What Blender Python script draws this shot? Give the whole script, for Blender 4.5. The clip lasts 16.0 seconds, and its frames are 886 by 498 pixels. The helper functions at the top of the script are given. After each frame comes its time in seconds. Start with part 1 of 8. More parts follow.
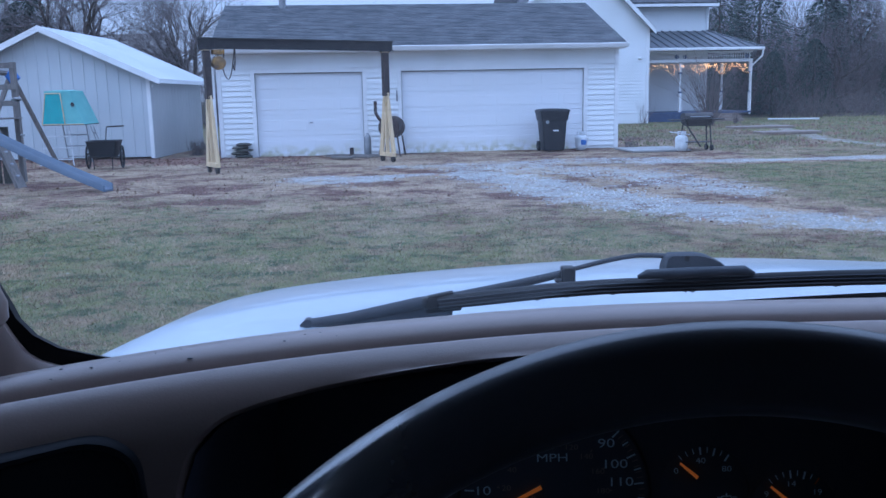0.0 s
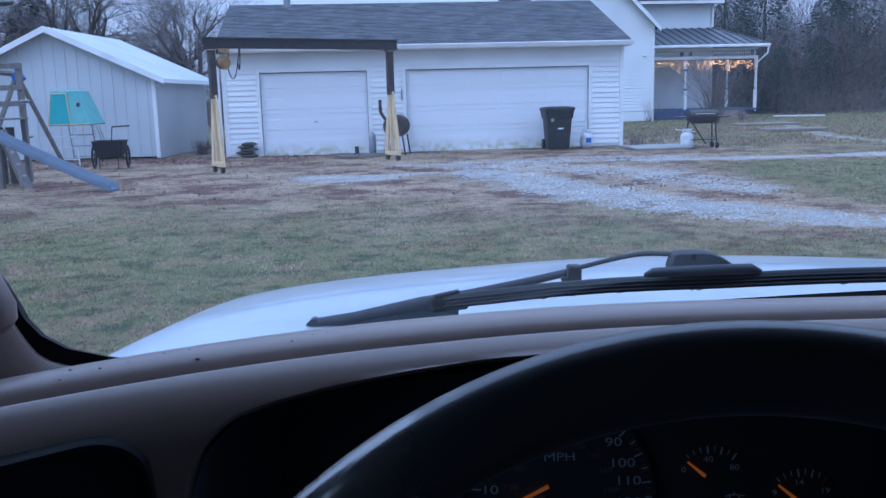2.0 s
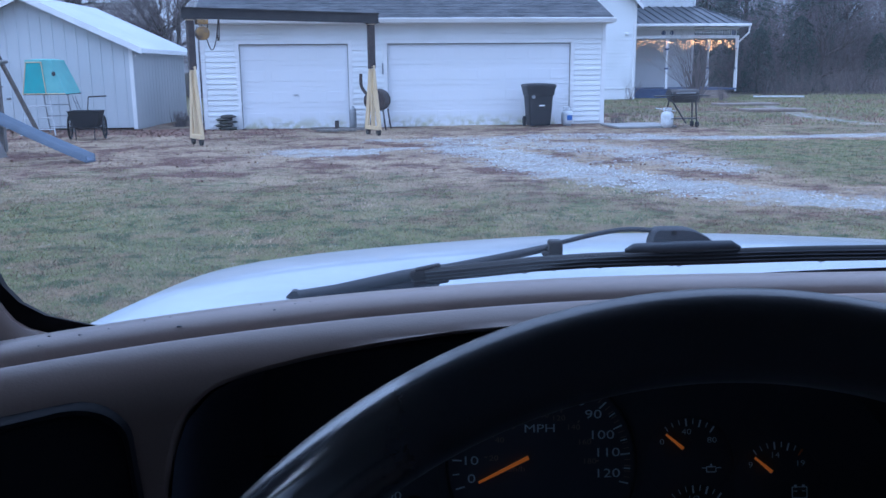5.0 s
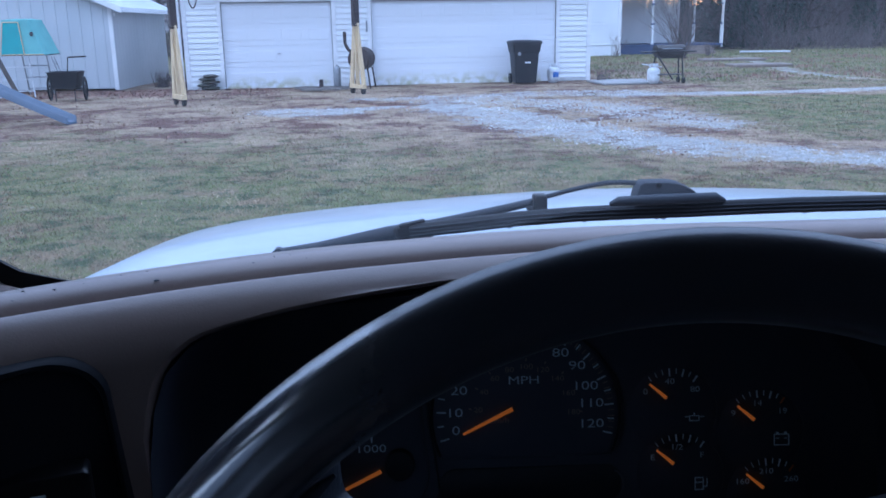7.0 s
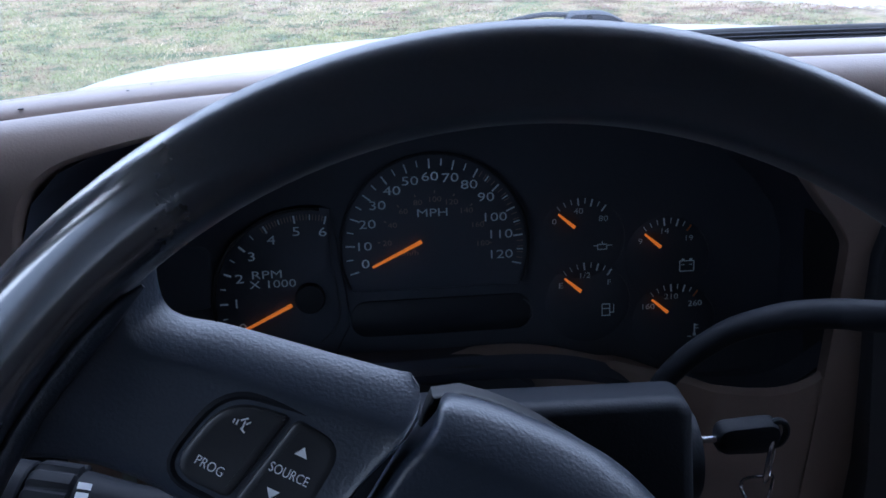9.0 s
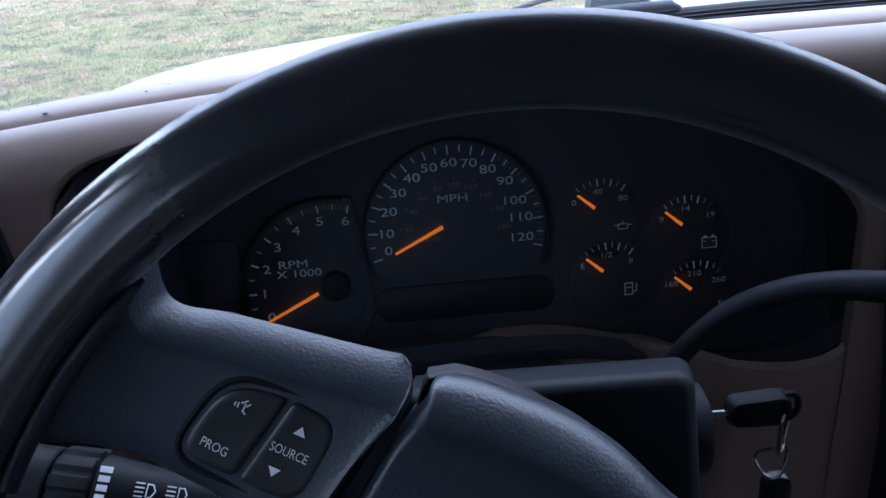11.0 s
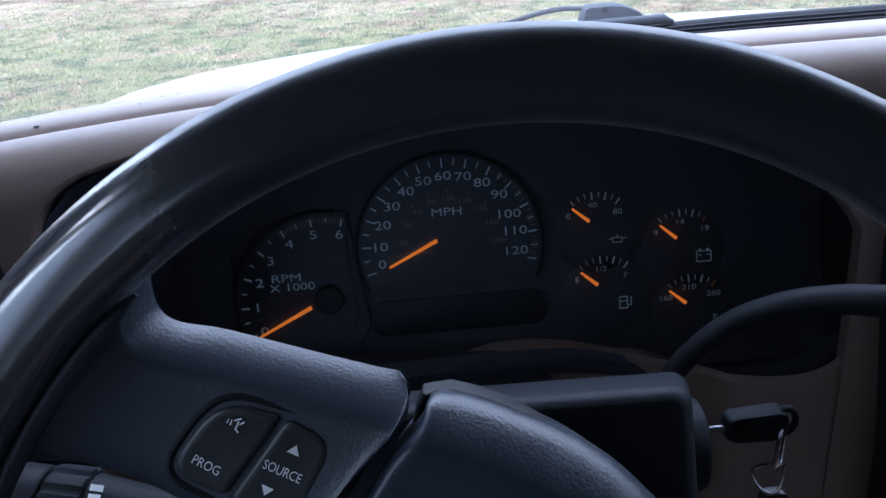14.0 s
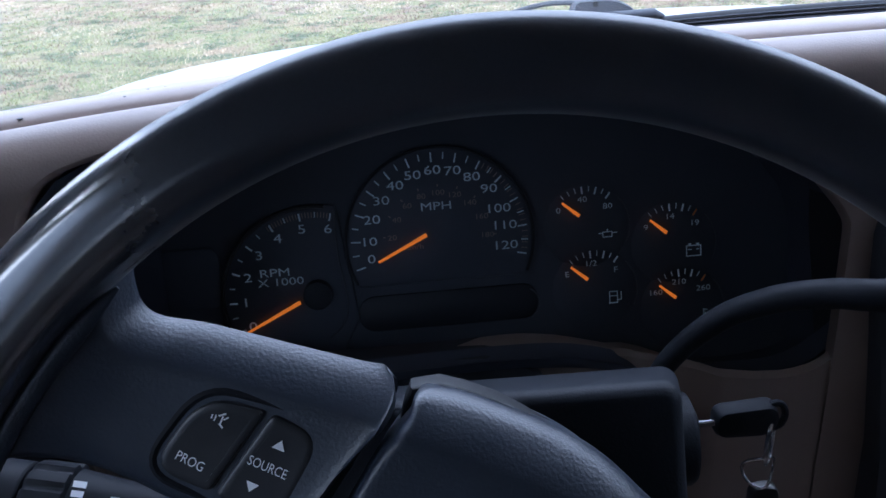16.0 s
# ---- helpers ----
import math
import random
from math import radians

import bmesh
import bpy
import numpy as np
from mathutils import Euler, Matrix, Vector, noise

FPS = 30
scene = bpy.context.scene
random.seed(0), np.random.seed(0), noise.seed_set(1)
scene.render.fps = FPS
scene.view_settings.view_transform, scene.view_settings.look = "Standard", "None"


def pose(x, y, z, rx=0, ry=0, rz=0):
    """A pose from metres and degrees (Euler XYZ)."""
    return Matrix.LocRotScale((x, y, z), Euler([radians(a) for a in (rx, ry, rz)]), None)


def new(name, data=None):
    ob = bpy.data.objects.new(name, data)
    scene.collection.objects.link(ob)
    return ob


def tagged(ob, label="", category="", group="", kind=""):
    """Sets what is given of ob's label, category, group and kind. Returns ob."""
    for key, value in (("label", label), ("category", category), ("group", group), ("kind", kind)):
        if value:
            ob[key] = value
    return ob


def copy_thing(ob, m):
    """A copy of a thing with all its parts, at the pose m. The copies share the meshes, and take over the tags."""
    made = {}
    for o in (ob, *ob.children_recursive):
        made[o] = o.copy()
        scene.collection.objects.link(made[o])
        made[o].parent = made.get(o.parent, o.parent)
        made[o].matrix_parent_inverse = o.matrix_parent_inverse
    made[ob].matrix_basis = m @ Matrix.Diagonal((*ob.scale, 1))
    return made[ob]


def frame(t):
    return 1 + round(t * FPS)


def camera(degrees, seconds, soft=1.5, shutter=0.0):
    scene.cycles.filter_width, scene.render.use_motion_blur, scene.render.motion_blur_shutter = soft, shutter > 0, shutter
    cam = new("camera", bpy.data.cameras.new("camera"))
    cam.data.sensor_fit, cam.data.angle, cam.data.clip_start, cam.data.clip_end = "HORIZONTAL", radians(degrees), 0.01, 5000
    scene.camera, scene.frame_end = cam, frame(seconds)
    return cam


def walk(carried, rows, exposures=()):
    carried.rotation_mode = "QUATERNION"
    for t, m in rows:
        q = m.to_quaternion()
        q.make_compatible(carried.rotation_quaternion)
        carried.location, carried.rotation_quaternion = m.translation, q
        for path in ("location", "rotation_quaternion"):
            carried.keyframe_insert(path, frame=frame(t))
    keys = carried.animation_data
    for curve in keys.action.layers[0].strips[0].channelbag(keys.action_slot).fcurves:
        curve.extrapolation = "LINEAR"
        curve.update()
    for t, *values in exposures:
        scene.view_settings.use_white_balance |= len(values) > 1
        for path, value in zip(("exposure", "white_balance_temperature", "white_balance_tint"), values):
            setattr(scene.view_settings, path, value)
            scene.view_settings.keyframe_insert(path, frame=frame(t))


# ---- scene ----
cam = camera(54, 16.0, shutter=0.5)
PATH = [
    (0, pose(0.0016, -0.0002, 1.4521, 80.066, 1.181, -0.567)),
    (0.5, pose(0.0014, -0.0002, 1.4522, 80.005, 1.413, -0.231)),
    (1, pose(0.0011, -0.0005, 1.4526, 80.022, 1.552, -0.037)),
    (1.5, pose(0.0008, -0.0011, 1.4526, 80.035, 1.593, 0.005)),
    (2, pose(0.0007, -0.0003, 1.4528, 79.973, 1.447, -0.260)),
    (2.5, pose(0.0007, 0.0005, 1.4523, 79.890, 1.125, -0.573)),
    (3, pose(0.0001, 0.0019, 1.4520, 79.551, 0.834, -1.228)),
    (5.5, pose(-0.0022, 0.0007, 1.4485, 78.172, 0.526, -1.474)),
    (6, pose(-0.0022, 0.0010, 1.4477, 77.896, 0.697, -1.134)),
    (6.5, pose(-0.0010, 0.0024, 1.4462, 77.106, 0.975, -1.567)),
    (7, pose(0.0015, 0.0054, 1.4431, 75.689, 0.958, -2.440)),
    (7.5, pose(0.0045, 0.0087, 1.4363, 73.258, 1.039, -3.543)),
    (8, pose(0.0164, 0.0148, 1.4259, 68.689, -0.172, -5.344)),
    (10.5, pose(0.0583, -0.0023, 1.4305, 64.868, 3.730, -3.627)),
    (11, pose(0.0570, -0.0011, 1.4306, 64.844, 3.979, -3.331)),
    (11.5, pose(0.0569, 0.0008, 1.4302, 64.948, 4.032, -3.156)),
    (12, pose(0.0564, 0.0018, 1.4296, 65.272, 3.982, -3.397)),
    (12.5, pose(0.0565, 0.0022, 1.4297, 65.521, 3.772, -3.668)),
    (13, pose(0.0564, 0.0019, 1.4299, 65.557, 3.697, -3.747)),
    (13.5, pose(0.0564, 0.0020, 1.4300, 65.635, 3.807, -3.770)),
    (14, pose(0.0562, 0.0019, 1.4300, 65.653, 3.788, -3.762)),
    (14.5, pose(0.0565, 0.0020, 1.4299, 65.558, 3.791, -3.724)),
    (15, pose(0.0566, 0.0026, 1.4290, 65.642, 3.789, -3.858)),
    (15.5, pose(0.0567, 0.0027, 1.4291, 65.530, 3.781, -3.952)),
    (16, pose(0.0572, 0.0043, 1.4280, 65.325, 3.532, -4.312)),
]
EXPOSURES = [(0.0, 0.85, 4500, 10), (3.2, 0.85, 4500, 10), (5.3, 1.05, 4550, 10), (7.2, 1.16, 4650, 10), (7.6, 1.3, 4700, 10), (8.0, 2.22, 4620, 10), (8.2, 2.4, 4750, 10), (10.3, 2.74, 5300, 10), (16.0, 2.76, 5300, 10)]
walk(cam, PATH, EXPOSURES)

# ---- sky and sun: an overcast dusk ----
world = bpy.data.worlds.new("dusk_sky")
scene.world = world
world.use_nodes = True
wn = world.node_tree
wn.nodes.clear()
w_out = wn.nodes.new("ShaderNodeOutputWorld")
w_bg = wn.nodes.new("ShaderNodeBackground")
w_sky = wn.nodes.new("ShaderNodeTexSky")
w_mix = wn.nodes.new("ShaderNodeMix")
w_sky.sky_type = 'NISHITA'
w_sky.sun_disc = False
w_sky.sun_elevation, w_sky.sun_rotation = radians(14), radians(-60)
w_sky.ozone_density = 3.0
w_mix.data_type = 'RGBA'
w_mix.inputs["Factor"].default_value = 0.8
w_mix.inputs["B"].default_value = (11.4, 11.9, 13.6, 1)
# an overcast sky is three times as bright overhead as at the horizon
w_tc, w_sep, w_grad, w_mul = wn.nodes.new("ShaderNodeTexCoord"), wn.nodes.new("ShaderNodeSeparateXYZ"), wn.nodes.new("ShaderNodeMapRange"), wn.nodes.new("ShaderNodeMix")
wn.links.new(w_tc.outputs["Generated"], w_sep.inputs[0])
wn.links.new(w_sep.outputs["Z"], w_grad.inputs["Value"])
w_grad.inputs["To Min"].default_value, w_grad.inputs["To Max"].default_value = 0.27, 1.0
w_mul.data_type, w_mul.blend_type = 'RGBA', 'MULTIPLY'
w_mul.inputs["Factor"].default_value = 1.0
wn.links.new(w_sky.outputs[0], w_mix.inputs["A"])
wn.links.new(w_mix.outputs["Result"], w_mul.inputs["A"])
wn.links.new(w_grad.outputs[0], w_mul.inputs["B"])
wn.links.new(w_mul.outputs["Result"], w_bg.inputs[0])
w_bg.inputs[1].default_value = 0.1
wn.links.new(w_bg.outputs[0], w_out.inputs[0])
sun = new("sun", bpy.data.lights.new("sun", 'SUN'))
sun.data.energy, sun.data.angle, sun.data.color = 0.5, radians(30), (1.0, 0.95, 0.9)
sun.matrix_world = pose(0, 0, 30, 50, 0, -60)

# ---- materials ----
def mat(name, a, b=None, rough=0.6, metal=0.0, big=1.5, fine=60.0, bump=0.1, mixpow=0.5, spec=0.5, coat=0.0, vary=0.0, stretch=(1, 1, 1)):
    """A surface of two tones a, b at two scales (per metre), with fine relief; vary: change from piece to piece."""
    m = bpy.data.materials.new(name)
    m.use_nodes = True
    n, l = m.node_tree.nodes, m.node_tree.links
    p = n["Principled BSDF"]
    b = b or tuple(c * 0.8 for c in a)
    tc, mp = n.new("ShaderNodeTexCoord"), n.new("ShaderNodeMapping")
    mp.inputs["Scale"].default_value = stretch
    l.new(tc.outputs["Object"], mp.inputs[0])
    n1, n2, mx, mx2, bp = n.new("ShaderNodeTexNoise"), n.new("ShaderNodeTexNoise"), n.new("ShaderNodeMix"), n.new("ShaderNodeMix"), n.new("ShaderNodeBump")
    n1.inputs["Scale"].default_value, n1.inputs["Detail"].default_value = big, 4
    n2.inputs["Scale"].default_value, n2.inputs["Detail"].default_value = fine, 3
    for k in (n1, n2):
        l.new(mp.outputs[0], k.inputs["Vector"])
    rm = n.new("ShaderNodeValToRGB")
    rm.color_ramp.elements[0].position, rm.color_ramp.elements[1].position = 0.35, 0.65
    l.new(n1.outputs["Fac"], rm.inputs[0])
    mx.data_type = mx2.data_type = 'RGBA'
    mx.inputs["A"].default_value, mx.inputs["B"].default_value = (*a, 1), (*b, 1)
    l.new(rm.outputs[0], mx.inputs["Factor"])
    mx2.blend_type = 'MULTIPLY'
    mx2.inputs["Factor"].default_value = mixpow
    l.new(mx.outputs["Result"], mx2.inputs["A"])
    l.new(n2.outputs["Fac"], mx2.inputs["B"])
    br = n.new("ShaderNodeBrightContrast")
    br.inputs["Bright"].default_value = 0.0
    gain = n.new("ShaderNodeMix")
    gain.data_type, gain.blend_type = 'RGBA', 'MULTIPLY'
    gain.inputs["Factor"].default_value = 1.0
    gv = 1.0 / (1.0 - mixpow * 0.5)
    gain.inputs["B"].default_value = (gv, gv, gv, 1)
    l.new(mx2.outputs["Result"], gain.inputs["A"])
    out = gain.outputs["Result"]
    if vary:
        oi, mr, mv = n.new("ShaderNodeObjectInfo"), n.new("ShaderNodeMapRange"), n.new("ShaderNodeMix")
        mr.inputs["To Min"].default_value, mr.inputs["To Max"].default_value = 1 - vary, 1 + vary
        l.new(oi.outputs["Random"], mr.inputs["Value"])
        mv.data_type, mv.blend_type = 'RGBA', 'MULTIPLY'
        mv.inputs["Factor"].default_value = 1.0
        l.new(out, mv.inputs["A"])
        l.new(mr.outputs[0], mv.inputs["B"])
        out = mv.outputs["Result"]
    l.new(out, p.inputs["Base Color"])
    p.inputs["Roughness"].default_value = rough
    p.inputs["Metallic"].default_value = metal
    p.inputs["Specular IOR Level"].default_value = spec
    p.inputs["Coat Weight"].default_value = coat
    if bump:
        bp.inputs["Strength"].default_value = bump
        bp.inputs["Distance"].default_value = 0.3 / fine
        l.new(n2.outputs["Fac"], bp.inputs["Height"])
        l.new(bp.outputs[0], p.inputs["Normal"])
    return m


def glow(name, color, strength):
    m = bpy.data.materials.new(name)
    m.use_nodes = True
    p = m.node_tree.nodes["Principled BSDF"]
    p.inputs["Base Color"].default_value = (*color, 1)
    p.inputs["Emission Color"].default_value = (*color, 1)
    p.inputs["Emission Strength"].default_value = strength
    return m


def pane_glass(name, tint=(1, 1, 1), gloss=1.0):
    m = bpy.data.materials.new(name)
    m.use_nodes = True
    n, l = m.node_tree.nodes, m.node_tree.links
    n.clear()
    o, mx, tr, gl, fr = n.new("ShaderNodeOutputMaterial"), n.new("ShaderNodeMixShader"), n.new("ShaderNodeBsdfTransparent"), n.new("ShaderNodeBsdfGlossy"), n.new("ShaderNodeLayerWeight")
    pw, sc = n.new("ShaderNodeMath"), n.new("ShaderNodeMath")
    tr.inputs[0].default_value = (*tint, 1)
    gl.inputs["Roughness"].default_value = 0.02
    pw.operation, sc.operation = 'POWER', 'MULTIPLY_ADD'
    pw.inputs[1].default_value = 5.0
    sc.inputs[1].default_value, sc.inputs[2].default_value = 0.6 * gloss, 0.04 * gloss
    l.new(fr.outputs["Facing"], pw.inputs[0])
    l.new(pw.outputs[0], sc.inputs[0])
    l.new(sc.outputs[0], mx.inputs[0])
    l.new(tr.outputs[0], mx.inputs[1])
    l.new(gl.outputs[0], mx.inputs[2])
    l.new(mx.outputs[0], o.inputs[0])
    return m


WHITE_SIDING = mat("white_vinyl_siding", (0.74, 0.76, 0.78), (0.66, 0.68, 0.69), 0.55, big=0.8, fine=25, bump=0.03, mixpow=0.08, vary=0.03)
WHITE_TRIM = mat("white_painted_trim", (0.76, 0.77, 0.79), (0.68, 0.69, 0.70), 0.5, big=2, fine=40, bump=0.03, mixpow=0.1)
SHED_METAL = mat("pale_grey_ribbed_metal", (0.50, 0.53, 0.56), (0.44, 0.47, 0.50), 0.5, big=0.9, fine=20, bump=0.02, mixpow=0.12)
WHITE_METAL = mat("white_metal_roofing", (0.62, 0.64, 0.68), (0.54, 0.57, 0.60), 0.45, big=0.7, fine=12, bump=0.02, mixpow=0.1)
SHINGLE = mat("grey_asphalt_shingles", (0.075, 0.08, 0.09), (0.045, 0.05, 0.058), 0.9, big=3.0, fine=45, bump=0.6, mixpow=0.5, vary=0.12)
DARK_METAL_ROOF = mat("dark_standing_seam_metal", (0.080, 0.090, 0.106), (0.062, 0.072, 0.085), 0.45, metal=0.3, big=0.6, fine=15, bump=0.02, mixpow=0.1)
RUST_STEEL = mat("rusty_dark_steel", (0.034, 0.031, 0.032), (0.022, 0.021, 0.023), 0.8, big=6, fine=70, bump=0.3, mixpow=0.5)
NEW_LUMBER = mat("yellow_pine_lumber", (0.62, 0.50, 0.30), (0.52, 0.40, 0.24), 0.7, big=3, fine=40, bump=0.1, mixpow=0.25, stretch=(6, 6, 0.6))
OLD_WOOD = mat("weathered_grey_wood", (0.185, 0.170, 0.155), (0.115, 0.108, 0.105), 0.85, big=4, fine=50, bump=0.3, mixpow=0.5, stretch=(5, 5, 0.7))
BLACK_PLASTIC = mat("black_bin_plastic", (0.012, 0.014, 0.018), (0.017, 0.019, 0.023), 0.55, big=3, fine=80, bump=0.1, mixpow=0.2, spec=0.2)
IRON_BLACK = mat("sooty_black_iron", (0.02, 0.02, 0.021), (0.035, 0.03, 0.028), 0.6, metal=0.3, big=6, fine=60, bump=0.2, mixpow=0.4)
BARK = mat("grey_brown_bark", (0.075, 0.062, 0.055), (0.045, 0.038, 0.034), 0.95, big=4, fine=30, bump=0.8, mixpow=0.6, stretch=(3, 3, 0.7))
# cabin
TAN = mat("tan_dashboard_vinyl", (0.222, 0.172, 0.146), (0.200, 0.155, 0.132), 0.38, big=8, fine=900, bump=0.25, mixpow=0.12, spec=0.65)
BLACK_VINYL = mat("black_leather_grain", (0.022, 0.028, 0.040), (0.026, 0.033, 0.047), 0.36, big=12, fine=900, bump=0.6, mixpow=0.2)
BLACK_TRIM = mat("matt_black_trim", (0.022, 0.0245, 0.030), (0.026, 0.028, 0.034), 0.6, big=10, fine=900, bump=0.2, mixpow=0.2)
RUBBER = mat("black_wiper_rubber", (0.006, 0.0068, 0.009), (0.009, 0.010, 0.012), 0.55, big=10, fine=200, bump=0.15, mixpow=0.3, spec=0.25)
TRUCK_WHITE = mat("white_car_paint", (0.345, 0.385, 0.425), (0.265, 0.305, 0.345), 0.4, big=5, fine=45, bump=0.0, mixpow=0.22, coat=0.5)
DIAL = mat("dark_grey_dial_face", (0.085, 0.095, 0.118), (0.075, 0.084, 0.105), 0.6, big=10, fine=300, bump=0.0, mixpow=0.1)
DIAL_INK = mat("pale_grey_dial_print", (0.86, 0.88, 0.90), (0.80, 0.83, 0.86), 0.6, big=30, fine=300, bump=0.0, mixpow=0.05)
# dial print with a faint emission of its own
LIT_INK = glow("glowing_dial_print", (0.62, 0.72, 0.78), 0.0048)
LIT_DIM = glow("dim_glowing_print", (0.30, 0.23, 0.20), 0.005)
NEEDLE = glow("lit_orange_needle", (0.90, 0.21, 0.02), 0.072)
GLASS = pane_glass("clear_glass", gloss=0.5)


def dusty(m, amount):
    """A thin uneven film of dust that the sky lights up."""
    n, l = m.node_tree.nodes, m.node_tree.links
    o = next(k for k in n if k.type == 'OUTPUT_MATERIAL')
    src = o.inputs[0].links[0].from_socket
    tl, mx, no, mr, tc = n.new("ShaderNodeBsdfTranslucent"), n.new("ShaderNodeMixShader"), n.new("ShaderNodeTexNoise"), n.new("ShaderNodeMapRange"), n.new("ShaderNodeTexCoord")
    tl.inputs[0].default_value = (0.80, 0.82, 0.86, 1)
    no.inputs["Scale"].default_value, no.inputs["Detail"].default_value = 7, 6
    l.new(tc.outputs["Object"], no.inputs["Vector"])
    l.new(no.outputs["Fac"], mr.inputs["Value"])
    mr.inputs["From Min"].default_value, mr.inputs["From Max"].default_value = 0.3, 0.7
    mr.inputs["To Min"].default_value, mr.inputs["To Max"].default_value = amount * 0.7, amount * 1.3
    l.new(mr.outputs[0], mx.inputs[0])
    l.new(src, mx.inputs[1])
    l.new(tl.outputs[0], mx.inputs[2])
    l.new(mx.outputs[0], o.inputs[0])


dusty(GLASS, 0.021)
MID_TINT = pane_glass("smoke_tinted_glass", (0.32, 0.33, 0.34))
TINTED = pane_glass("dark_tinted_glass", (0.07, 0.073, 0.077))
LIGHT_TINT = pane_glass("light_tinted_glass", (0.60, 0.62, 0.64))

# ---- building helpers ----
def thing(name, label, category, m=None, group="", kind=""):
    ob = new(name)
    ob.empty_display_size = 0.2
    if m is not None:
        ob.matrix_world = m
    return tagged(ob, label, category, group, kind)


def part(name, bm, material, parent=None, label="", smooth=True, m=None, angle=40):
    if isinstance(bm, bmesh.types.BMesh):
        me = bpy.data.meshes.new(name)
        if m is not None:
            bmesh.ops.transform(bm, matrix=m, verts=bm.verts)
        bmesh.ops.recalc_face_normals(bm, faces=bm.faces)
        bm.to_mesh(me)
        bm.free()
    else:
        me = bm
    if smooth and not me.get("done"):
        for p in me.polygons:
            p.use_smooth = True
        me.set_sharp_from_angle(angle=radians(angle))
    if not me.materials:
        me.materials.append(material)
    ob = new(name, me)
    if parent is not None:
        ob.parent = parent
    if label:
        ob["label"] = label
    return ob


def box(bm, c, s, bevel=0.0, rot=None, seg=1):
    r = bmesh.ops.create_cube(bm, size=1.0)
    vs = r["verts"]
    m = Matrix.Translation(c) @ (rot.to_4x4() if rot is not None else Matrix.Identity(4)) @ Matrix.Diagonal((*s, 1))
    bmesh.ops.transform(bm, matrix=m, verts=vs)
    if bevel:
        es = list({e for v in vs for e in v.link_edges})
        bmesh.ops.bevel(bm, geom=es, offset=bevel, segments=seg, profile=0.5, affect='EDGES')
    return bm


def tube(bm, pts, radii, seg=8, caps=True, flat=1.0, smooth=0):
    """A tapered tube along pts; smooth: steps of a curve through them."""
    pts = [Vector(p) for p in pts]
    if not isinstance(radii, (list, tuple)):
        radii = [radii] * len(pts)
    if smooth:
        q, rr = [], []
        for i in range(len(pts) - 1):
            p0, p1, p2, p3 = pts[max(i - 1, 0)], pts[i], pts[i + 1], pts[min(i + 2, len(pts) - 1)]
            for k in range(smooth):
                t = k / smooth
                q.append(0.5 * (2 * p1 + (p2 - p0) * t + (2 * p0 - 5 * p1 + 4 * p2 - p3) * t ** 2 + (3 * p1 - p0 - 3 * p2 + p3) * t ** 3))
                rr.append(radii[i] + (radii[i + 1] - radii[i]) * t)
        pts, radii = q + [pts[-1]], rr + [radii[-1]]
    rings = []
    ref = None
    for i, p in enumerate(pts):
        d = (pts[min(i + 1, len(pts) - 1)] - pts[max(i - 1, 0)]).normalized()
        if ref is None:
            ref = Vector((0, 0, 1)) if abs(d.z) < 0.9 else Vector((1, 0, 0))
        u = d.cross(ref).normalized()
        v = u.cross(d).normalized()
        ref = v
        rings.append([bm.verts.new(p + (u * math.cos(2 * math.pi * k / seg) + v * flat * math.sin(2 * math.pi * k / seg)) * radii[i]) for k in range(seg)])
    for a, b in zip(rings, rings[1:]):
        for k in range(seg):
            bm.faces.new((a[k], a[(k + 1) % seg], b[(k + 1) % seg], b[k]))
    if caps:
        bm.faces.new(rings[0])
        bm.faces.new(rings[-1][::-1])
    return bm


def loft(bm, rings, closed=True, caps=(False, False)):
    vs = [[bm.verts.new(p) for p in r] for r in rings]
    n = len(vs[0])
    for a, b in zip(vs, vs[1:]):
        for k in range(n if closed else n - 1):
            bm.faces.new((a[k], a[(k + 1) % n], b[(k + 1) % n], b[k]))
    if caps[0]:
        bm.faces.new(vs[0])
    if caps[1]:
        bm.faces.new(vs[-1][::-1])
    return bm


def rounded(x0, x1, y0, y1, r, n=5):
    """Outline of a rounded rectangle; r: one radius or four (from lower left, anticlockwise)."""
    rs = r if isinstance(r, (list, tuple)) else [r] * 4
    out = []
    for (cx, cy, a, q) in ((x0, y0, 180, rs[0]), (x1, y0, 270, rs[1]), (x1, y1, 0, rs[2]), (x0, y1, 90, rs[3])):
        sx, sy = (1 if cx == x0 else -1), (1 if cy == y0 else -1)
        for k in range(n + 1):
            t = radians(a + 90 * k / n)
            out.append((cx + sx * q + q * math.cos(t), cy + sy * q + q * math.sin(t)))
    return out


def slab(bm, outline, z0, z1, bevel=0.0):
    """A prism on an outline in x, y with a chamfered top edge."""
    cx = sum(p[0] for p in outline) / len(outline)
    cy = sum(p[1] for p in outline) / len(outline)
    rings = [[Vector((x, y, z0)) for x, y in outline]]
    if bevel:
        w = max(max(abs(x - cx) for x, y in outline), 1e-6)
        h = max(max(abs(y - cy) for x, y in outline), 1e-6)
        for f, dz in ((0.0, -bevel), (0.3, -bevel * 0.3), (1.0, 0.0)):
            rings.append([Vector((cx + (x - cx) * (1 - f * bevel / w), cy + (y - cy) * (1 - f * bevel / h), z1 + dz)) for x, y in outline])
    else:
        rings.append([Vector((x, y, z1)) for x, y in outline])
    return loft(bm, rings, True, (True, True))


TEXTS = {}


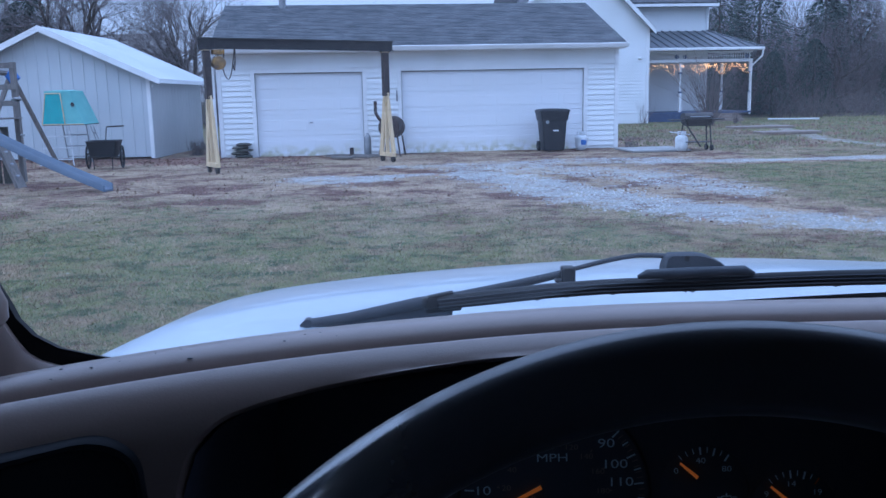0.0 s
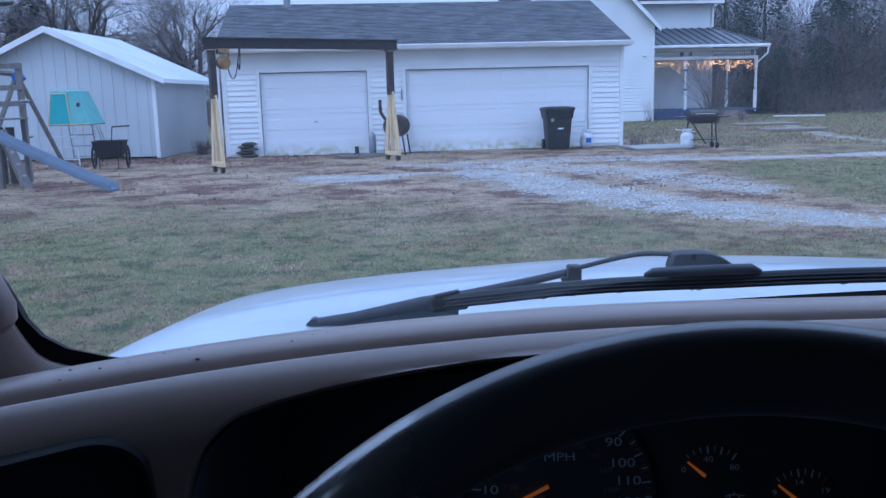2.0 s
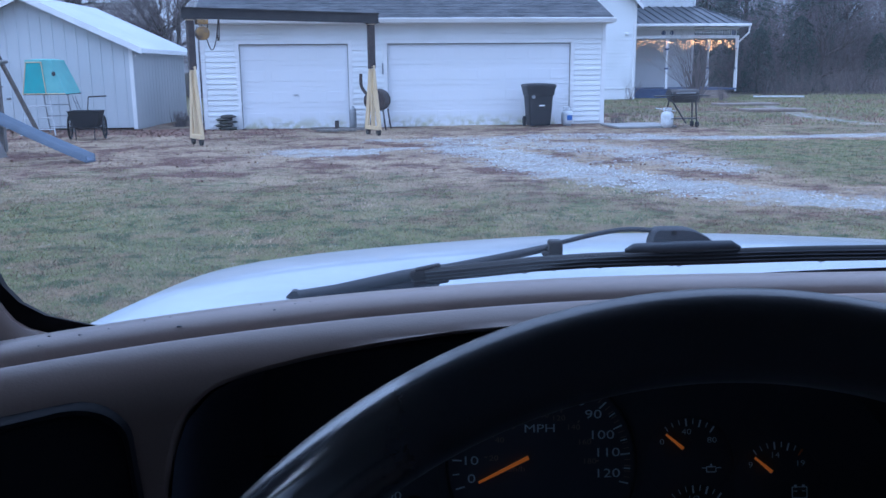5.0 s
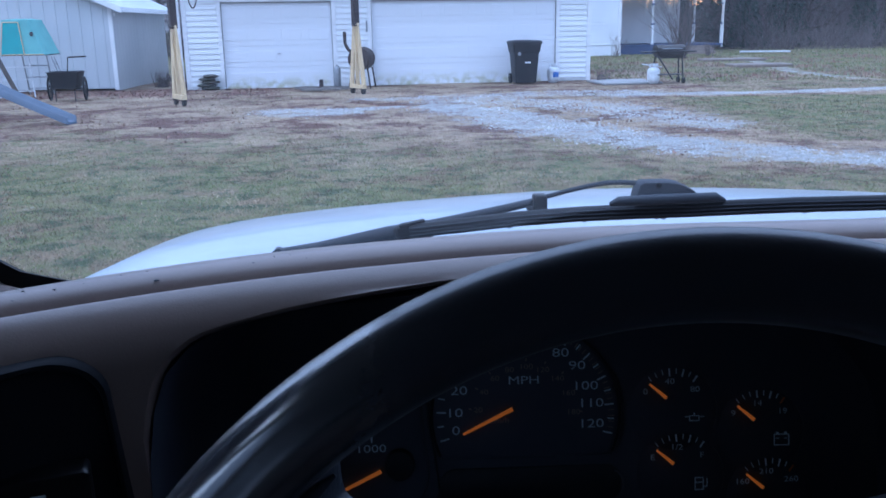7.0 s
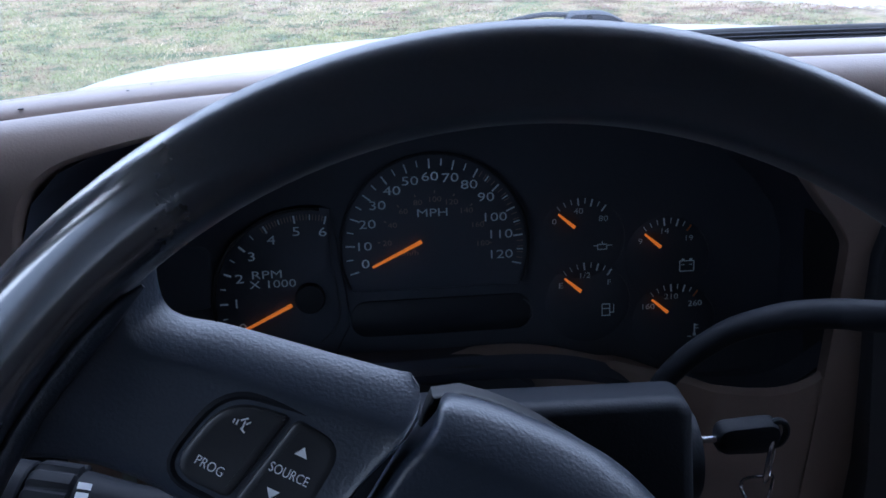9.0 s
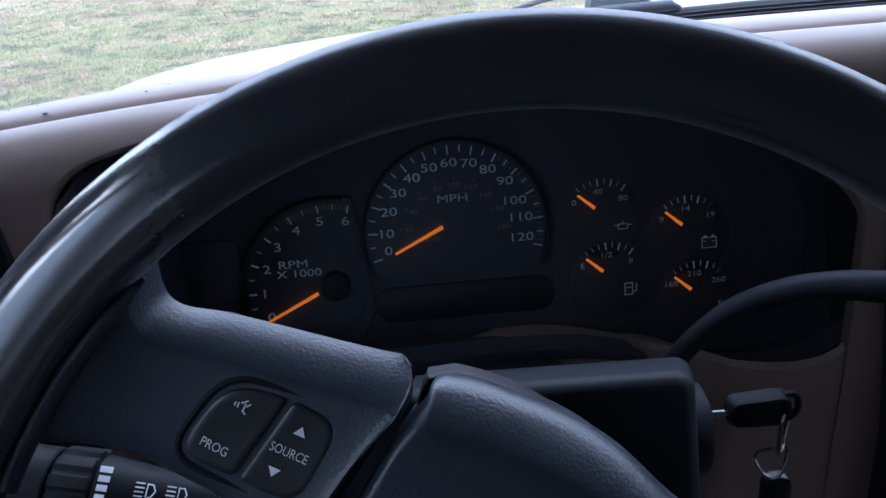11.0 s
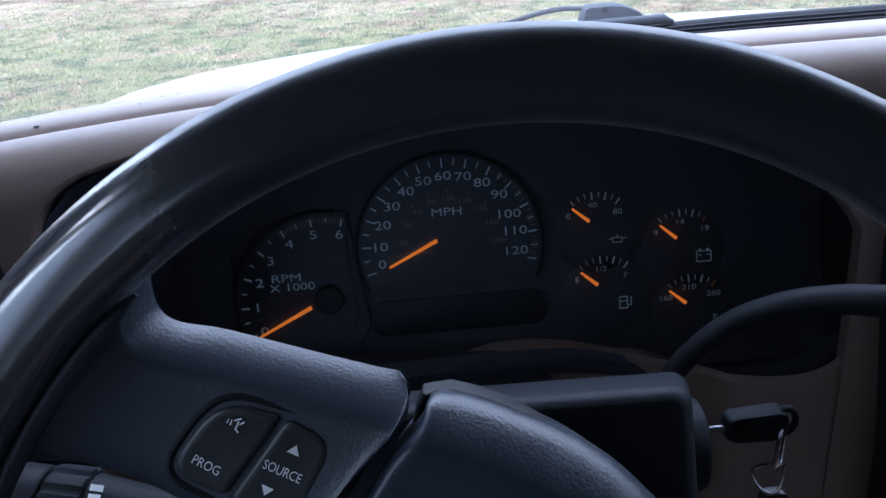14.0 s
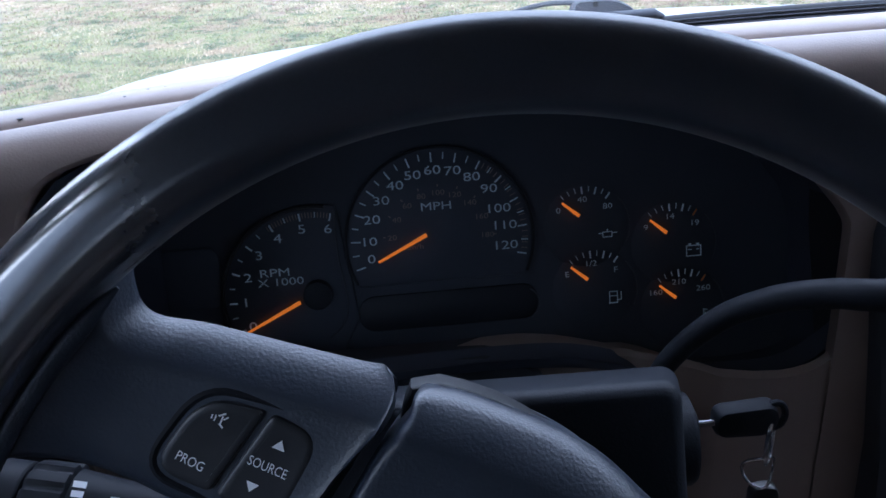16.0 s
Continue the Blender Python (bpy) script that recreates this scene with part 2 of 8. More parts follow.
def text_mesh(body, size=1.0, wide=1.0, depth=0.0):
    key = (body, size, wide)
    if key not in TEXTS:
        cu = bpy.data.curves.new("text", 'FONT')
        cu.body, cu.size, cu.align_x, cu.align_y, cu.extrude = body, size, 'CENTER', 'CENTER', depth
        cu.resolution_u = 3
        ob = bpy.data.objects.new("text", cu)
        scene.collection.objects.link(ob)
        ob.scale = (wide, 1, 1)
        dg = bpy.context.evaluated_depsgraph_get()
        me = bpy.data.meshes.new_from_object(ob.evaluated_get(dg))
        me.transform(Matrix.Diagonal((wide, 1, 1, 1)))
        bpy.data.objects.remove(ob)
        TEXTS[key] = me
    return TEXTS[key].copy()


def letters(name, body, size, material, parent, m, wide=1.0, label=""):
    me = text_mesh(body, size, wide)
    me.transform(m)
    me.materials.clear()
    ob = part(name, me, material, parent, label, smooth=False)
    return ob

# ---- ground: one sheet, grass, bare earth and a gravel drive ----
FX, FY, FA = 0.0, 23.151, radians(6.14)          # the garage's front: a point of it and its turn
M_GARAGE = Matrix.Translation((FX, FY, 0)) @ Matrix.Rotation(FA, 4, 'Z')   # u along the front, v to the back


def ground_material():
    m = bpy.data.materials.new("lawn_earth_and_gravel")
    m.use_nodes = True
    n, l = m.node_tree.nodes, m.node_tree.links
    p = n["Principled BSDF"]
    p.inputs["Roughness"].default_value = 0.95
    p.inputs["Specular IOR Level"].default_value = 0.2
    geo = n.new("ShaderNodeNewGeometry")

    def nz(scale, detail=4, rough=0.6):
        t = n.new("ShaderNodeTexNoise")
        t.inputs["Scale"].default_value, t.inputs["Detail"].default_value, t.inputs["Roughness"].default_value = scale, detail, rough
        l.new(geo.outputs["Position"], t.inputs["Vector"])
        return t.outputs["Fac"]

    def ramp(fac, stops):
        r = n.new("ShaderNodeValToRGB")
        e = r.color_ramp.elements
        while len(e) < len(stops):
            e.new(0.5)
        for k, (pos, c) in enumerate(stops):
            e[k].position, e[k].color = pos, (*c, 1) if len(c) == 3 else c
        l.new(fac, r.inputs[0])
        return r.outputs[0]

    def mix(f, a, b, mode='MIX'):
        x = n.new("ShaderNodeMix")
        x.data_type, x.blend_type = 'RGBA', mode
        for s, v in (("Factor", f), ("A", a), ("B", b)):
            if isinstance(v, (int, float)):
                x.inputs[s].default_value = v
            elif isinstance(v, tuple):
                x.inputs[s].default_value = (*v, 1)
            else:
                l.new(v, x.inputs[s])
        return x.outputs["Result"]

    def attr(name):
        a = n.new("ShaderNodeAttribute")
        a.attribute_name = name
        return a.outputs["Fac"]

    def math_(op, a, b, clamp=False):
        x = n.new("ShaderNodeMath")
        x.operation, x.use_clamp = op, clamp
        for k, v in enumerate((a, b)):
            if isinstance(v, (int, float)):
                x.inputs[k].default_value = v
            else:
                l.new(v, x.inputs[k])
        return x.outputs[0]

    fine, mid, big = nz(38, 5, 0.7), nz(4.5, 5, 0.65), nz(0.7, 4)
    grass = mix(ramp(mid, [(0.35, (0, 0, 0)), (0.68, (1, 1, 1))]), (0.105, 0.118, 0.052), (0.215, 0.190, 0.100))
    grass = mix(ramp(nz(1.1, 6, 0.75), [(0.48, (0, 0, 0)), (0.60, (1, 1, 1))]), grass, (0.21, 0.155, 0.090))
    grass = mix(ramp(nz(3.1, 5, 0.7), [(0.50, (0, 0, 0)), (0.60, (1, 1, 1))]), grass, (0.058, 0.078, 0.034))
    dead = mix(ramp(mid, [(0.38, (0, 0, 0)), (0.62, (1, 1, 1))]), (0.34, 0.265, 0.180), (0.17, 0.125, 0.088))
    dead = mix(ramp(nz(0.9, 6, 0.75), [(0.47, (0, 0, 0)), (0.55, (1, 1, 1))]), dead, (0.115, 0.066, 0.050))
    dead = mix(ramp(nz(0.33, 5, 0.7), [(0.49, (0, 0, 0)), (0.60, (1, 1, 1))]), dead, (0.33, 0.260, 0.175))
    dead = mix(ramp(nz(2.3, 5, 0.7), [(0.56, (0, 0, 0)), (0.70, (1, 1, 1))]), dead, (0.085, 0.056, 0.046))
    gravel = mix(ramp(nz(55, 3, 0.8), [(0.35, (0, 0, 0)), (0.65, (1, 1, 1))]), (0.215, 0.21, 0.195), (0.41, 0.41, 0.395))
    wob = math_('MULTIPLY', math_('SUBTRACT', mid, 0.5), 2.0)
    wob3 = math_('MULTIPLY', math_('SUBTRACT', nz(1.7, 5, 0.7), 0.5), 2.0)
    wob2 = math_('MULTIPLY', math_('SUBTRACT', nz(16, 4, 0.7), 0.5), 1.3)
    brown_f = ramp(math_('ADD', attr("bare"), math_('ADD', math_('MULTIPLY', math_('SUBTRACT', big, 0.5), 1.9), wob)), [(0.2, (0, 0, 0)), (0.8, (1, 1, 1))])
    grav_f = ramp(math_('ADD', attr("stones"), math_('ADD', wob3, math_('ADD', wob, wob2))), [(0.42, (0, 0, 0)), (0.95, (1, 1, 1))])
    c = mix(brown_f, grass, dead)
    c = mix(grav_f, c, gravel)
    c = mix(0.75, c, ramp(fine, [(0.2, (0.35, 0.35, 0.35)), (0.8, (1.6, 1.6, 1.6))]), 'MULTIPLY')
    l.new(c, p.inputs["Base Color"])
    b = n.new("ShaderNodeBump")
    b.inputs["Strength"].default_value, b.inputs["Distance"].default_value = 0.8, 0.03
    l.new(fine, b.inputs["Height"])
    l.new(b.outputs[0], p.inputs["Normal"])
    return m


def seg_dist(px, py, pts):
    d = 1e9
    for (ax, ay, aw), (bx, by, bw) in zip(pts, pts[1:]):
        vx, vy = bx - ax, by - ay
        t = max(0.0, min(1.0, ((px - ax) * vx + (py - ay) * vy) / (vx * vx + vy * vy)))
        d = min(d, math.hypot(px - ax - t * vx, py - ay - t * vy) / (aw + t * (bw - aw)))
    return d


# the drive: middle lines with half widths, and how thick the stones lie on each
DRIVE = [(0.86, [(0.7, 16.8, 0.7), (1.8, 13.7, 0.75), (2.75, 11.5, 0.75), (3.9, 9.9, 0.65), (5.5, 8.9, 0.6), (9.0, 7.6, 0.7), (20.0, 4.0, 0.9)]),
         (0.70, [(0.9, 18.2, 0.9), (3.0, 16.6, 1.0), (4.0, 14.4, 0.9), (4.6, 12.6, 0.6)]),
         (0.70, [(-0.9, 18.6, 0.4), (1.5, 18.9, 0.8), (3.4, 19.4, 0.9), (5.4, 18.9, 0.7)]),
         (0.95, [(4.6, 18.4, 0.5), (8.0, 18.6, 0.38), (14.0, 18.9, 0.4), (30.0, 20.0, 0.5)]),
         (0.85, [(-2.5, 16.3, 0.25), (-2.1, 16.0, 0.75), (-1.5, 15.7, 0.70), (-0.9, 16.2, 0.35), (-0.2, 16.8, 0.18)]),
         (0.62, [(15.0, 39.5, 0.4), (12.5, 30.4, 0.4), (11.5, 25.7, 0.4), (11.6, 22.0, 0.4)])]


def stones_at(x, y):
    return max(w * max(0.0, min(1.0, 1.5 - 0.85 * seg_dist(x, y, d))) for w, d in DRIVE)


def bare_at(x, y):
    """1 on the dead, trodden grass before the buildings, 0 on the green lawn."""
    edge = 11.6 - 0.35 * max(0, x + 3) - 0.28 * max(0, x - 0.5)
    v = max(0.0, min(1.0, 0.5 + (y - edge) / 5.5))
    if x > 4.2 and 10.5 < y < 17.5:
        v = min(v, max(0.0, 1 - (x - 4.6) / 1.2))
    if y > 26:
        v *= max(0.25, 1 - (y - 26) / 8)
    if x > 7 and y > 19.2:
        v = 0.50 if y < 34 and x < 13 else 0.25
    return v


def ground():
    bm = bmesh.new()
    sl = bm.verts.layers.float.new("stones")
    bl = bm.verts.layers.float.new("bare")
    xs = [-900, -300, -120, -60, -34, -24] + [-18 + 0.3 * k for k in range(121)] + [20, 24, 32, 44, 60, 120, 300, 900]
    ys = [-600, -200, -60, -25, -10, -3, 0, 2] + [3 + 0.3 * k for k in range(90)] + [31, 33, 36, 40, 46, 55, 70, 100, 160, 300, 700, 2000]
    grid = []
    for y in ys:
        row = []
        for x in xs:
            near = 3 < y < 30 and -19 < x < 19
            z = 0.03 * noise.noise((x * 0.5, y * 0.5, 0)) - 0.01 if near else -0.01
            row.append(bm.verts.new((x, y, z)))
        grid.append(row)
    for row in grid:
        for v in row:
            v[sl], v[bl] = stones_at(v.co.x, v.co.y), bare_at(v.co.x, v.co.y)
    for a, b in zip(grid, grid[1:]):
        for k in range(len(xs) - 1):
            bm.faces.new((a[k], a[k + 1], b[k + 1], b[k]))
    ob = part("ground", bm, ground_material(), smooth=True, angle=180)
    tagged(ob, "patchy winter lawn with bare earth and pale gravel drive", "ground", kind="structure")
    return ob


ground()
# ---- the garage ----
U_L, U_R = -5.55, 4.97
SD = (-4.604, -1.861)      # single door
DD = (-0.854, 4.023)       # double door
DOOR_H = 2.134
EAVE = 2.66
DEPTH = 7.4


def board_mesh(length, h=0.135, t=0.026):
    bm = bmesh.new()
    pr = [(0, 0), (-t, 0), (-0.004, h), (0, h)]
    loft(bm, [[Vector((x, y, z)) for y, z in pr] for x in (0, length)], True, (True, True))
    me = bpy.data.meshes.new("siding_board")
    bmesh.ops.recalc_face_normals(bm, faces=bm.faces)
    bm.to_mesh(me)
    bm.free()
    return me


def garage_door(name, u0, u1, cols):
    g = thing(name, "white steel sectional garage door, closed, mildewed along its foot", "garage door", M_GARAGE @ Matrix.Translation(((u0 + u1) / 2, 0.06, 0)))
    w, hs = u1 - u0, DOOR_H / 4
    for r in range(4):
        bm = bmesh.new()
        z0 = r * hs
        box(bm, (0, 0.02, z0 + hs / 2), (w, 0.04, hs - 0.004), 0.003)
        pw = w / cols
        for c in range(cols):
            cx = -w / 2 + (c + 0.5) * pw
            o = rounded(cx - pw * 0.40, cx + pw * 0.40, z0 + 0.09, z0 + hs - 0.09, 0.01, 1)
            cz = z0 + hs / 2
            rings = []
            for f, y in ((1.0, -0.0005), (0.95, 0.020), (0.88, 0.020), (0.80, -0.006)):
                rings.append([Vector((cx + (x - cx) * (1 - (1 - f) * 0.5), y - 0.001, cz + (z - cz) * (1 - (1 - f) * 1.3))) for x, z in o])
            loft(bm, rings, True, (False, True))
        part("door_section", bm, DOOR_MAT, g, smooth=False)
    return g


def mildew_material():
    m = mat("white_door_steel_mildewed", (0.73, 0.75, 0.79), (0.70, 0.72, 0.75), 0.45, big=1.2, fine=80, bump=0.02, mixpow=0.06)
    n, l = m.node_tree.nodes, m.node_tree.links
    p = n["Principled BSDF"]
    src = p.inputs["Base Color"].links[0].from_socket
    geo, sep, mr, t, mul, mx = n.new("ShaderNodeNewGeometry"), n.new("ShaderNodeSeparateXYZ"), n.new("ShaderNodeMapRange"), n.new("ShaderNodeTexNoise"), n.new("ShaderNodeMath"), n.new("ShaderNodeMix")
    l.new(geo.outputs["Position"], sep.inputs[0])
    l.new(sep.outputs["Z"], mr.inputs["Value"])
    mr.inputs["From Min"].default_value, mr.inputs["From Max"].default_value = 0.36, 0.04
    t.inputs["Scale"].default_value, t.inputs["Detail"].default_value = 6.0, 7
    l.new(geo.outputs["Position"], t.inputs["Vector"])
    rr = n.new("ShaderNodeValToRGB")
    rr.color_ramp.elements[0].position, rr.color_ramp.elements[1].position = 0.40, 0.62
    l.new(t.outputs["Fac"], rr.inputs[0])
    mul.operation = 'MULTIPLY'
    l.new(mr.outputs[0], mul.inputs[0])
    l.new(rr.outputs[0], mul.inputs[1])
    mx.data_type = 'RGBA'
    mx.inputs["B"].default_value = (0.47, 0.47, 0.33, 1)
    l.new(mul.outputs[0], mx.inputs["Factor"])
    l.new(src, mx.inputs["A"])
    l.new(mx.outputs["Result"], p.inputs["Base Color"])
    return m


DOOR_MAT = mildew_material()


def garage():
    g = thing("garage", "long white clapboard two-door garage with dark shingle roof", "garage", M_GARAGE)
    # walls with the two openings
    bm = bmesh.new()
    def wall(x0, x1, z0, z1, y0=0.0, y1=0.14):
        box(bm, ((x0 + x1) / 2, (y0 + y1) / 2, (z0 + z1) / 2), (x1 - x0, y1 - y0, z1 - z0))
    wall(U_L, SD[0], 0, DOOR_H)
    wall(SD[1], DD[0], 0, DOOR_H)
    wall(DD[1], U_R, 0, DOOR_H)
    wall(U_L, U_R, DOOR_H, EAVE)
    part("front_wall", bm, WHITE_SIDING, g, smooth=False)
    for nm, x in (("side_wall", U_L + 0.07), ("side_wall", U_R - 0.07)):
        bm = bmesh.new()
        pr = [(0.14, 0), (DEPTH, 0), (DEPTH, EAVE), (DEPTH / 2, EAVE + 1.42), (0.14, EAVE + 0.05)]
        loft(bm, [[Vector((x + dx, y, z)) for y, z in pr] for dx in (-0.07, 0.07)], True, (True, True))
        part(nm, bm, WHITE_SIDING, g, smooth=False)
    bm = bmesh.new()
    box(bm, ((U_L + U_R) / 2, DEPTH - 0.07, EAVE / 2), (U_R - U_L - 0.3, 0.13, EAVE))
    part("back_wall", bm, WHITE_SIDING, g, smooth=False)
    bm = bmesh.new()
    box(bm, ((U_L + U_R) / 2, DEPTH / 2, 0.0), (U_R - U_L - 0.3, DEPTH - 0.3, 0.03))
    part("floor_slab", bm, CONCRETE, g, smooth=False)
    # roof: two slopes with thickness
    zr = EAVE + 1.53
    for nm, ya, yb in (("roof_slope", -0.32, DEPTH / 2), ("roof_slope", DEPTH + 0.32, DEPTH / 2)):
        bm = bmesh.new()
        za = EAVE + 0.10
        pr = [(ya, za), (yb, zr), (yb, zr - 0.10), (ya, za - 0.08)]
        loft(bm, [[Vector((x, y, z)) for y, z in pr] for x in (U_L - 0.12, U_R + 0.12)], True, (True, True))
        part(nm, bm, SHINGLE, g, smooth=False)
    # shingle courses on the front slope
    bm = bmesh.new()
    n = 30
    rnd = random.Random(4)
    slope = math.atan2(zr - EAVE - 0.10, DEPTH / 2 + 0.32)
    run = math.hypot(zr - EAVE - 0.10, DEPTH / 2 + 0.32)
    for k in range(n):
        x = U_L - 0.12 - rnd.random() * 0.3
        while x < U_R + 0.12:
            w = rnd.choice((0.16, 0.22, 0.3, 0.33))
            x0, x1 = max(x + 0.002, U_L - 0.12), min(x + w - 0.002, U_R + 0.12)
            if x1 > x0 + 0.01:
                s0, s1 = k * run / n - 0.01, (k + 1) * run / n
                h = 0.010 + rnd.random() * 0.006
                def at(s, hh):
                    return (-0.32 + s * math.cos(slope) - hh * math.sin(slope), EAVE + 0.10 + s * math.sin(slope) + hh * math.cos(slope))
                a, b, c = at(s0, 0.001), at(s0, h), at(s1, 0.003)
                q = [bm.verts.new((xx, *yz)) for yz in (a, b, c) for xx in (x0, x1)]
                bm.faces.new((q[0], q[1], q[3], q[2]))
                bm.faces.new((q[2], q[3], q[5], q[4]))
            x += w
    tagged(part("roof_shingles", bm, SHINGLE_PIECES, g, smooth=False), kind="stuff")
    # gutter, fascia, corner posts and door casings
    bm = bmesh.new()
    pr = [(-0.33, 0.115), (-0.43, 0.115), (-0.44, 0.10), (-0.42, 0.05), (-0.40, 0.0), (-0.33, 0.0)]
    loft(bm, [[Vector((x, y, EAVE - 0.02 + z)) for y, z in pr] for x in (U_L - 0.15, U_R + 0.15)], True, (True, True))
    part("gutter", bm, WHITE_TRIM, g, smooth=False)
    bm = bmesh.new()
    box(bm, ((U_L + U_R) / 2, -0.17, EAVE - 0.03), (U_R - U_L + 0.2, 0.32, 0.02))
    part("soffit", bm, WHITE_TRIM, g, smooth=False)
    for x in (U_L + 0.05, U_R - 0.05):
        bm = bmesh.new()
        box(bm, (x, -0.012, EAVE / 2 - 0.02), (0.11, 0.03, EAVE - 0.04), 0.004)
        part("corner_trim", bm, WHITE_TRIM, g, smooth=False)
    for a, b in (SD, DD):
        bm = bmesh.new()
        for x in (a - 0.05, b + 0.05):
            box(bm, (x, -0.012, DOOR_H / 2 + 0.05), (0.10, 0.03, DOOR_H + 0.1), 0.004)
        box(bm, ((a + b) / 2, -0.013, DOOR_H + 0.05), (b - a, 0.03, 0.10), 0.004)
        part("door_casing", bm, WHITE_TRIM, g, smooth=False)
        # grey strips draw the weather seal together with the casing's shadow line
        bm = bmesh.new()
        box(bm, ((a + b) / 2, 0.040, DOOR_H - 0.012), (b - a - 0.002, 0.03, 0.022))
        for x in (a + 0.008, b - 0.008):
            box(bm, (x, 0.040, DOOR_H / 2 - 0.012), (0.014, 0.03, DOOR_H - 0.026))
        part("door_seal_shade", bm, GREY_VENT, g, "grey strip for seal and shadow line round the door", smooth=False)
    bm = bmesh.new()
    tube(bm, [(-4.0, DEPTH / 2 - 0.3, zr - 0.15), (-4.0, DEPTH / 2 - 0.3, zr + 0.30)], 0.10, 12)
    tube(bm, [(-4.0, DEPTH / 2 - 0.3, zr + 0.34), (-4.0, DEPTH / 2 - 0.3, zr + 0.42)], [0.17, 0.05], 12)
    part("roof_vent", bm, GREY_VENT, g, "grey roof vent pipe with a cap")
    # clapboards, one object each
    meshes = {}
    for x0, x1, z0, z1 in ((U_L + 0.11, SD[0] - 0.1, 0.08, DOOR_H + 0.1), (SD[1] + 0.1, DD[0] - 0.1, 0.08, DOOR_H + 0.1), (DD[1] + 0.1, U_R - 0.11, 0.08, DOOR_H + 0.1), (U_L + 0.11, U_R - 0.11, DOOR_H + 0.105, EAVE - 0.06)):
        key = round(x1 - x0, 3)
        if key not in meshes:
            meshes[key] = board_mesh(x1 - x0)
        z = z0
        while z < z1 - 0.06:
            b = part("siding_board", meshes[key], BOARD_MAT, g, smooth=False)
            b.location = (x0, -0.001, z)
            z += 0.135
    return g


def clap_material():
    m = mat("white_clapboard", (0.74, 0.76, 0.78), (0.66, 0.68, 0.68), 0.55, big=1.0, fine=25, bump=0.03, mixpow=0.08, vary=0.05)
    n, l = m.node_tree.nodes, m.node_tree.links
    p = n["Principled BSDF"]
    src = p.inputs["Base Color"].links[0].from_socket
    geo, t, rr, mx = n.new("ShaderNodeNewGeometry"), n.new("ShaderNodeTexNoise"), n.new("ShaderNodeValToRGB"), n.new("ShaderNodeMix")
    t.inputs["Scale"].default_value, t.inputs["Detail"].default_value = 1.3, 5
    l.new(geo.outputs["Position"], t.inputs["Vector"])
    rr.color_ramp.elements[0].position, rr.color_ramp.elements[1].position = 0.56, 0.74
    l.new(t.outputs["Fac"], rr.inputs[0])
    mx.data_type = 'RGBA'
    mx.inputs["B"].default_value = (0.55, 0.54, 0.36, 1)
    sep, low, mul = n.new("ShaderNodeSeparateXYZ"), n.new("ShaderNodeMapRange"), n.new("ShaderNodeMath")
    low.inputs["From Min"].default_value, low.inputs["From Max"].default_value = 1.5, 0.7      # algae climbs to chest height
    mul.operation = 'MULTIPLY'
    l.new(geo.outputs["Position"], sep.inputs[0])
    l.new(sep.outputs["Z"], low.inputs["Value"])
    l.new(low.outputs[0], mul.inputs[0])
    l.new(rr.outputs[0], mul.inputs[1])
    l.new(mul.outputs[0], mx.inputs["Factor"])
    l.new(src, mx.inputs["A"])
    l.new(mx.outputs["Result"], p.inputs["Base Color"])
    return m


BOARD_MAT = clap_material()
GREY_VENT = mat("grey_vent_metal", (0.25, 0.26, 0.28), (0.2, 0.21, 0.22), 0.5, metal=0.3, big=5, fine=40, bump=0.05, mixpow=0.2)
CONCRETE = mat("pale_concrete", (0.42, 0.42, 0.41), (0.34, 0.34, 0.33), 0.9, big=1.5, fine=60, bump=0.2, mixpow=0.3)
SHINGLE_PIECES = mat("asphalt_shingle_tabs", (0.085, 0.09, 0.10), (0.05, 0.055, 0.063), 0.92, big=2.2, fine=60, bump=0.4, mixpow=0.45)


def island_vary(m, amount):
    """Tone changes from island to island of a joined mesh."""
    n, l = m.node_tree.nodes, m.node_tree.links
    p = n["Principled BSDF"]
    src = p.inputs["Base Color"].links[0].from_socket
    geo, mr, mv = n.new("ShaderNodeNewGeometry"), n.new("ShaderNodeMapRange"), n.new("ShaderNodeMix")
    mr.inputs["To Min"].default_value, mr.inputs["To Max"].default_value = 1 - amount, 1 + amount
    l.new(geo.outputs["Random Per Island"], mr.inputs["Value"])
    mv.data_type, mv.blend_type = 'RGBA', 'MULTIPLY'
    mv.inputs["Factor"].default_value = 1.0
    l.new(src, mv.inputs["A"])
    l.new(mr.outputs[0], mv.inputs["B"])
    l.new(mv.outputs["Result"], p.inputs["Base Color"])
    return m


island_vary(SHINGLE_PIECES, 0.22)
garage()
garage_door("garage_door", *SD, 4)
garage_door("garage_door", *DD, 8)

# ---- the shed ----
M_SHED = Matrix.Translation((-7.42, 23.2, 0)) @ Matrix.Rotation(radians(0.5), 4, 'Z')


def ribbed(bm, x0, x1, ztop, y=0.0, pitch=0.29, z0=0.05):
    """A ribbed sheet in the plane y, its top edge at ztop(x)."""
    x = x0
    prof = [(0, 0), (0.035, 0), (0.05, -0.013), (0.075, -0.013), (0.09, 0)]
    pts = []
    while x < x1 - 1e-6:
        for dx, dy in prof:
            if x + dx < x1:
                pts.append((x + dx, y + dy))
        x += pitch
    pts.append((x1, y))
    lo = [bm.verts.new((a, b, z0)) for a, b in pts]
    hi = [bm.verts.new((a, b, ztop(a))) for a, b in pts]
    for k in range(len(pts) - 1):
        bm.faces.new((lo[k], lo[k + 1], hi[k + 1], hi[k]))


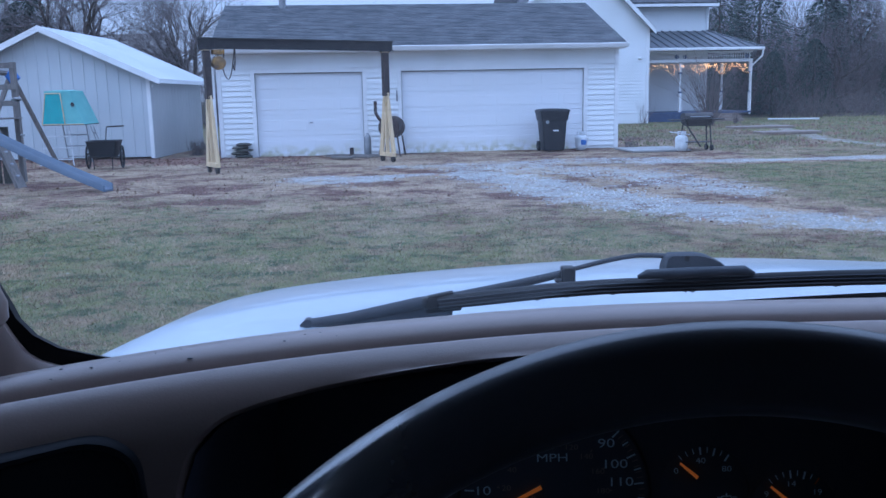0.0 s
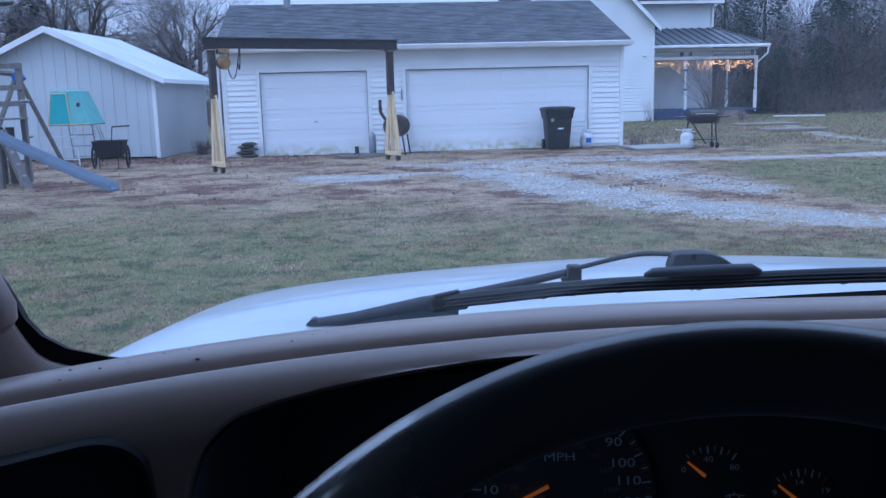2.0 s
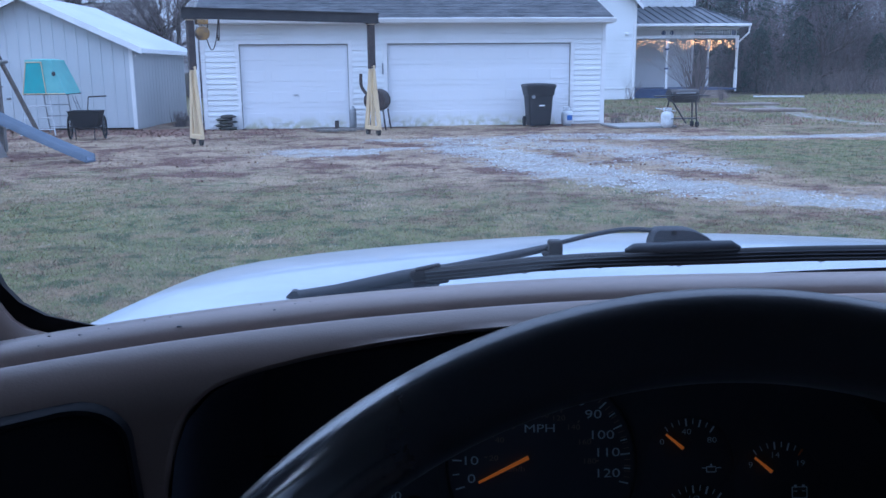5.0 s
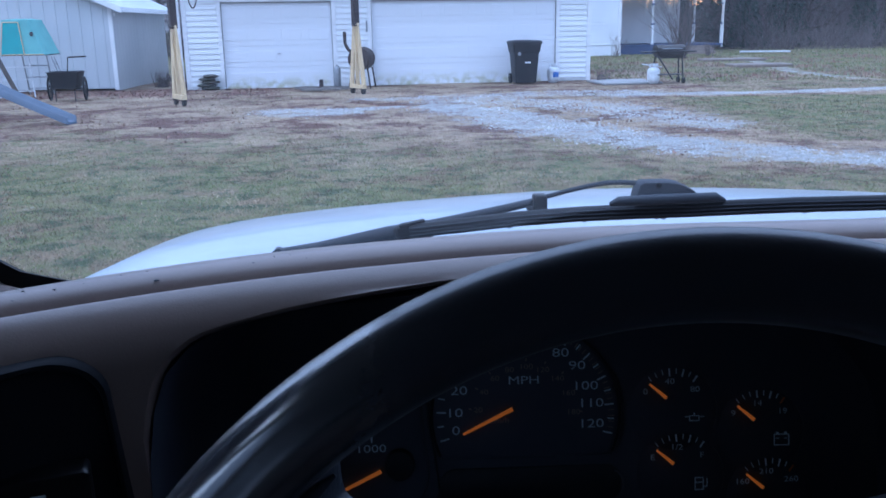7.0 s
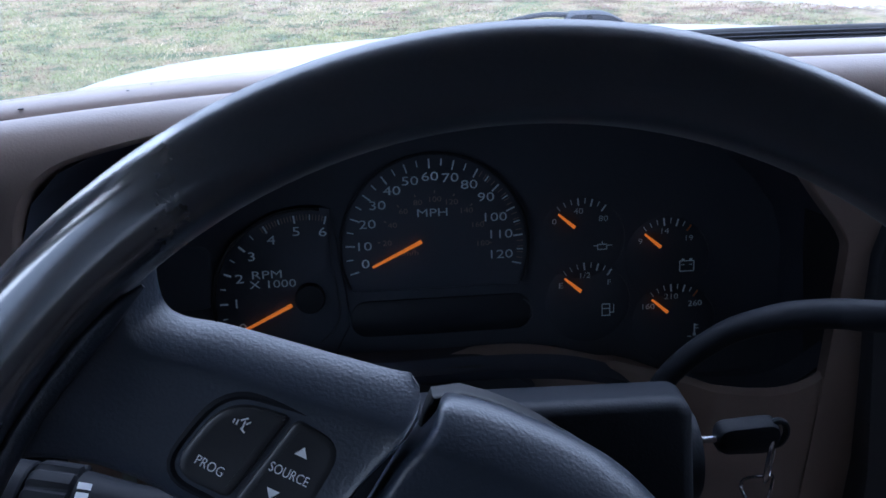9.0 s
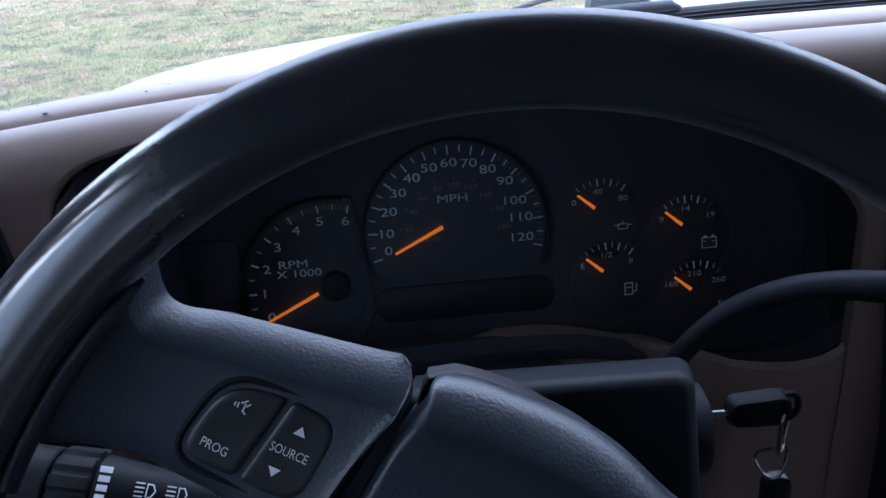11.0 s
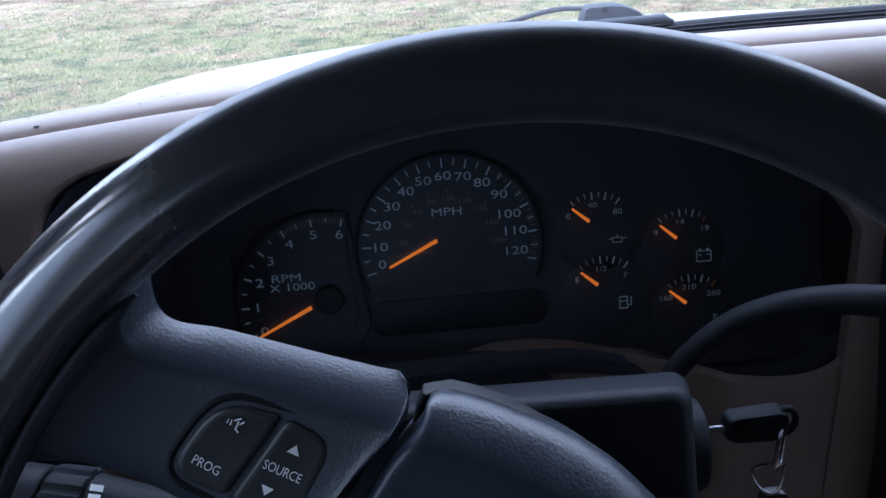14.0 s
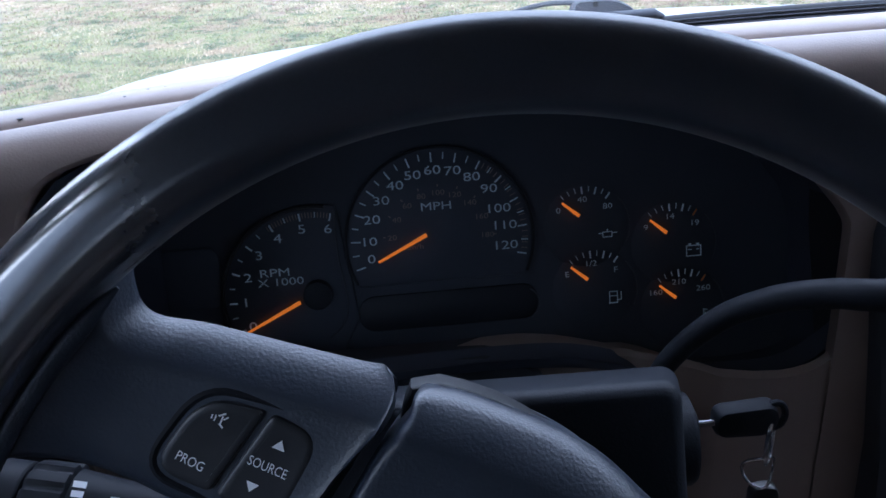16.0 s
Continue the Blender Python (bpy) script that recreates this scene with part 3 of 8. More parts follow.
def shed():
    g = thing("shed", "pale grey ribbed-metal shed with a white metal roof", "shed", M_SHED)
    W, L, H, A = 5.3, 5.1, 2.12, 3.36
    top = lambda x: H + (A - H) * (1 - abs(x + W / 2) / (W / 2))
    x = -W
    while x < -0.01:            # sheets of the gable front
        x1 = min(x + 0.884, 0.0)
        bm = bmesh.new()
        ribbed(bm, x, x1, top, 0.0)
        r = bmesh.ops.extrude_face_region(bm, geom=bm.faces[:])
        bmesh.ops.translate(bm, vec=(0, 0.03, 0), verts=[e for e in r["geom"] if isinstance(e, bmesh.types.BMVert)])
        part("wall_sheet", bm, SHED_METAL, g, smooth=False)
        x = x1
    for nm, cx in (("side_wall", -0.04), ("side_wall", -W + 0.04)):
        bm = bmesh.new()
        box(bm, (cx, L / 2, H / 2), (0.08, L - 0.1, H))
        for k in range(17):
            box(bm, (cx + (0.041 if cx > -1 else -0.041), 0.2 + k * 0.29, H / 2), (0.008, 0.03, H - 0.05))
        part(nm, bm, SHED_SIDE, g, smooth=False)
    bm = bmesh.new()
    pr = [(-W, 0), (0, 0), (0, H), (-W / 2, A), (-W, H)]
    loft(bm, [[Vector((x, y, z)) for x, z in pr] for y in (L - 0.05, L)], True, (True, True))
    part("back_wall", bm, SHED_METAL, g, smooth=False)
    for s in (1, -1):
        bm = bmesh.new()
        ex, ez = (0.32, H - 0.10) if s > 0 else (-W - 0.32, H - 0.10)
        pr = [(-W / 2, A + 0.07), (ex, ez + 0.04), (ex, ez), (-W / 2, A + 0.02)]
        loft(bm, [[Vector((x, y, z)) for x, z in pr] for y in (-0.28, L + 0.25)], True, (True, True))
        sl = Vector((ex + W / 2, 0, ez - A - 0.03))
        for k in range(19):
            y = -0.25 + k * 0.3
            a, b = Vector((-W / 2, y, A + 0.075)), Vector((-W / 2, y, A + 0.075)) + sl
            loft(bm, [[p + Vector((0, dy, dz)) for dy, dz in ((-0.03, 0), (-0.012, 0.02), (0.012, 0.02), (0.03, 0))] for p in (a, b)], True, (True, True))
        part("roof_slope", bm, WHITE_METAL, g, smooth=False)
        bm = bmesh.new()
        a, b = Vector((-W / 2, -0.30, A - 0.06)), Vector((ex, -0.30, ez - 0.10))
        loft(bm, [[p + Vector((0, dy, dz)) for dy, dz in ((0, 0), (0.02, 0), (0.02, 0.16), (0, 0.16))] for p in (a, b)], True, (True, True))
        part("barge_board", bm, WHITE_TRIM, g, smooth=False)
    bm = bmesh.new()
    box(bm, (-0.045, -0.03, H / 2), (0.10, 0.03, H - 0.02), 0.004)
    part("corner_trim", bm, WHITE_TRIM, g, smooth=False)
    bm = bmesh.new()
    box(bm, (0.31, L / 2, H - 0.11), (0.03, L + 0.5, 0.11))
    part("eave_trim", bm, WHITE_TRIM, g, smooth=False)
    bm = bmesh.new()
    box(bm, (0.012, 0.12, H - 0.22), (0.05, 0.08, 0.08), 0.01)
    part("outdoor_socket", bm, WHITE_TRIM, g, "small white box under the eave")
    return g


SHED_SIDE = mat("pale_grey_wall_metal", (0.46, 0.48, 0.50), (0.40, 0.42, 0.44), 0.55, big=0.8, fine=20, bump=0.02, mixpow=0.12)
shed()

# ---- the house with its porch ----
M_HOUSE = Matrix.Translation((10.2, 42.0, 0)) @ Matrix.Rotation(FA, 4, 'Z')


def house():
    g = thing("house", "white clapboard farmhouse with a dark metal porch roof", "house", M_HOUSE)
    # gabled wing: its right wall edge is at u = 0, the gable looks at the drive
    bm = bmesh.new()
    W, H, A, L = 7.0, 4.45, 7.9, 9.0
    pr = [(-W, 0), (0, 0), (0, H), (-W / 2, A), (-W, H)]
    loft(bm, [[Vector((x, y, z)) for x, z in pr] for y in (0.0, L)], True, (True, True))
    part("wing_wall", bm, WHITE_SIDING, g, smooth=False)
    bm = bmesh.new()
    z = 0.5
    while z < A - 0.2:
        w = 0.0 if z < H else (z - H) / (A - H) * W / 2
        if W / 2 - w > 0.1:
            pr2 = [(-0.004, z), (-0.026, z), (-0.006, z + 0.15), (-0.004, z + 0.15)]
            loft(bm, [[Vector((x, y, zz)) for y, zz in pr2] for x in (-W + w + 0.08, -w - 0.08)], True, (True, True))
        z += 0.15
    tagged(part("gable_siding", bm, WHITE_SIDING, g, smooth=False), kind="stuff")
    bm = bmesh.new()
    box(bm, (-0.06, -0.03, H / 2), (0.14, 0.05, H), 0.004)
    part("corner_trim", bm, WHITE_TRIM, g, smooth=False)
    for s in (1, -1):
        bm = bmesh.new()
        ex = -W / 2 + s * (W / 2 + 0.20)
        ez = H - 0.20
        pr = [(-W / 2, A + 0.16), (ex, ez + 0.16), (ex, ez), (-W / 2, A)]
        loft(bm, [[Vector((x, y, zz)) for x, zz in pr] for y in (-0.35, L)], True, (True, True))
        part("wing_roof", bm, SHINGLE, g, smooth=False)
        bm = bmesh.new()
        pr = [(-W / 2, A + 0.12), (ex, ez + 0.12), (ex, ez - 0.12), (-W / 2, A - 0.12)]
        loft(bm, [[Vector((x, y, zz)) for x, zz in pr] for y in (-0.40, -0.35)], True, (True, True))
        part("barge_board", bm, WHITE_TRIM, g, smooth=False)
    # main block behind the porch
    bm = bmesh.new()
    box(bm, (-0.35, 7.6, 3.0), (9.9, 7.0, 6.0))
    part("main_wall", bm, WHITE_SIDING, g, smooth=False)
    bm = bmesh.new()
    z = 0.6
    while z < 5.8:
        pr2 = [(4.1, z), (4.078, z), (4.098, z + 0.15), (4.1, z + 0.15)]
        loft(bm, [[Vector((x, y, zz)) for y, zz in pr2] for x in (0.05, 4.5)], True, (True, True))
        z += 0.15
    tagged(part("main_siding", bm, WHITE_SIDING, g, smooth=False), kind="stuff")
    bm = bmesh.new()
    pr = [(3.5, 5.77), (3.5, 5.97), (7.6, 8.2), (11.6, 5.97), (11.6, 5.77)]
    loft(bm, [[Vector((x, y, zz)) for y, zz in pr] for x in (-5.6, 4.85)], True, (True, True))
    part("main_roof", bm, SHINGLE, g, smooth=False)
    bm = bmesh.new()
    box(bm, (-0.35, 3.55, 5.82), (10.6, 0.12, 0.14))
    part("main_gutter", bm, WHITE_TRIM, g, smooth=False)
    bm = bmesh.new()
    box(bm, (4.57, 4.05, 3.0), (0.12, 0.06, 5.8), 0.004)
    part("corner_trim", bm, WHITE_TRIM, g, smooth=False)
    # porch
    PX, PY = 5.55, 0.9
    bm = bmesh.new()
    box(bm, (PX / 2 + 0.0, 2.5, 0.42), (PX, 3.4, 0.08))
    box(bm, (PX / 2 - 1.2, 0.85, 0.22), (3.1, 0.06, 0.42))
    part("porch_floor", bm, BLUE_PAINT, g, "blue painted porch deck and skirt", smooth=False)
    bm = bmesh.new()        # hipped roof: eave at z 3.3, head at the main wall
    e0, e1, h0 = 3.50, 3.50, 4.55
    a = [(-0.3, PY - 0.5, e0), (PX + 0.35, PY - 0.5, e0), (4.55, 4.05, h0), (-0.3, 4.05, h0)]
    b = [(PX + 0.35, PY - 0.5, e0), (PX + 0.35, 9.0, e0), (4.55, 9.0, h0), (4.55, 4.05, h0)]
    for q in (a, b):
        vs = [bm.verts.new(p) for p in q]
        bm.faces.new(vs)
        ws = [bm.verts.new((p[0], p[1], p[2] - 0.06)) for p in q]
        bm.faces.new(ws[::-1])
        for k in range(4):
            bm.faces.new((vs[k], vs[(k + 1) % 4], ws[(k + 1) % 4], ws[k]))
    part("porch_roof", bm, DARK_METAL_ROOF, g, smooth=False)
    for k in range(14):
        x = -0.1 + k * 0.44
        t = 1.0
        if x > 4.55:
            t = 1 - (x - 4.55) / (PX + 0.35 - 4.55)
        bm = bmesh.new()
        p0, p1 = Vector((x, PY - 0.5, e0 + 0.012)), Vector((x, PY - 0.5 + 3.65 * t, e0 + 0.012 + (h0 - e0) * t))
        if (p1 - p0).length > 0.1:
            loft(bm, [[p + Vector((dx, 0, dz)) for dx, dz in ((-0.022, -0.01), (0.022, -0.01), (0.022, 0.045), (-0.022, 0.045))] for p in (p0, p1)], True, (True, True))
            part("roof_seam", bm, DARK_METAL_ROOF, g, smooth=False)
    bm = bmesh.new()
    tube(bm, [(4.55, 4.05, h0 + 0.02), (PX + 0.35, PY - 0.5, e0 + 0.02)], 0.05, 6)
    part("roof_hip_cap", bm, DARK_METAL_ROOF, g)
    bm = bmesh.new()
    box(bm, (PX / 2 + 0.02, PY - 0.53, e0 - 0.04), (PX + 0.75, 0.1, 0.13), 0.02)
    box(bm, (PX + 0.36, PY + 3.5, e0 - 0.04), (0.1, 8.0, 0.13), 0.02)
    part("porch_gutter", bm, WHITE_TRIM, g, smooth=False)
    bm = bmesh.new()
    box(bm, (PX / 2, PY + 0.05, 2.92), (PX + 0.1, 0.12, 0.14))
    box(bm, (PX / 2, PY + 0.05, 3.33), (PX + 0.1, 0.12, 0.10))
    part("porch_beam", bm, WHITE_TRIM, g, smooth=False)
    bm = bmesh.new()
    for k in range(46):
        x = 0.1 + k * (PX - 0.2) / 45
        box(bm, (x, PY + 0.05, 3.13), (0.035, 0.04, 0.28))
    box(bm, (PX / 2, PY + 0.05, 3.14), (PX, 0.03, 0.03))
    tagged(part("spindle_frieze", bm, WHITE_TRIM, g, "fretwork spindles under the porch eave", smooth=False), kind="stuff")
    for x, y in ((1.95, PY), (PX - 0.02, PY), (PX - 0.1, 4.0), (PX - 0.2, 7.5)):
        bm = bmesh.new()
        y += 0.05
        box(bm, (x, y, 0.95), (0.13, 0.13, 1.0), 0.01)
        tube(bm, [(x, y, 1.4), (x, y, 1.5), (x, y, 1.55), (x, y, 2.2), (x, y, 2.3), (x, y, 2.4)], [0.06, 0.045, 0.06, 0.045, 0.06, 0.05], 10)
        box(bm, (x, y, 2.64), (0.13, 0.13, 0.52), 0.01)
        post = part("porch_post", bm, WHITE_TRIM, g)
        for z in (1.42, 2.35):
            bm = bmesh.new()
            box(bm, (x, y, z), (0.15, 0.15, 0.09), 0.012)
            part("post_collar", bm, BLUE_PAINT, post, "dark blue collar")
        for s in (-1, 1):
            if y < 2 and 0 < x + s * 0.22 < PX:
                bm = bmesh.new()
                tube(bm, [(x + s * 0.22, y - 0.02, 3.12), (x + s * 0.22, y + 0.02, 3.12)], 0.11, 14)
                part("bracket_roundel", bm, BLUE_PAINT, post, "dark blue round bracket")
    bm = bmesh.new()
    tube(bm, [(PX + 0.33, PY - 0.5, 3.42), (PX + 0.3, PY - 0.48, 3.1), (PX - 0.02, PY, 2.62), (PX - 0.02, PY - 0.03, 0.3)], 0.045, 8)
    part("downpipe", bm, WHITE_TRIM, g)
    for k in range(3):
        bm = bmesh.new()
        box(bm, (3.9, PY - 0.15 - k * 0.3, 0.30 - k * 0.13), (1.9, 0.34, 0.14), 0.01)
        part("porch_step", bm, BRICK_STEP, g, "brown stone porch step")
    bm = bmesh.new()
    box(bm, (-0.45, -0.04, 3.05), (0.16, 0.1, 0.13), 0.03)
    part("wall_lamp", bm, WHITE_TRIM, g, "white dome lamp housing on the gable wall")
    return g


BLUE_PAINT = mat("dark_blue_paint", (0.05, 0.08, 0.17), (0.04, 0.06, 0.13), 0.6, big=4, fine=40, bump=0.05, mixpow=0.2)
BRICK_STEP = mat("brown_stone", (0.22, 0.18, 0.15), (0.16, 0.13, 0.11), 0.9, big=5, fine=40, bump=0.3, mixpow=0.4)
house()
# ---- things in the yard ----
CONCRETE_SLAB = mat("weathered_concrete", (0.30, 0.30, 0.295), (0.23, 0.23, 0.225), 0.9, big=1.5, fine=50, bump=0.25, mixpow=0.3)
TEAL_TARP = mat("teal_tarpaulin", (0.17, 0.41, 0.39), (0.13, 0.34, 0.33), 0.55, big=4, fine=30, bump=0.3, mixpow=0.2)
TEAL_DARK = mat("teal_tarpaulin_flap", (0.05, 0.33, 0.34), (0.04, 0.27, 0.28), 0.6, big=4, fine=30, bump=0.3, mixpow=0.2)
WHITE_TUBE = mat("chalky_white_tube", (0.62, 0.65, 0.68), (0.45, 0.47, 0.50), 0.5, big=8, fine=60, bump=0.1, mixpow=0.3)
GREY_STEEL = mat("galvanised_grey_steel", (0.30, 0.32, 0.34), (0.24, 0.25, 0.27), 0.5, metal=0.4, big=5, fine=60, bump=0.1, mixpow=0.3)
SLIDE_BLUE = mat("faded_blue_slide_plastic", (0.105, 0.14, 0.20), (0.085, 0.115, 0.165), 0.55, big=3, fine=30, bump=0.05, mixpow=0.15)
BLUE_PLASTIC = mat("bright_blue_bracket", (0.03, 0.12, 0.42), (0.03, 0.10, 0.36), 0.5, big=3, fine=60, bump=0.05, mixpow=0.15)
TANK_WHITE = mat("chipped_white_tank_paint", (0.66, 0.69, 0.72), (0.52, 0.55, 0.57), 0.45, big=7, fine=60, bump=0.1, mixpow=0.2)
HOIST_YELLOW = mat("grimy_yellow_hoist_paint", (0.30, 0.18, 0.05), (0.10, 0.065, 0.035), 0.65, big=9, fine=50, bump=0.2, mixpow=0.4)
BROWN_IRON = mat("rusted_brown_iron", (0.05, 0.036, 0.032), (0.032, 0.026, 0.026), 0.75, metal=0.2, big=7, fine=60, bump=0.3, mixpow=0.5)


def gantry():
    L, R = Vector((-4.57, 17.96, 0)), Vector((-1.10, 20.2, 0))
    ang = math.atan2(R.y - L.y, R.x - L.x)
    g = thing("gantry_crane", "home-made rusty steel gantry crane on yellow pine legs", "crane", Matrix.Translation((L + R) / 2) @ Matrix.Rotation(ang, 4, 'Z'))
    h = (R - L).length / 2
    bm = bmesh.new()
    z0, z1 = 2.50, 2.72
    for zc, t, w in ((z0 + 0.01, 0.02, 0.13), ((z0 + z1) / 2, z1 - z0 - 0.04, 0.02), (z1 - 0.01, 0.02, 0.13)):
        box(bm, (0.02, 0, zc), (2 * h + 0.36, w, t))
    part("beam", bm, RUST_STEEL, g, "rusty steel I-beam", smooth=False)
    for s in (-1, 1):
        x = s * h
        bm = bmesh.new()
        box(bm, (x, 0, 2.0), (0.135, 0.135, 1.0), 0.006)
        box(bm, (x, 0, 2.488), (0.22, 0.16, 0.02))
        part("post", bm, BROWN_IRON, g, "rusty square steel post", smooth=False)
        bm = bmesh.new()
        box(bm, (x, 0, 2.472), (0.16, 0.14, 0.014))
        part("shim", bm, NEW_LUMBER, g, "pale wooden shim", smooth=False)
        bm = bmesh.new()
        box(bm, (x, 0, 0.17), (0.09, 0.62, 0.09), 0.004)
        part("base_beam", bm, NEW_LUMBER, g, "yellow pine base beam", smooth=False)
        for dy in (-1, 1):
            bm = bmesh.new()
            a, b = Vector((x - 0.02 * dy, 0.0, 1.56)), Vector((x - 0.02 * dy, dy * 0.24, 0.21))
            d = (b - a)
            rot = Vector((0, 0, -1)).rotation_difference(d).to_matrix()
            box(bm, (a + b) / 2, (0.045, 0.14, d.length), 0.003, rot=rot)
            part("brace", bm, NEW_LUMBER, g, "yellow pine brace", smooth=False)
            bm = bmesh.new()
            tube(bm, [(x - 0.03, dy * 0.24, 0.065), (x + 0.03, dy * 0.24, 0.065)], 0.065, 16)
            wh = part("castor", bm, IRON_BLACK, g, "black castor wheel")
            bm = bmesh.new()
            box(bm, (x, dy * 0.24, 0.115), (0.09, 0.11, 0.03), 0.006)
            part("castor_fork", bm, IRON_BLACK, wh)
        bm = bmesh.new()
        box(bm, (x, 0.0, 0.86), (0.085, 0.05, 1.36), 0.003)
        part("upright", bm, NEW_LUMBER, g, "yellow pine upright", smooth=False)
    return g, h, ang


G_OB, G_H, G_ANG = gantry()


def hoist():
    m = G_OB.matrix_world @ Matrix.Translation((-G_H + 0.26, 0, 2.5))
    g = thing("chain_hoist", "grimy yellow chain hoist hanging from a steel beam", "hoist", m)
    bm = bmesh.new()
    box(bm, (-0.02, 0, -0.06), (0.24, 0.17, 0.10), 0.02, seg=2)
    part("trolley", bm, HOIST_YELLOW, g)
    bm = bmesh.new()
    tube(bm, [(-0.02, 0, -0.10), (-0.02, 0, -0.2)], 0.012, 8)
    part("hook_link", bm, GREY_STEEL, g)
    bm = bmesh.new()
    tube(bm, [(-0.02, -0.09, -0.28), (-0.02, -0.075, -0.28), (-0.02, 0.075, -0.28), (-0.02, 0.09, -0.28)], [0.10, 0.135, 0.135, 0.10], 20)
    part("chain_wheel_cover", bm, HOIST_YELLOW, g)
    for x0, x1, d in ((0.04, 0.32, 0.72), (0.28, 0.335, 0.42), (0.02, 0.10, 0.30)):
        bm = bmesh.new()
        pts = []
        for k in range(11):
            t = k / 10
            pts.append((x0 + (x1 - x0) * t, -0.03, -0.30 * (1 - t) - d * 4 * t * (1 - t) * 0.62))
        tube(bm, pts, 0.012, 6)
        part("chain", bm, BROWN_IRON, g, "slack rusty chain")


hoist()


def bin_():
    g = thing("wheelie_bin", "black plastic wheeled rubbish bin with closed lid", "bin", Matrix.Translation((3.04, 22.72, 0)) @ Matrix.Rotation(FA, 4, 'Z') @ Matrix.Diagonal((0.91, 0.91, 1.0, 1)))
    bm = bmesh.new()
    rings = []
    for z, w, d in ((0.03, 0.56, 0.52), (0.05, 0.60, 0.56), (0.60, 0.68, 0.66), (0.78, 0.70, 0.70), (0.80, 0.76, 0.74), (0.96, 0.80, 0.80), (0.99, 0.83, 0.83), (1.01, 0.83, 0.83)):
        rings.append([Vector((x, y, z)) for x, y in rounded(-w / 2, w / 2, -d / 2, d / 2, 0.06, 4)])
    loft(bm, rings, True, (True, True))
    part("body", bm, BLACK_PLASTIC, g, angle=30)
    bm = bmesh.new()
    rings = []
    for z, w in ((1.012, 0.85), (1.045, 0.86), (1.065, 0.82), (1.085, 0.70), (1.095, 0.4)):
        rings.append([Vector((x, y, z)) for x, y in rounded(-w / 2, w / 2, -w / 2, w / 2, 0.06, 4)])
    loft(bm, rings, True, (True, True))
    part("lid", bm, BLACK_PLASTIC, g, "black hinged lid", angle=30)
    for s in (-1, 1):
        bm = bmesh.new()
        tube(bm, [(s * 0.31, 0.26, 0.13), (s * 0.37, 0.26, 0.13)], 0.13, 20)
        part("wheel", bm, RUBBER, g, "black bin wheel")
    bm = bmesh.new()
    box(bm, (0.02, -0.352, 0.54), (0.16, 0.004, 0.035))
    part("sticker", bm, WHITE_TRIM, g, "small white sticker", smooth=False)
    bm = bmesh.new()
    tube(bm, [(-0.22, -0.362, 0.76), (-0.22, -0.370, 0.76)], 0.05, 16)
    part("badge", bm, GREY_STEEL, g, "faint round badge")


bin_()


def tank(x, y, label, stripe):
    g = thing("gas_bottle", label, "gas bottle", Matrix.Translation((x, y, 0)), group="gas bottles in the yard")
    bm = bmesh.new()
    pr = [(0.10, 0.0), (0.12, 0.03), (0.135, 0.05), (0.15, 0.09), (0.155, 0.15), (0.155, 0.28), (0.148, 0.33), (0.12, 0.37), (0.07, 0.395), (0.03, 0.40)]
    rings = [[Vector((r * math.cos(2 * math.pi * k / 28), r * math.sin(2 * math.pi * k / 28), z)) for k in range(28)] for r, z in pr]
    loft(bm, rings, True, (True, True))
    part("bottle", bm, TANK_WHITE, g)
    bm = bmesh.new()
    for a in range(3):
        t0 = 2 * math.pi * a / 3
        pts = [(0.10 * math.cos(t0 + u), 0.10 * math.sin(t0 + u), 0.43) for u in (0, 0.4, 0.8, 1.2)]
        tube(bm, pts, 0.011, 6, flat=3.5)
    tube(bm, [(0.10 * math.cos(2 * math.pi * k / 20), 0.10 * math.sin(2 * math.pi * k / 20), 0.475) for k in range(21)], 0.009, 6)
    part("collar", bm, TANK_WHITE, g, "steel carrying collar")
    bm = bmesh.new()
    tube(bm, [(0, 0, 0.39), (0, 0, 0.45), (0.02, 0, 0.46)], [0.02, 0.02, 0.012], 10)
    part("valve", bm, GREY_STEEL, g)
    if stripe:
        bm = bmesh.new()
        rings = [[Vector((0.157 * math.cos(a), 0.157 * math.sin(a), z)) for a in [radians(-100 + 8 * k) for k in range(9)]] for z in (0.14, 0.27)]
        loft(bm, rings, closed=False)
        part("sticker", bm, BLUE_PLASTIC, g, "blue printed sticker")


tank(3.83, 22.95, "white propane bottle with blue sticker beside a bin", True)
tank(6.13, 21.72, "chalky white propane bottle under a gas grill", False)


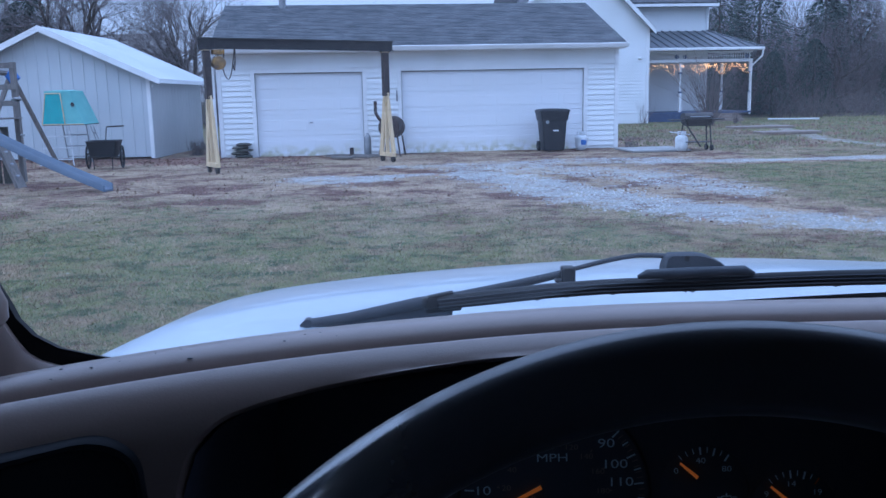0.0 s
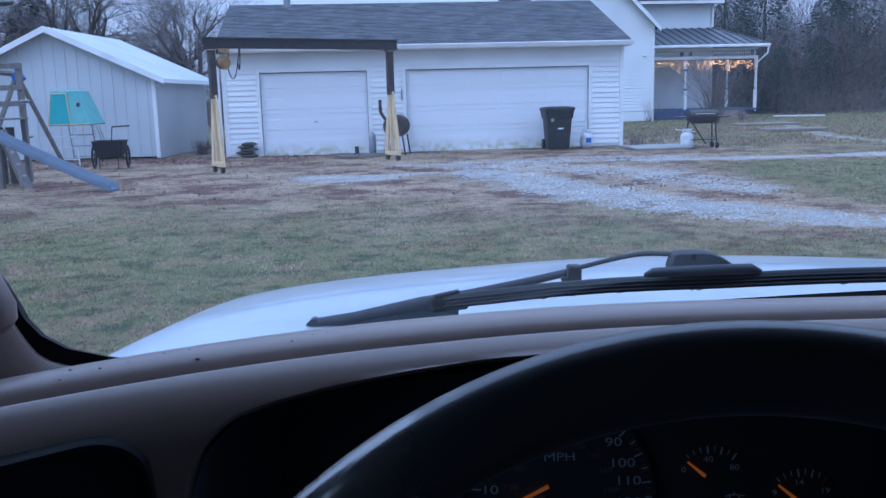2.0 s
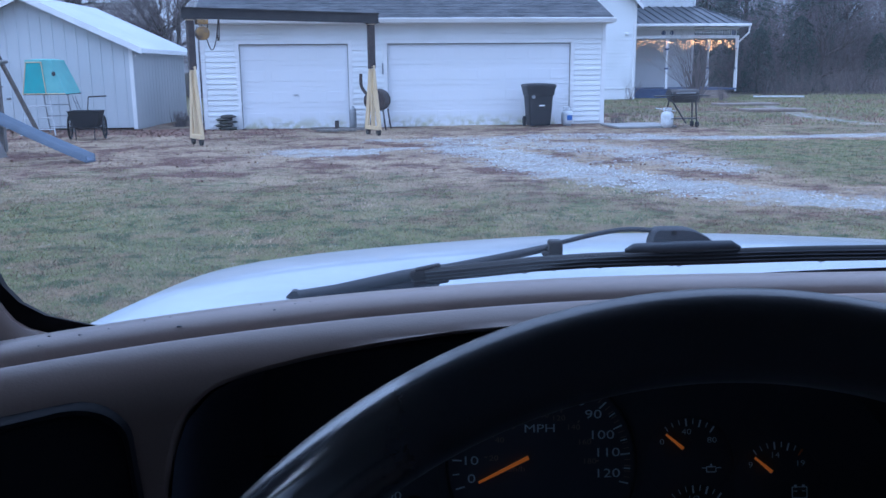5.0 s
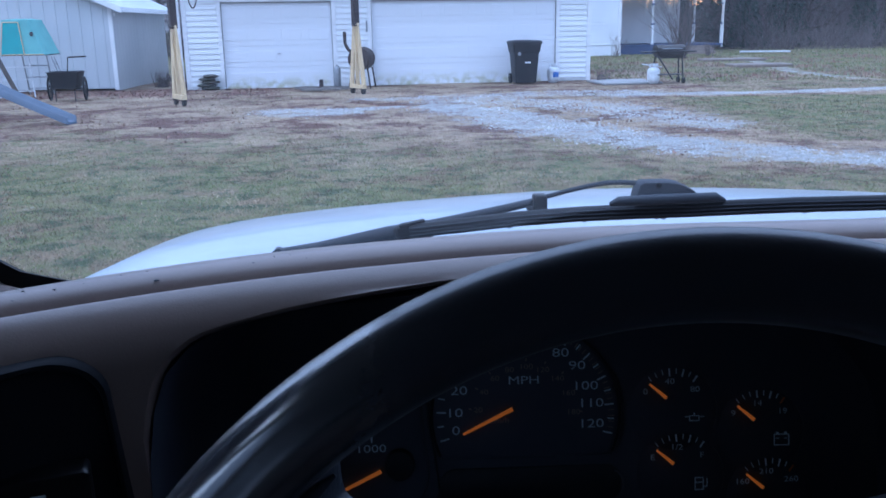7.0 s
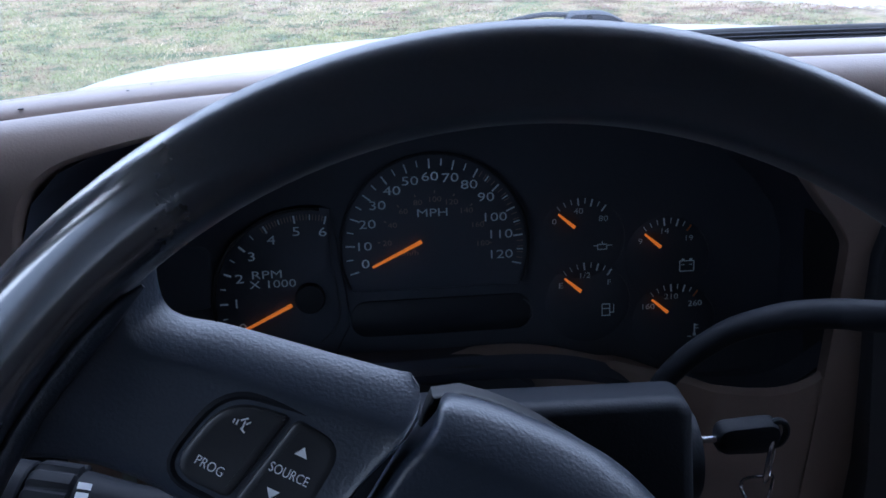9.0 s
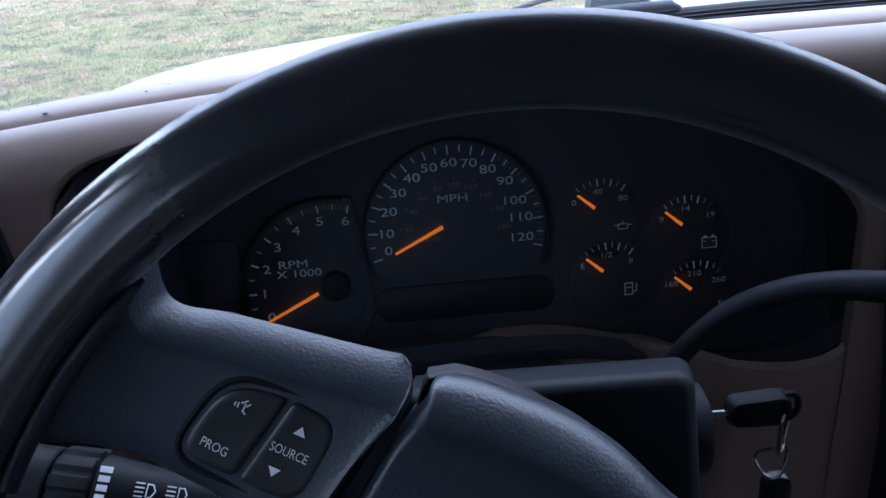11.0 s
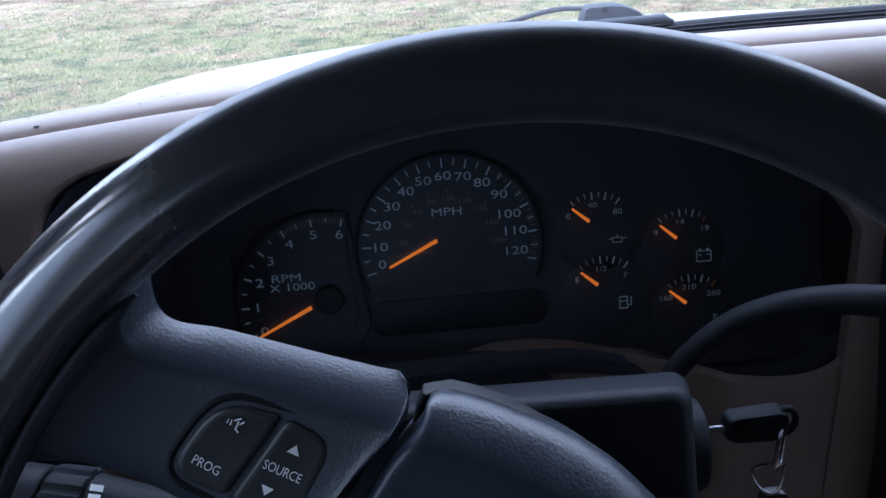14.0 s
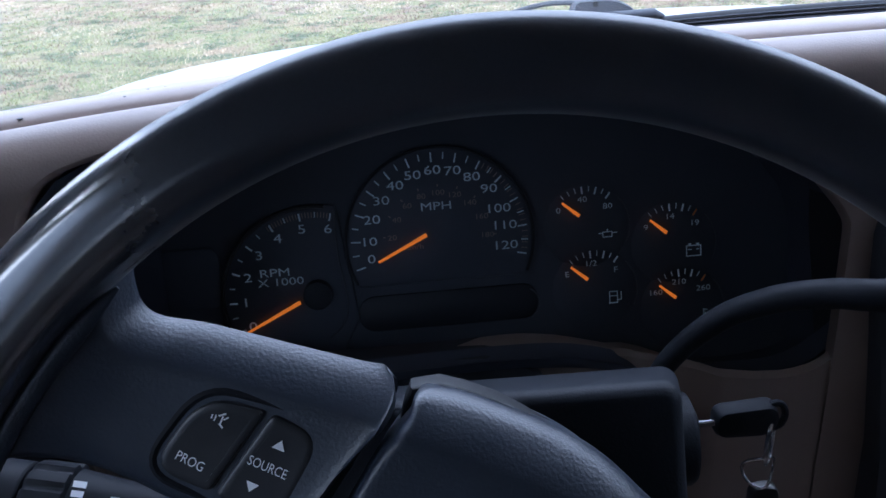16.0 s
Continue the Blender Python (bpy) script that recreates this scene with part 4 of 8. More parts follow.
def grill():
    g = thing("gas_grill", "black gas grill with closed lid on a trolley", "grill", Matrix.Translation((6.50, 21.75, 0)) @ Matrix.Rotation(radians(4), 4, 'Z') @ Matrix.Diagonal((1.25, 1.0, 0.98, 1)))
    bm = bmesh.new()
    rings = []
    for z, w, d in ((0.62, 0.40, 0.30), (0.70, 0.54, 0.42), (0.80, 0.56, 0.44)):
        rings.append([Vector((x, y, z)) for x, y in rounded(-w / 2, w / 2, -d / 2, d / 2, 0.05, 3)])
    loft(bm, rings, True, (True, True))
    part("firebox", bm, IRON_BLACK, g)
    bm = bmesh.new()
    rings = []
    for k in range(7):
        a = math.pi * k / 6
        rings.append([Vector((x, -0.21 * math.cos(a), 0.81 + 0.145 * math.sin(a) ** 0.8)) for x in (-0.28, -0.26, 0.26, 0.28)])
    loft(bm, rings, closed=False)
    for x in (-0.28, 0.28):
        bm.faces.new([bm.verts.new((x, -0.21 * math.cos(math.pi * k / 6), 0.81 + 0.145 * math.sin(math.pi * k / 6) ** 0.8)) for k in range(7)])
    lid = part("lid", bm, IRON_BLACK, g, "black domed lid")
    bm = bmesh.new()
    tube(bm, [(-0.2, -0.235, 0.86), (0.2, -0.235, 0.86)], 0.012, 8)
    part("lid_handle", bm, GREY_STEEL, lid)
    for s, w in ((-1, 0.26), (1, 0.24)):
        bm = bmesh.new()
        box(bm, (s * (0.28 + w / 2), 0, 0.785), (w, 0.38, 0.03), 0.008)
        part("side_shelf", bm, IRON_BLACK, g, "black side shelf")
    for a, b in (((-0.24, 0.12, 0.66), (-0.31, 0.16, 0.0)), ((0.24, 0.12, 0.66), (0.27, 0.16, 0.0)), ((-0.24, -0.12, 0.66), (0.05, -0.16, 0.10)), ((0.24, -0.12, 0.66), (0.27, -0.16, 0.02))):
        bm = bmesh.new()
        tube(bm, [a, b], 0.016, 8)
        part("leg", bm, IRON_BLACK, g)
    bm = bmesh.new()
    box(bm, (0.0, 0, 0.22), (0.56, 0.30, 0.02))
    part("bottom_shelf", bm, IRON_BLACK, g, smooth=False)
    for s in (-1, 1):
        bm = bmesh.new()
        tube(bm, [(0.27 - 0.02, s * 0.17, 0.075), (0.27 + 0.02, s * 0.17, 0.075)], 0.075, 16)
        part("wheel", bm, RUBBER, g)
    bm = bmesh.new()
    tube(bm, [(-0.2, -0.22, 0.42), (-0.62, -0.30, 0.50)], 0.012, 8)
    part("fork_handle", bm, WHITE_TUBE, g, "pale handle sticking out")


grill()


def smoker():
    g = thing("barrel_smoker", "rusty brown barrel smoker with a bent chimney", "smoker", Matrix.Translation((-1.09, 22.2, 0)) @ Matrix.Rotation(radians(80), 4, 'Z'))
    bm = bmesh.new()
    tube(bm, [(-0.36, 0, 0.72), (-0.35, 0, 0.72), (0.35, 0, 0.72), (0.36, 0, 0.72)], [0.235, 0.27, 0.27, 0.235], 28)
    part("drum", bm, BROWN_IRON, g)
    bm = bmesh.new()
    for x in (-0.25, 0.25):
        tube(bm, [(x + 0.03 * math.cos(k), 0.273 * math.cos(k / 24 * 2 * math.pi), 0.72 + 0.273 * math.sin(k / 24 * 2 * math.pi)) for k in range(25)], 0.008, 5)
    part("hoop", bm, BROWN_IRON, g)
    bm = bmesh.new()
    tube(bm, [(-0.2, 0.20, 0.86), (-0.2, 0.28, 0.95), (-0.2, 0.34, 1.05), (-0.2, 0.36, 1.12), (-0.2, 0.36, 1.38)], 0.04, 14)
    part("chimney", bm, BROWN_IRON, g, "bent stove-pipe chimney")
    for x in (-0.28, 0.28):
        for y in (-0.2, 0.2):
            bm = bmesh.new()
            tube(bm, [(x, y, 0.50), (x * 1.1, y * 1.35, 0.0)], 0.02, 8)
            part("leg", bm, BROWN_IRON, g)
    bm = bmesh.new()
    tube(bm, [(-0.37, -0.05, 0.86), (-0.42, -0.05, 0.86), (-0.42, 0.08, 0.86), (-0.37, 0.08, 0.86)], 0.01, 6)
    part("handle", bm, GREY_STEEL, g)


smoker()


def junk():
    g = thing("steel_cylinder", "grey steel cylinder standing by a garage wall", "cylinder", Matrix.Translation((-1.72, 22.35, 0)))
    bm = bmesh.new()
    pr = [(0.07, 0.0), (0.085, 0.02), (0.085, 0.46), (0.06, 0.53), (0.03, 0.55), (0.03, 0.58)]
    loft(bm, [[Vector((r * math.cos(2 * math.pi * k / 20), r * math.sin(2 * math.pi * k / 20), z)) for k in range(20)] for r, z in pr], True, (True, True))
    part("shell", bm, GREY_STEEL, g)
    g = thing("iron_bracket", "rusty iron post foot among leaves", "scrap iron", Matrix.Translation((-1.95, 22.0, 0)))
    bm = bmesh.new()
    box(bm, (0, 0, 0.03), (0.5, 0.3, 0.06), 0.01)
    box(bm, (-0.15, 0, 0.14), (0.10, 0.10, 0.2), 0.01)
    part("foot", bm, BROWN_IRON, g)
    rnd = random.Random(8)
    for k in range(9):
        x, y = rnd.uniform(-2.7, -0.9), rnd.uniform(21.4, 22.3)
        s = thing("scrap_timber", "short weathered scrap timber on the ground", "timber", Matrix.Translation((x, y, 0.035)) @ Matrix.Rotation(rnd.uniform(-0.6, 0.6), 4, 'Z'), group="scrap timbers by the garage")
        bm = bmesh.new()
        box(bm, (0, 0, 0), (rnd.uniform(0.3, 0.9), rnd.uniform(0.06, 0.14), 0.05), 0.005)
        part("plank", bm, OLD_WOOD, s, smooth=False)
    g = thing("stone_stack", "stack of dark mossy stones beside a garage door", "stones", Matrix.Translation((-4.95, 22.45, 0)))
    for k in range(5):
        bm = bmesh.new()
        bmesh.ops.create_icosphere(bm, subdivisions=2, radius=1.0)
        for v in bm.verts:
            v.co *= 1 + 0.18 * noise.noise(v.co * 1.7 + Vector((k * 5, 0, 0)))
        part("stone", bm, DARK_STONE, g, m=Matrix.Translation((0.05 * (-1) ** k, 0, 0.05 + 0.075 * k)) @ Matrix.Diagonal((0.25 - 0.01 * k, 0.2, 0.048, 1)))
    for x, y, w, d, z, lab in ((5.55, 22.4, 1.5, 1.5, 0.03, "pale concrete slab beside the garage"),):
        ob = thing("concrete_slab", lab, "slab", Matrix.Translation((x, y, 0)) @ Matrix.Rotation(FA, 4, 'Z'))
        bm = bmesh.new()
        box(bm, (0, 0, z / 2), (w, d, z + 0.02), 0.008)
        part("slab", bm, CONCRETE_SLAB, ob, smooth=False)
    for x, y, w in ((12.7, 34.2, 2.4), (11.9, 29.5, 2.0)):
        ob = thing("path_step", "flat grey stone step in the lawn path", "step", Matrix.Translation((x, y, 0)), group="stone steps in the lawn")
        bm = bmesh.new()
        box(bm, (0, 0, 0.03), (w, 0.9, 0.10), 0.02)
        part("slab", bm, BRICK_STEP, ob, smooth=False)
    ob = thing("white_pipe", "long white pipe lying on the lawn", "pipe", Matrix.Translation((17.2, 42.0, 0.06)) @ Matrix.Rotation(radians(-18), 4, 'Z'))
    bm = bmesh.new()
    tube(bm, [(-1.15, 0, 0), (1.15, 0, 0)], 0.04, 10)
    part("tube", bm, WHITE_TUBE, ob)
    ob = thing("wall_thermometer", "narrow grey meter box on white siding", "meter", M_GARAGE @ Matrix.Translation((-0.98, -0.03, 1.5)))
    bm = bmesh.new()
    box(bm, (0, 0, 0), (0.04, 0.03, 0.28), 0.008)
    part("case", bm, GREY_STEEL, ob)
    ob = thing("door_lock", "small steel lock handle on a garage door", "lock", M_GARAGE @ Matrix.Translation((-3.22, 0.045, 0.86)))
    bm = bmesh.new()
    box(bm, (0, 0, 0), (0.10, 0.03, 0.025), 0.006)
    part("lever", bm, GREY_STEEL, ob)
    ob = thing("downpipe", "white downpipe on the garage corner", "downpipe", M_GARAGE @ Matrix.Translation((U_L - 0.09, -0.05, 0.1)))
    bm = bmesh.new()
    tube(bm, [(0, -0.25, 2.5), (0, 0, 2.3), (0, 0, 0.1), (0, -0.12, 0)], 0.045, 8)
    part("pipe", bm, WHITE_TRIM, ob)


DARK_STONE = mat("dark_mossy_stone", (0.06, 0.055, 0.05), (0.04, 0.045, 0.035), 0.95, big=8, fine=50, bump=0.6, mixpow=0.5)
junk()


def playset():
    g = thing("climbing_tower", "weathered wooden play tower with swing beam and slide", "play tower", Matrix.Translation((-8.35, 16.2, 0)))
    for x in (-0.55, 0.42):
        for y in (-0.5, 0.6):
            bm = bmesh.new()
            box(bm, (x, y, 1.13), (0.10, 0.10, 2.26), 0.006)
            part("post", bm, OLD_WOOD, g, smooth=False)
    for k in range(9):
        bm = bmesh.new()
        box(bm, (-0.065, -0.5 + k * 0.137, 1.22), (1.12, 0.125, 0.03), 0.003)
        part("deck_board", bm, OLD_WOOD, g, smooth=False)
    for z in (1.5, 1.8, 2.2):
        for y in (-0.5, 0.6):
            bm = bmesh.new()
            box(bm, (-0.065, y - 0.06, z), (1.12, 0.03, 0.10), 0.003)
            part("rail", bm, OLD_WOOD, g, smooth=False)
    for k in range(5):
        bm = bmesh.new()
        box(bm, (-0.4 + k * 0.2, 0.05, 0.55), (0.16, 0.03, 1.05), 0.003)
        part("panel_board", bm, DARK_STONE, g, "dark tarred board", smooth=False)
    # swing beam with its leg
    bm = bmesh.new()
    a, b = Vector((-1.9, 1.0, 2.32)), Vector((-0.62, 2.7, 2.12))
    tube(bm, [a, b], 0.06, 6)
    part("swing_beam", bm, OLD_WOOD, g, "weathered swing beam", smooth=False)
    for d in (Vector((0.25, 1.4, -2.12)), Vector((-0.55, -0.9, -2.12))):
        bm = bmesh.new()
        tube(bm, [b, b + d], 0.052, 6)
        part("swing_leg", bm, OLD_WOOD, g, "weathered swing leg", smooth=False)
    bm = bmesh.new()
    box(bm, b + Vector((0.05, -0.05, -0.06)), (0.22, 0.14, 0.24), 0.02, rot=Matrix.Rotation(radians(-35), 3, 'Y'))
    part("bracket", bm, BLUE_PLASTIC, g, "bright blue beam bracket")
    # leaning climbing board
    bm = bmesh.new()
    box(bm, (0.62, -0.35, 0.50), (0.05, 0.34, 1.15), 0.004, rot=Matrix.Rotation(radians(-20), 3, 'Y'))
    part("climbing_board", bm, OLD_WOOD, g, smooth=False)
    for k in range(4):
        bm = bmesh.new()
        box(bm, (0.50 + 0.085 * k, -0.35, 0.85 - 0.22 * k), (0.05, 0.12, 0.05), 0.015)
        part("foothold", bm, GREY_STEEL, g, "grey foothold")
    # slide: a channel with raised edges
    bm = bmesh.new()
    p0, p1 = Vector((-0.25, -0.75, 1.40)), Vector((2.83, -1.54, 0.03))
    dirn = (p1 - p0)
    side = Vector((-dirn.y, dirn.x, 0)).normalized()
    prof = [(-0.20, 0.08), (-0.18, 0.10), (-0.16, 0.08), (-0.145, 0.02), (-0.13, 0.0), (0.13, 0.0), (0.145, 0.02), (0.16, 0.08), (0.18, 0.10), (0.20, 0.08), (0.20, -0.03), (-0.20, -0.03)]
    rings = []
    for t in [k / 14 for k in range(15)]:
        c = p0 + dirn * t
        c.z = 1.40 * (1 - t) + 0.03 * t - 0.06 * math.sin(math.pi * t)
        rings.append([c + side * a * 0.66 + Vector((0, 0, b)) for a, b in prof])
    loft(bm, rings, True, (True, True))
    part("slide", bm, SLIDE_BLUE, g, "faded blue plastic slide")


playset()


def clubhouse():
    g = thing("play_climber", "white tube climbing frame with a teal tarpaulin tent", "climbing frame", Matrix.Translation((-8.98, 21.7, 0)) @ Matrix.Diagonal((0.84, 1.0, 1.0, 1)))
    def pipe(a, b, r=0.018, name="pipe", mt=None):
        bm = bmesh.new()
        tube(bm, [a, b], r, 8)
        part(name, bm, mt or WHITE_TUBE, g)
    for s in (-1, 1):
        xa = -0.52 if s < 0 else 0.18
        pipe((xa, -0.45, 0.98), (xa + s * 0.13, -0.6, 0.0), name="leg")
        pipe((xa + 0.1, 0.4, 0.98), (xa + 0.1, 0.6, 0.0), name="leg", mt=GREY_STEEL)
        pipe((xa, -0.45, 0.98), (xa + 0.1, 0.4, 0.98), name="side_rail")
    for z in (0.15, 0.42, 0.70):
        f = 1 - z / 0.98
        pipe((-0.52 - 0.13 * f, -0.45 - 0.15 * f, z), (0.18 + 0.13 * f, -0.45 - 0.15 * f, z), 0.014, "rung")
        pipe((-0.42, 0.4 + 0.2 * f, z), (0.28, 0.4 + 0.2 * f, z), 0.014, "rung", GREY_STEEL)
    for k in range(2):
        pipe((0.55 + 0.22 * k, 0.1 - 0.3 * k, 0.92), (0.80 + 0.22 * k, 0.15 - 0.3 * k, 0.2), 0.014, "ladder_rail", GREY_STEEL)
    for z in (0.35, 0.55, 0.75):
        x = 0.80 - 0.25 * (z - 0.2) / 0.72
        pipe((x, 0.13, z), (x + 0.22, -0.17, z), 0.012, "ladder_rung", GREY_STEEL)
    bm = bmesh.new()
    box(bm, (0.05, 0, 0.975), (1.2, 0.95, 0.03))
    part("platform", bm, DARK_STONE, g, "dark platform board", smooth=False)
    # tent
    bm = bmesh.new()
    lo = rounded(-0.53, 0.66, -0.52, 0.50, 0.05, 2)
    hi = rounded(-0.48, 0.30, -0.42, 0.42, 0.08, 2)
    rings = []
    for t, dz in ((0.0, 0.0), (0.04, 0.0), (0.5, 0.0), (0.94, 0.0), (1.0, 0.015)):
        z = 0.98 + 0.78 * t + dz
        rings.append([Vector((a + (c - a) * t + 0.02 * noise.noise((a * 4, b * 4, t * 5)), b + (d - b) * t + 0.02 * noise.noise((b * 4, a * 4, t * 5)), z)) for (a, b), (c, d) in zip(lo, hi)])
    rings.append([Vector((-0.04 + (p.x + 0.04) * 0.5, p.y * 0.5, 1.80)) for p in rings[-1]])
    loft(bm, rings, True, (False, True))
    part("tent", bm, TEAL_TARP, g, "teal tarpaulin tent")
    bm = bmesh.new()
    q = [(-0.50, -0.535, 1.0), (0.12, -0.535, 1.0), (0.02, -0.445, 1.70), (-0.40, -0.445, 1.70)]
    a = [bm.verts.new(p) for p in q]
    b = [bm.verts.new(Vector(p) + Vector((0, 0.01, 0))) for p in q]
    bm.faces.new(a)
    bm.faces.new(b[::-1])
    for k in range(4):
        bm.faces.new((a[k], a[(k + 1) % 4], b[(k + 1) % 4], b[k]))
    part("door_flap", bm, TEAL_DARK, g, "darker teal door flap", smooth=False)
    for a, b in (((-0.52, -0.54, 0.99), (-0.41, -0.45, 1.72)), ((0.13, -0.545, 0.99), (0.02, -0.455, 1.72)), ((-0.41, -0.45, 1.72), (0.02, -0.455, 1.72)), ((-0.53, -0.545, 0.985), (0.66, -0.535, 0.985))):
        bm = bmesh.new()
        tube(bm, [a, b], 0.012, 6)
        part("tent_edge", bm, NEW_LUMBER, g, "pale worn edge of the tarpaulin")
    bm = bmesh.new()
    tube(bm, [(0.36, -0.488, 1.45), (0.36, -0.480, 1.45)], 0.055, 14)
    part("porthole", bm, BLACK_TRIM, g, "dark round porthole")


clubhouse()


def cart():
    g = thing("yard_cart", "black yard cart with spoked wheels beside a shed", "cart", Matrix.Translation((-7.5, 19.9, 0)) @ Matrix.Rotation(radians(8), 4, 'Z') @ Matrix.Diagonal((1.0, 1.0, 1.32, 1)))
    bm = bmesh.new()
    rings = []
    for z, w, d in ((0.20, 0.46, 0.4), (0.22, 0.52, 0.5), (0.46, 0.66, 0.7), (0.48, 0.70, 0.74), (0.48, 0.64, 0.68), (0.26, 0.48, 0.44)):
        rings.append([Vector((x, y, z)) for x, y in rounded(-w / 2, w / 2, -d / 2, d / 2, 0.05, 3)])
    loft(bm, rings, True, (True, True))
    part("tub", bm, BLACK_PLASTIC, g)
    for s in (-1, 1):
        bm = bmesh.new()
        ring = [(s * 0.37, 0.18 * math.cos(2 * math.pi * k / 28), 0.20 + 0.18 * math.sin(2 * math.pi * k / 28)) for k in range(29)]
        tube(bm, ring, 0.022, 8)
        w = part("wheel", bm, RUBBER, g, "black rubber wheel")
        bm = bmesh.new()
        for k in range(8):
            a = 2 * math.pi * k / 8
            tube(bm, [(s * 0.37, 0, 0.2), (s * 0.37, 0.17 * math.cos(a), 0.2 + 0.17 * math.sin(a))], 0.006, 5)
        part("wheel_spokes", bm, IRON_BLACK, w)
    bm = bmesh.new()
    tube(bm, [(-0.37, 0, 0.2), (0.37, 0, 0.2)], 0.012, 8)
    part("axle", bm, IRON_BLACK, g)
    for x in (-0.2, 0.2):
        bm = bmesh.new()
        tube(bm, [(x, -0.25, 0.24), (x, -0.27, 0.0)], 0.012, 6)
        part("stand", bm, IRON_BLACK, g)
    bm = bmesh.new()
    tube(bm, [(-0.05, 0.3, 0.35), (-0.05, 0.55, 0.68), (-0.05, 0.6, 0.70), (0.34, 0.6, 0.71)], 0.013, 8)
    part("handle", bm, IRON_BLACK, g, "thin steel handle")


cart()


def string_lights():
    g = thing("light_string", "warm white icicle lights along a porch beam", "string lights", M_HOUSE @ Matrix.Translation((0, 0.88, 2.82)))
    bm = bmesh.new()
    pts = [(0.05 + 5.35 * k / 60, 0, 0.03 * math.sin(k * 1.9)) for k in range(61)]
    tube(bm, pts, 0.006, 4)
    part("wire", bm, BLACK_TRIM, g, "thin light wire")
    me = None
    rnd = random.Random(5)
    for k in range(320):
        x = 0.08 + 5.3 * rnd.random()
        dens = 0.5 if (0.0 < x < 1.5) else (0.25 if 1.9 < x < 2.45 else 1.0)
        if rnd.random() > dens:
            x = 2.7 + 2.5 * rnd.random()
        z = -0.05 - 0.52 * rnd.random() * (0.65 + 0.35 * math.sin(x * 5))
        if me is None:
            b = bmesh.new()
            bmesh.ops.create_icosphere(b, subdivisions=1, radius=0.0120)
            ob = part("bulb", b, BULB, g)
            me = ob.data
        else:
            ob = part("bulb", me, BULB, g, smooth=False)
        ob.location = (x, rnd.uniform(-0.05, 0.04), z)


BULB = glow("warm_bulb", (1.0, 0.45, 0.14), 3.6)
string_lights()
# ---- the pickup truck, seen from its driver's seat ----
truck = thing("pickup_truck", "white pickup truck with tan dashboard and black steering wheel", "truck")
CX = 0.46                  # the truck's middle line


def windscreen_y(x, z):
    """The outer glass: its foot is bowed and it leans back."""
    base = 1.185 - 0.44 * abs((x - CX) / 0.8) ** 4
    return base - (z - 1.13) * 1.45


def crest(x):
    """Distance ahead of the dashboard's far roll; it follows the bowed windscreen."""
    x = min(x, 2 * CX - x)
    d = max(0.0, (0.2 - x) / 0.41)
    return 0.545 - 0.13 * d ** 2.3


def lift(x):
    """The pad rises a little towards the door."""
    return 0.0030 * max(0.0, min(1.0, -x / 0.21))


def curve_at(table, x):
    for (x0, y0), (x1, y1) in zip(table, table[1:]):
        if x <= x1:
            t = max(0.0, min(1.0, (x - x0) / (x1 - x0)))
            return y0 + (y1 - y0) * t
    return table[-1][1]


LIP = [(-0.40, 0.93), (-0.1335, 0.93), (-0.132, 1.228), (-0.126, 1.263), (-0.122, 1.281), (-0.114, 1.295), (-0.102, 1.304), (-0.085, 1.3075), (-0.06, 1.3105), (-0.02, 1.313), (0.016, 1.3145), (0.20, 1.3145), (0.235, 1.307), (0.26, 1.290), (0.28, 1.266), (0.30, 1.241), (0.314, 1.225), (0.322, 1.212), (0.325, 1.195), (0.327, 0.93), (1.4, 0.93)]
BACK = [(0.70, 1.08), (0.45, 1.155), (0.25, 1.222), (0.128, 1.280), (0.074, 1.2985), (0.045, 1.3072), (0.025, 1.3125), (0.005, 1.3166), (-0.005, 1.3176), (-0.011, 1.3174), (-0.0155, 1.3160), (-0.0190, 1.3132), (-0.0212, 1.3095), (-0.0228, 1.3050), (-0.0255, 1.3005), (-0.032, 1.2975), (-0.042, 1.2970), (-0.051, 1.2990), (-0.0565, 1.3050),
        (-0.060, 1.3135), (-0.064, 1.3195), (-0.0665, 1.3216), (-0.069, 1.3223)]
FRONT = [(-0.0715, 1.3217), (-0.074, 1.3208), (-0.077, 1.3192), (-0.080, 1.3170), (-0.0825, 1.3145), (-0.085, 1.3115), (-0.0868, 1.308), (-0.088, 1.304), (-0.0890, 1.299), (-0.0895, 1.294), (-0.0898, 1.285), (-0.0900, 1.27), (-0.089, 1.24), (-0.087, 1.20), (-0.08, 1.10), (-0.065, 0.93)]
PROFILE = BACK + FRONT


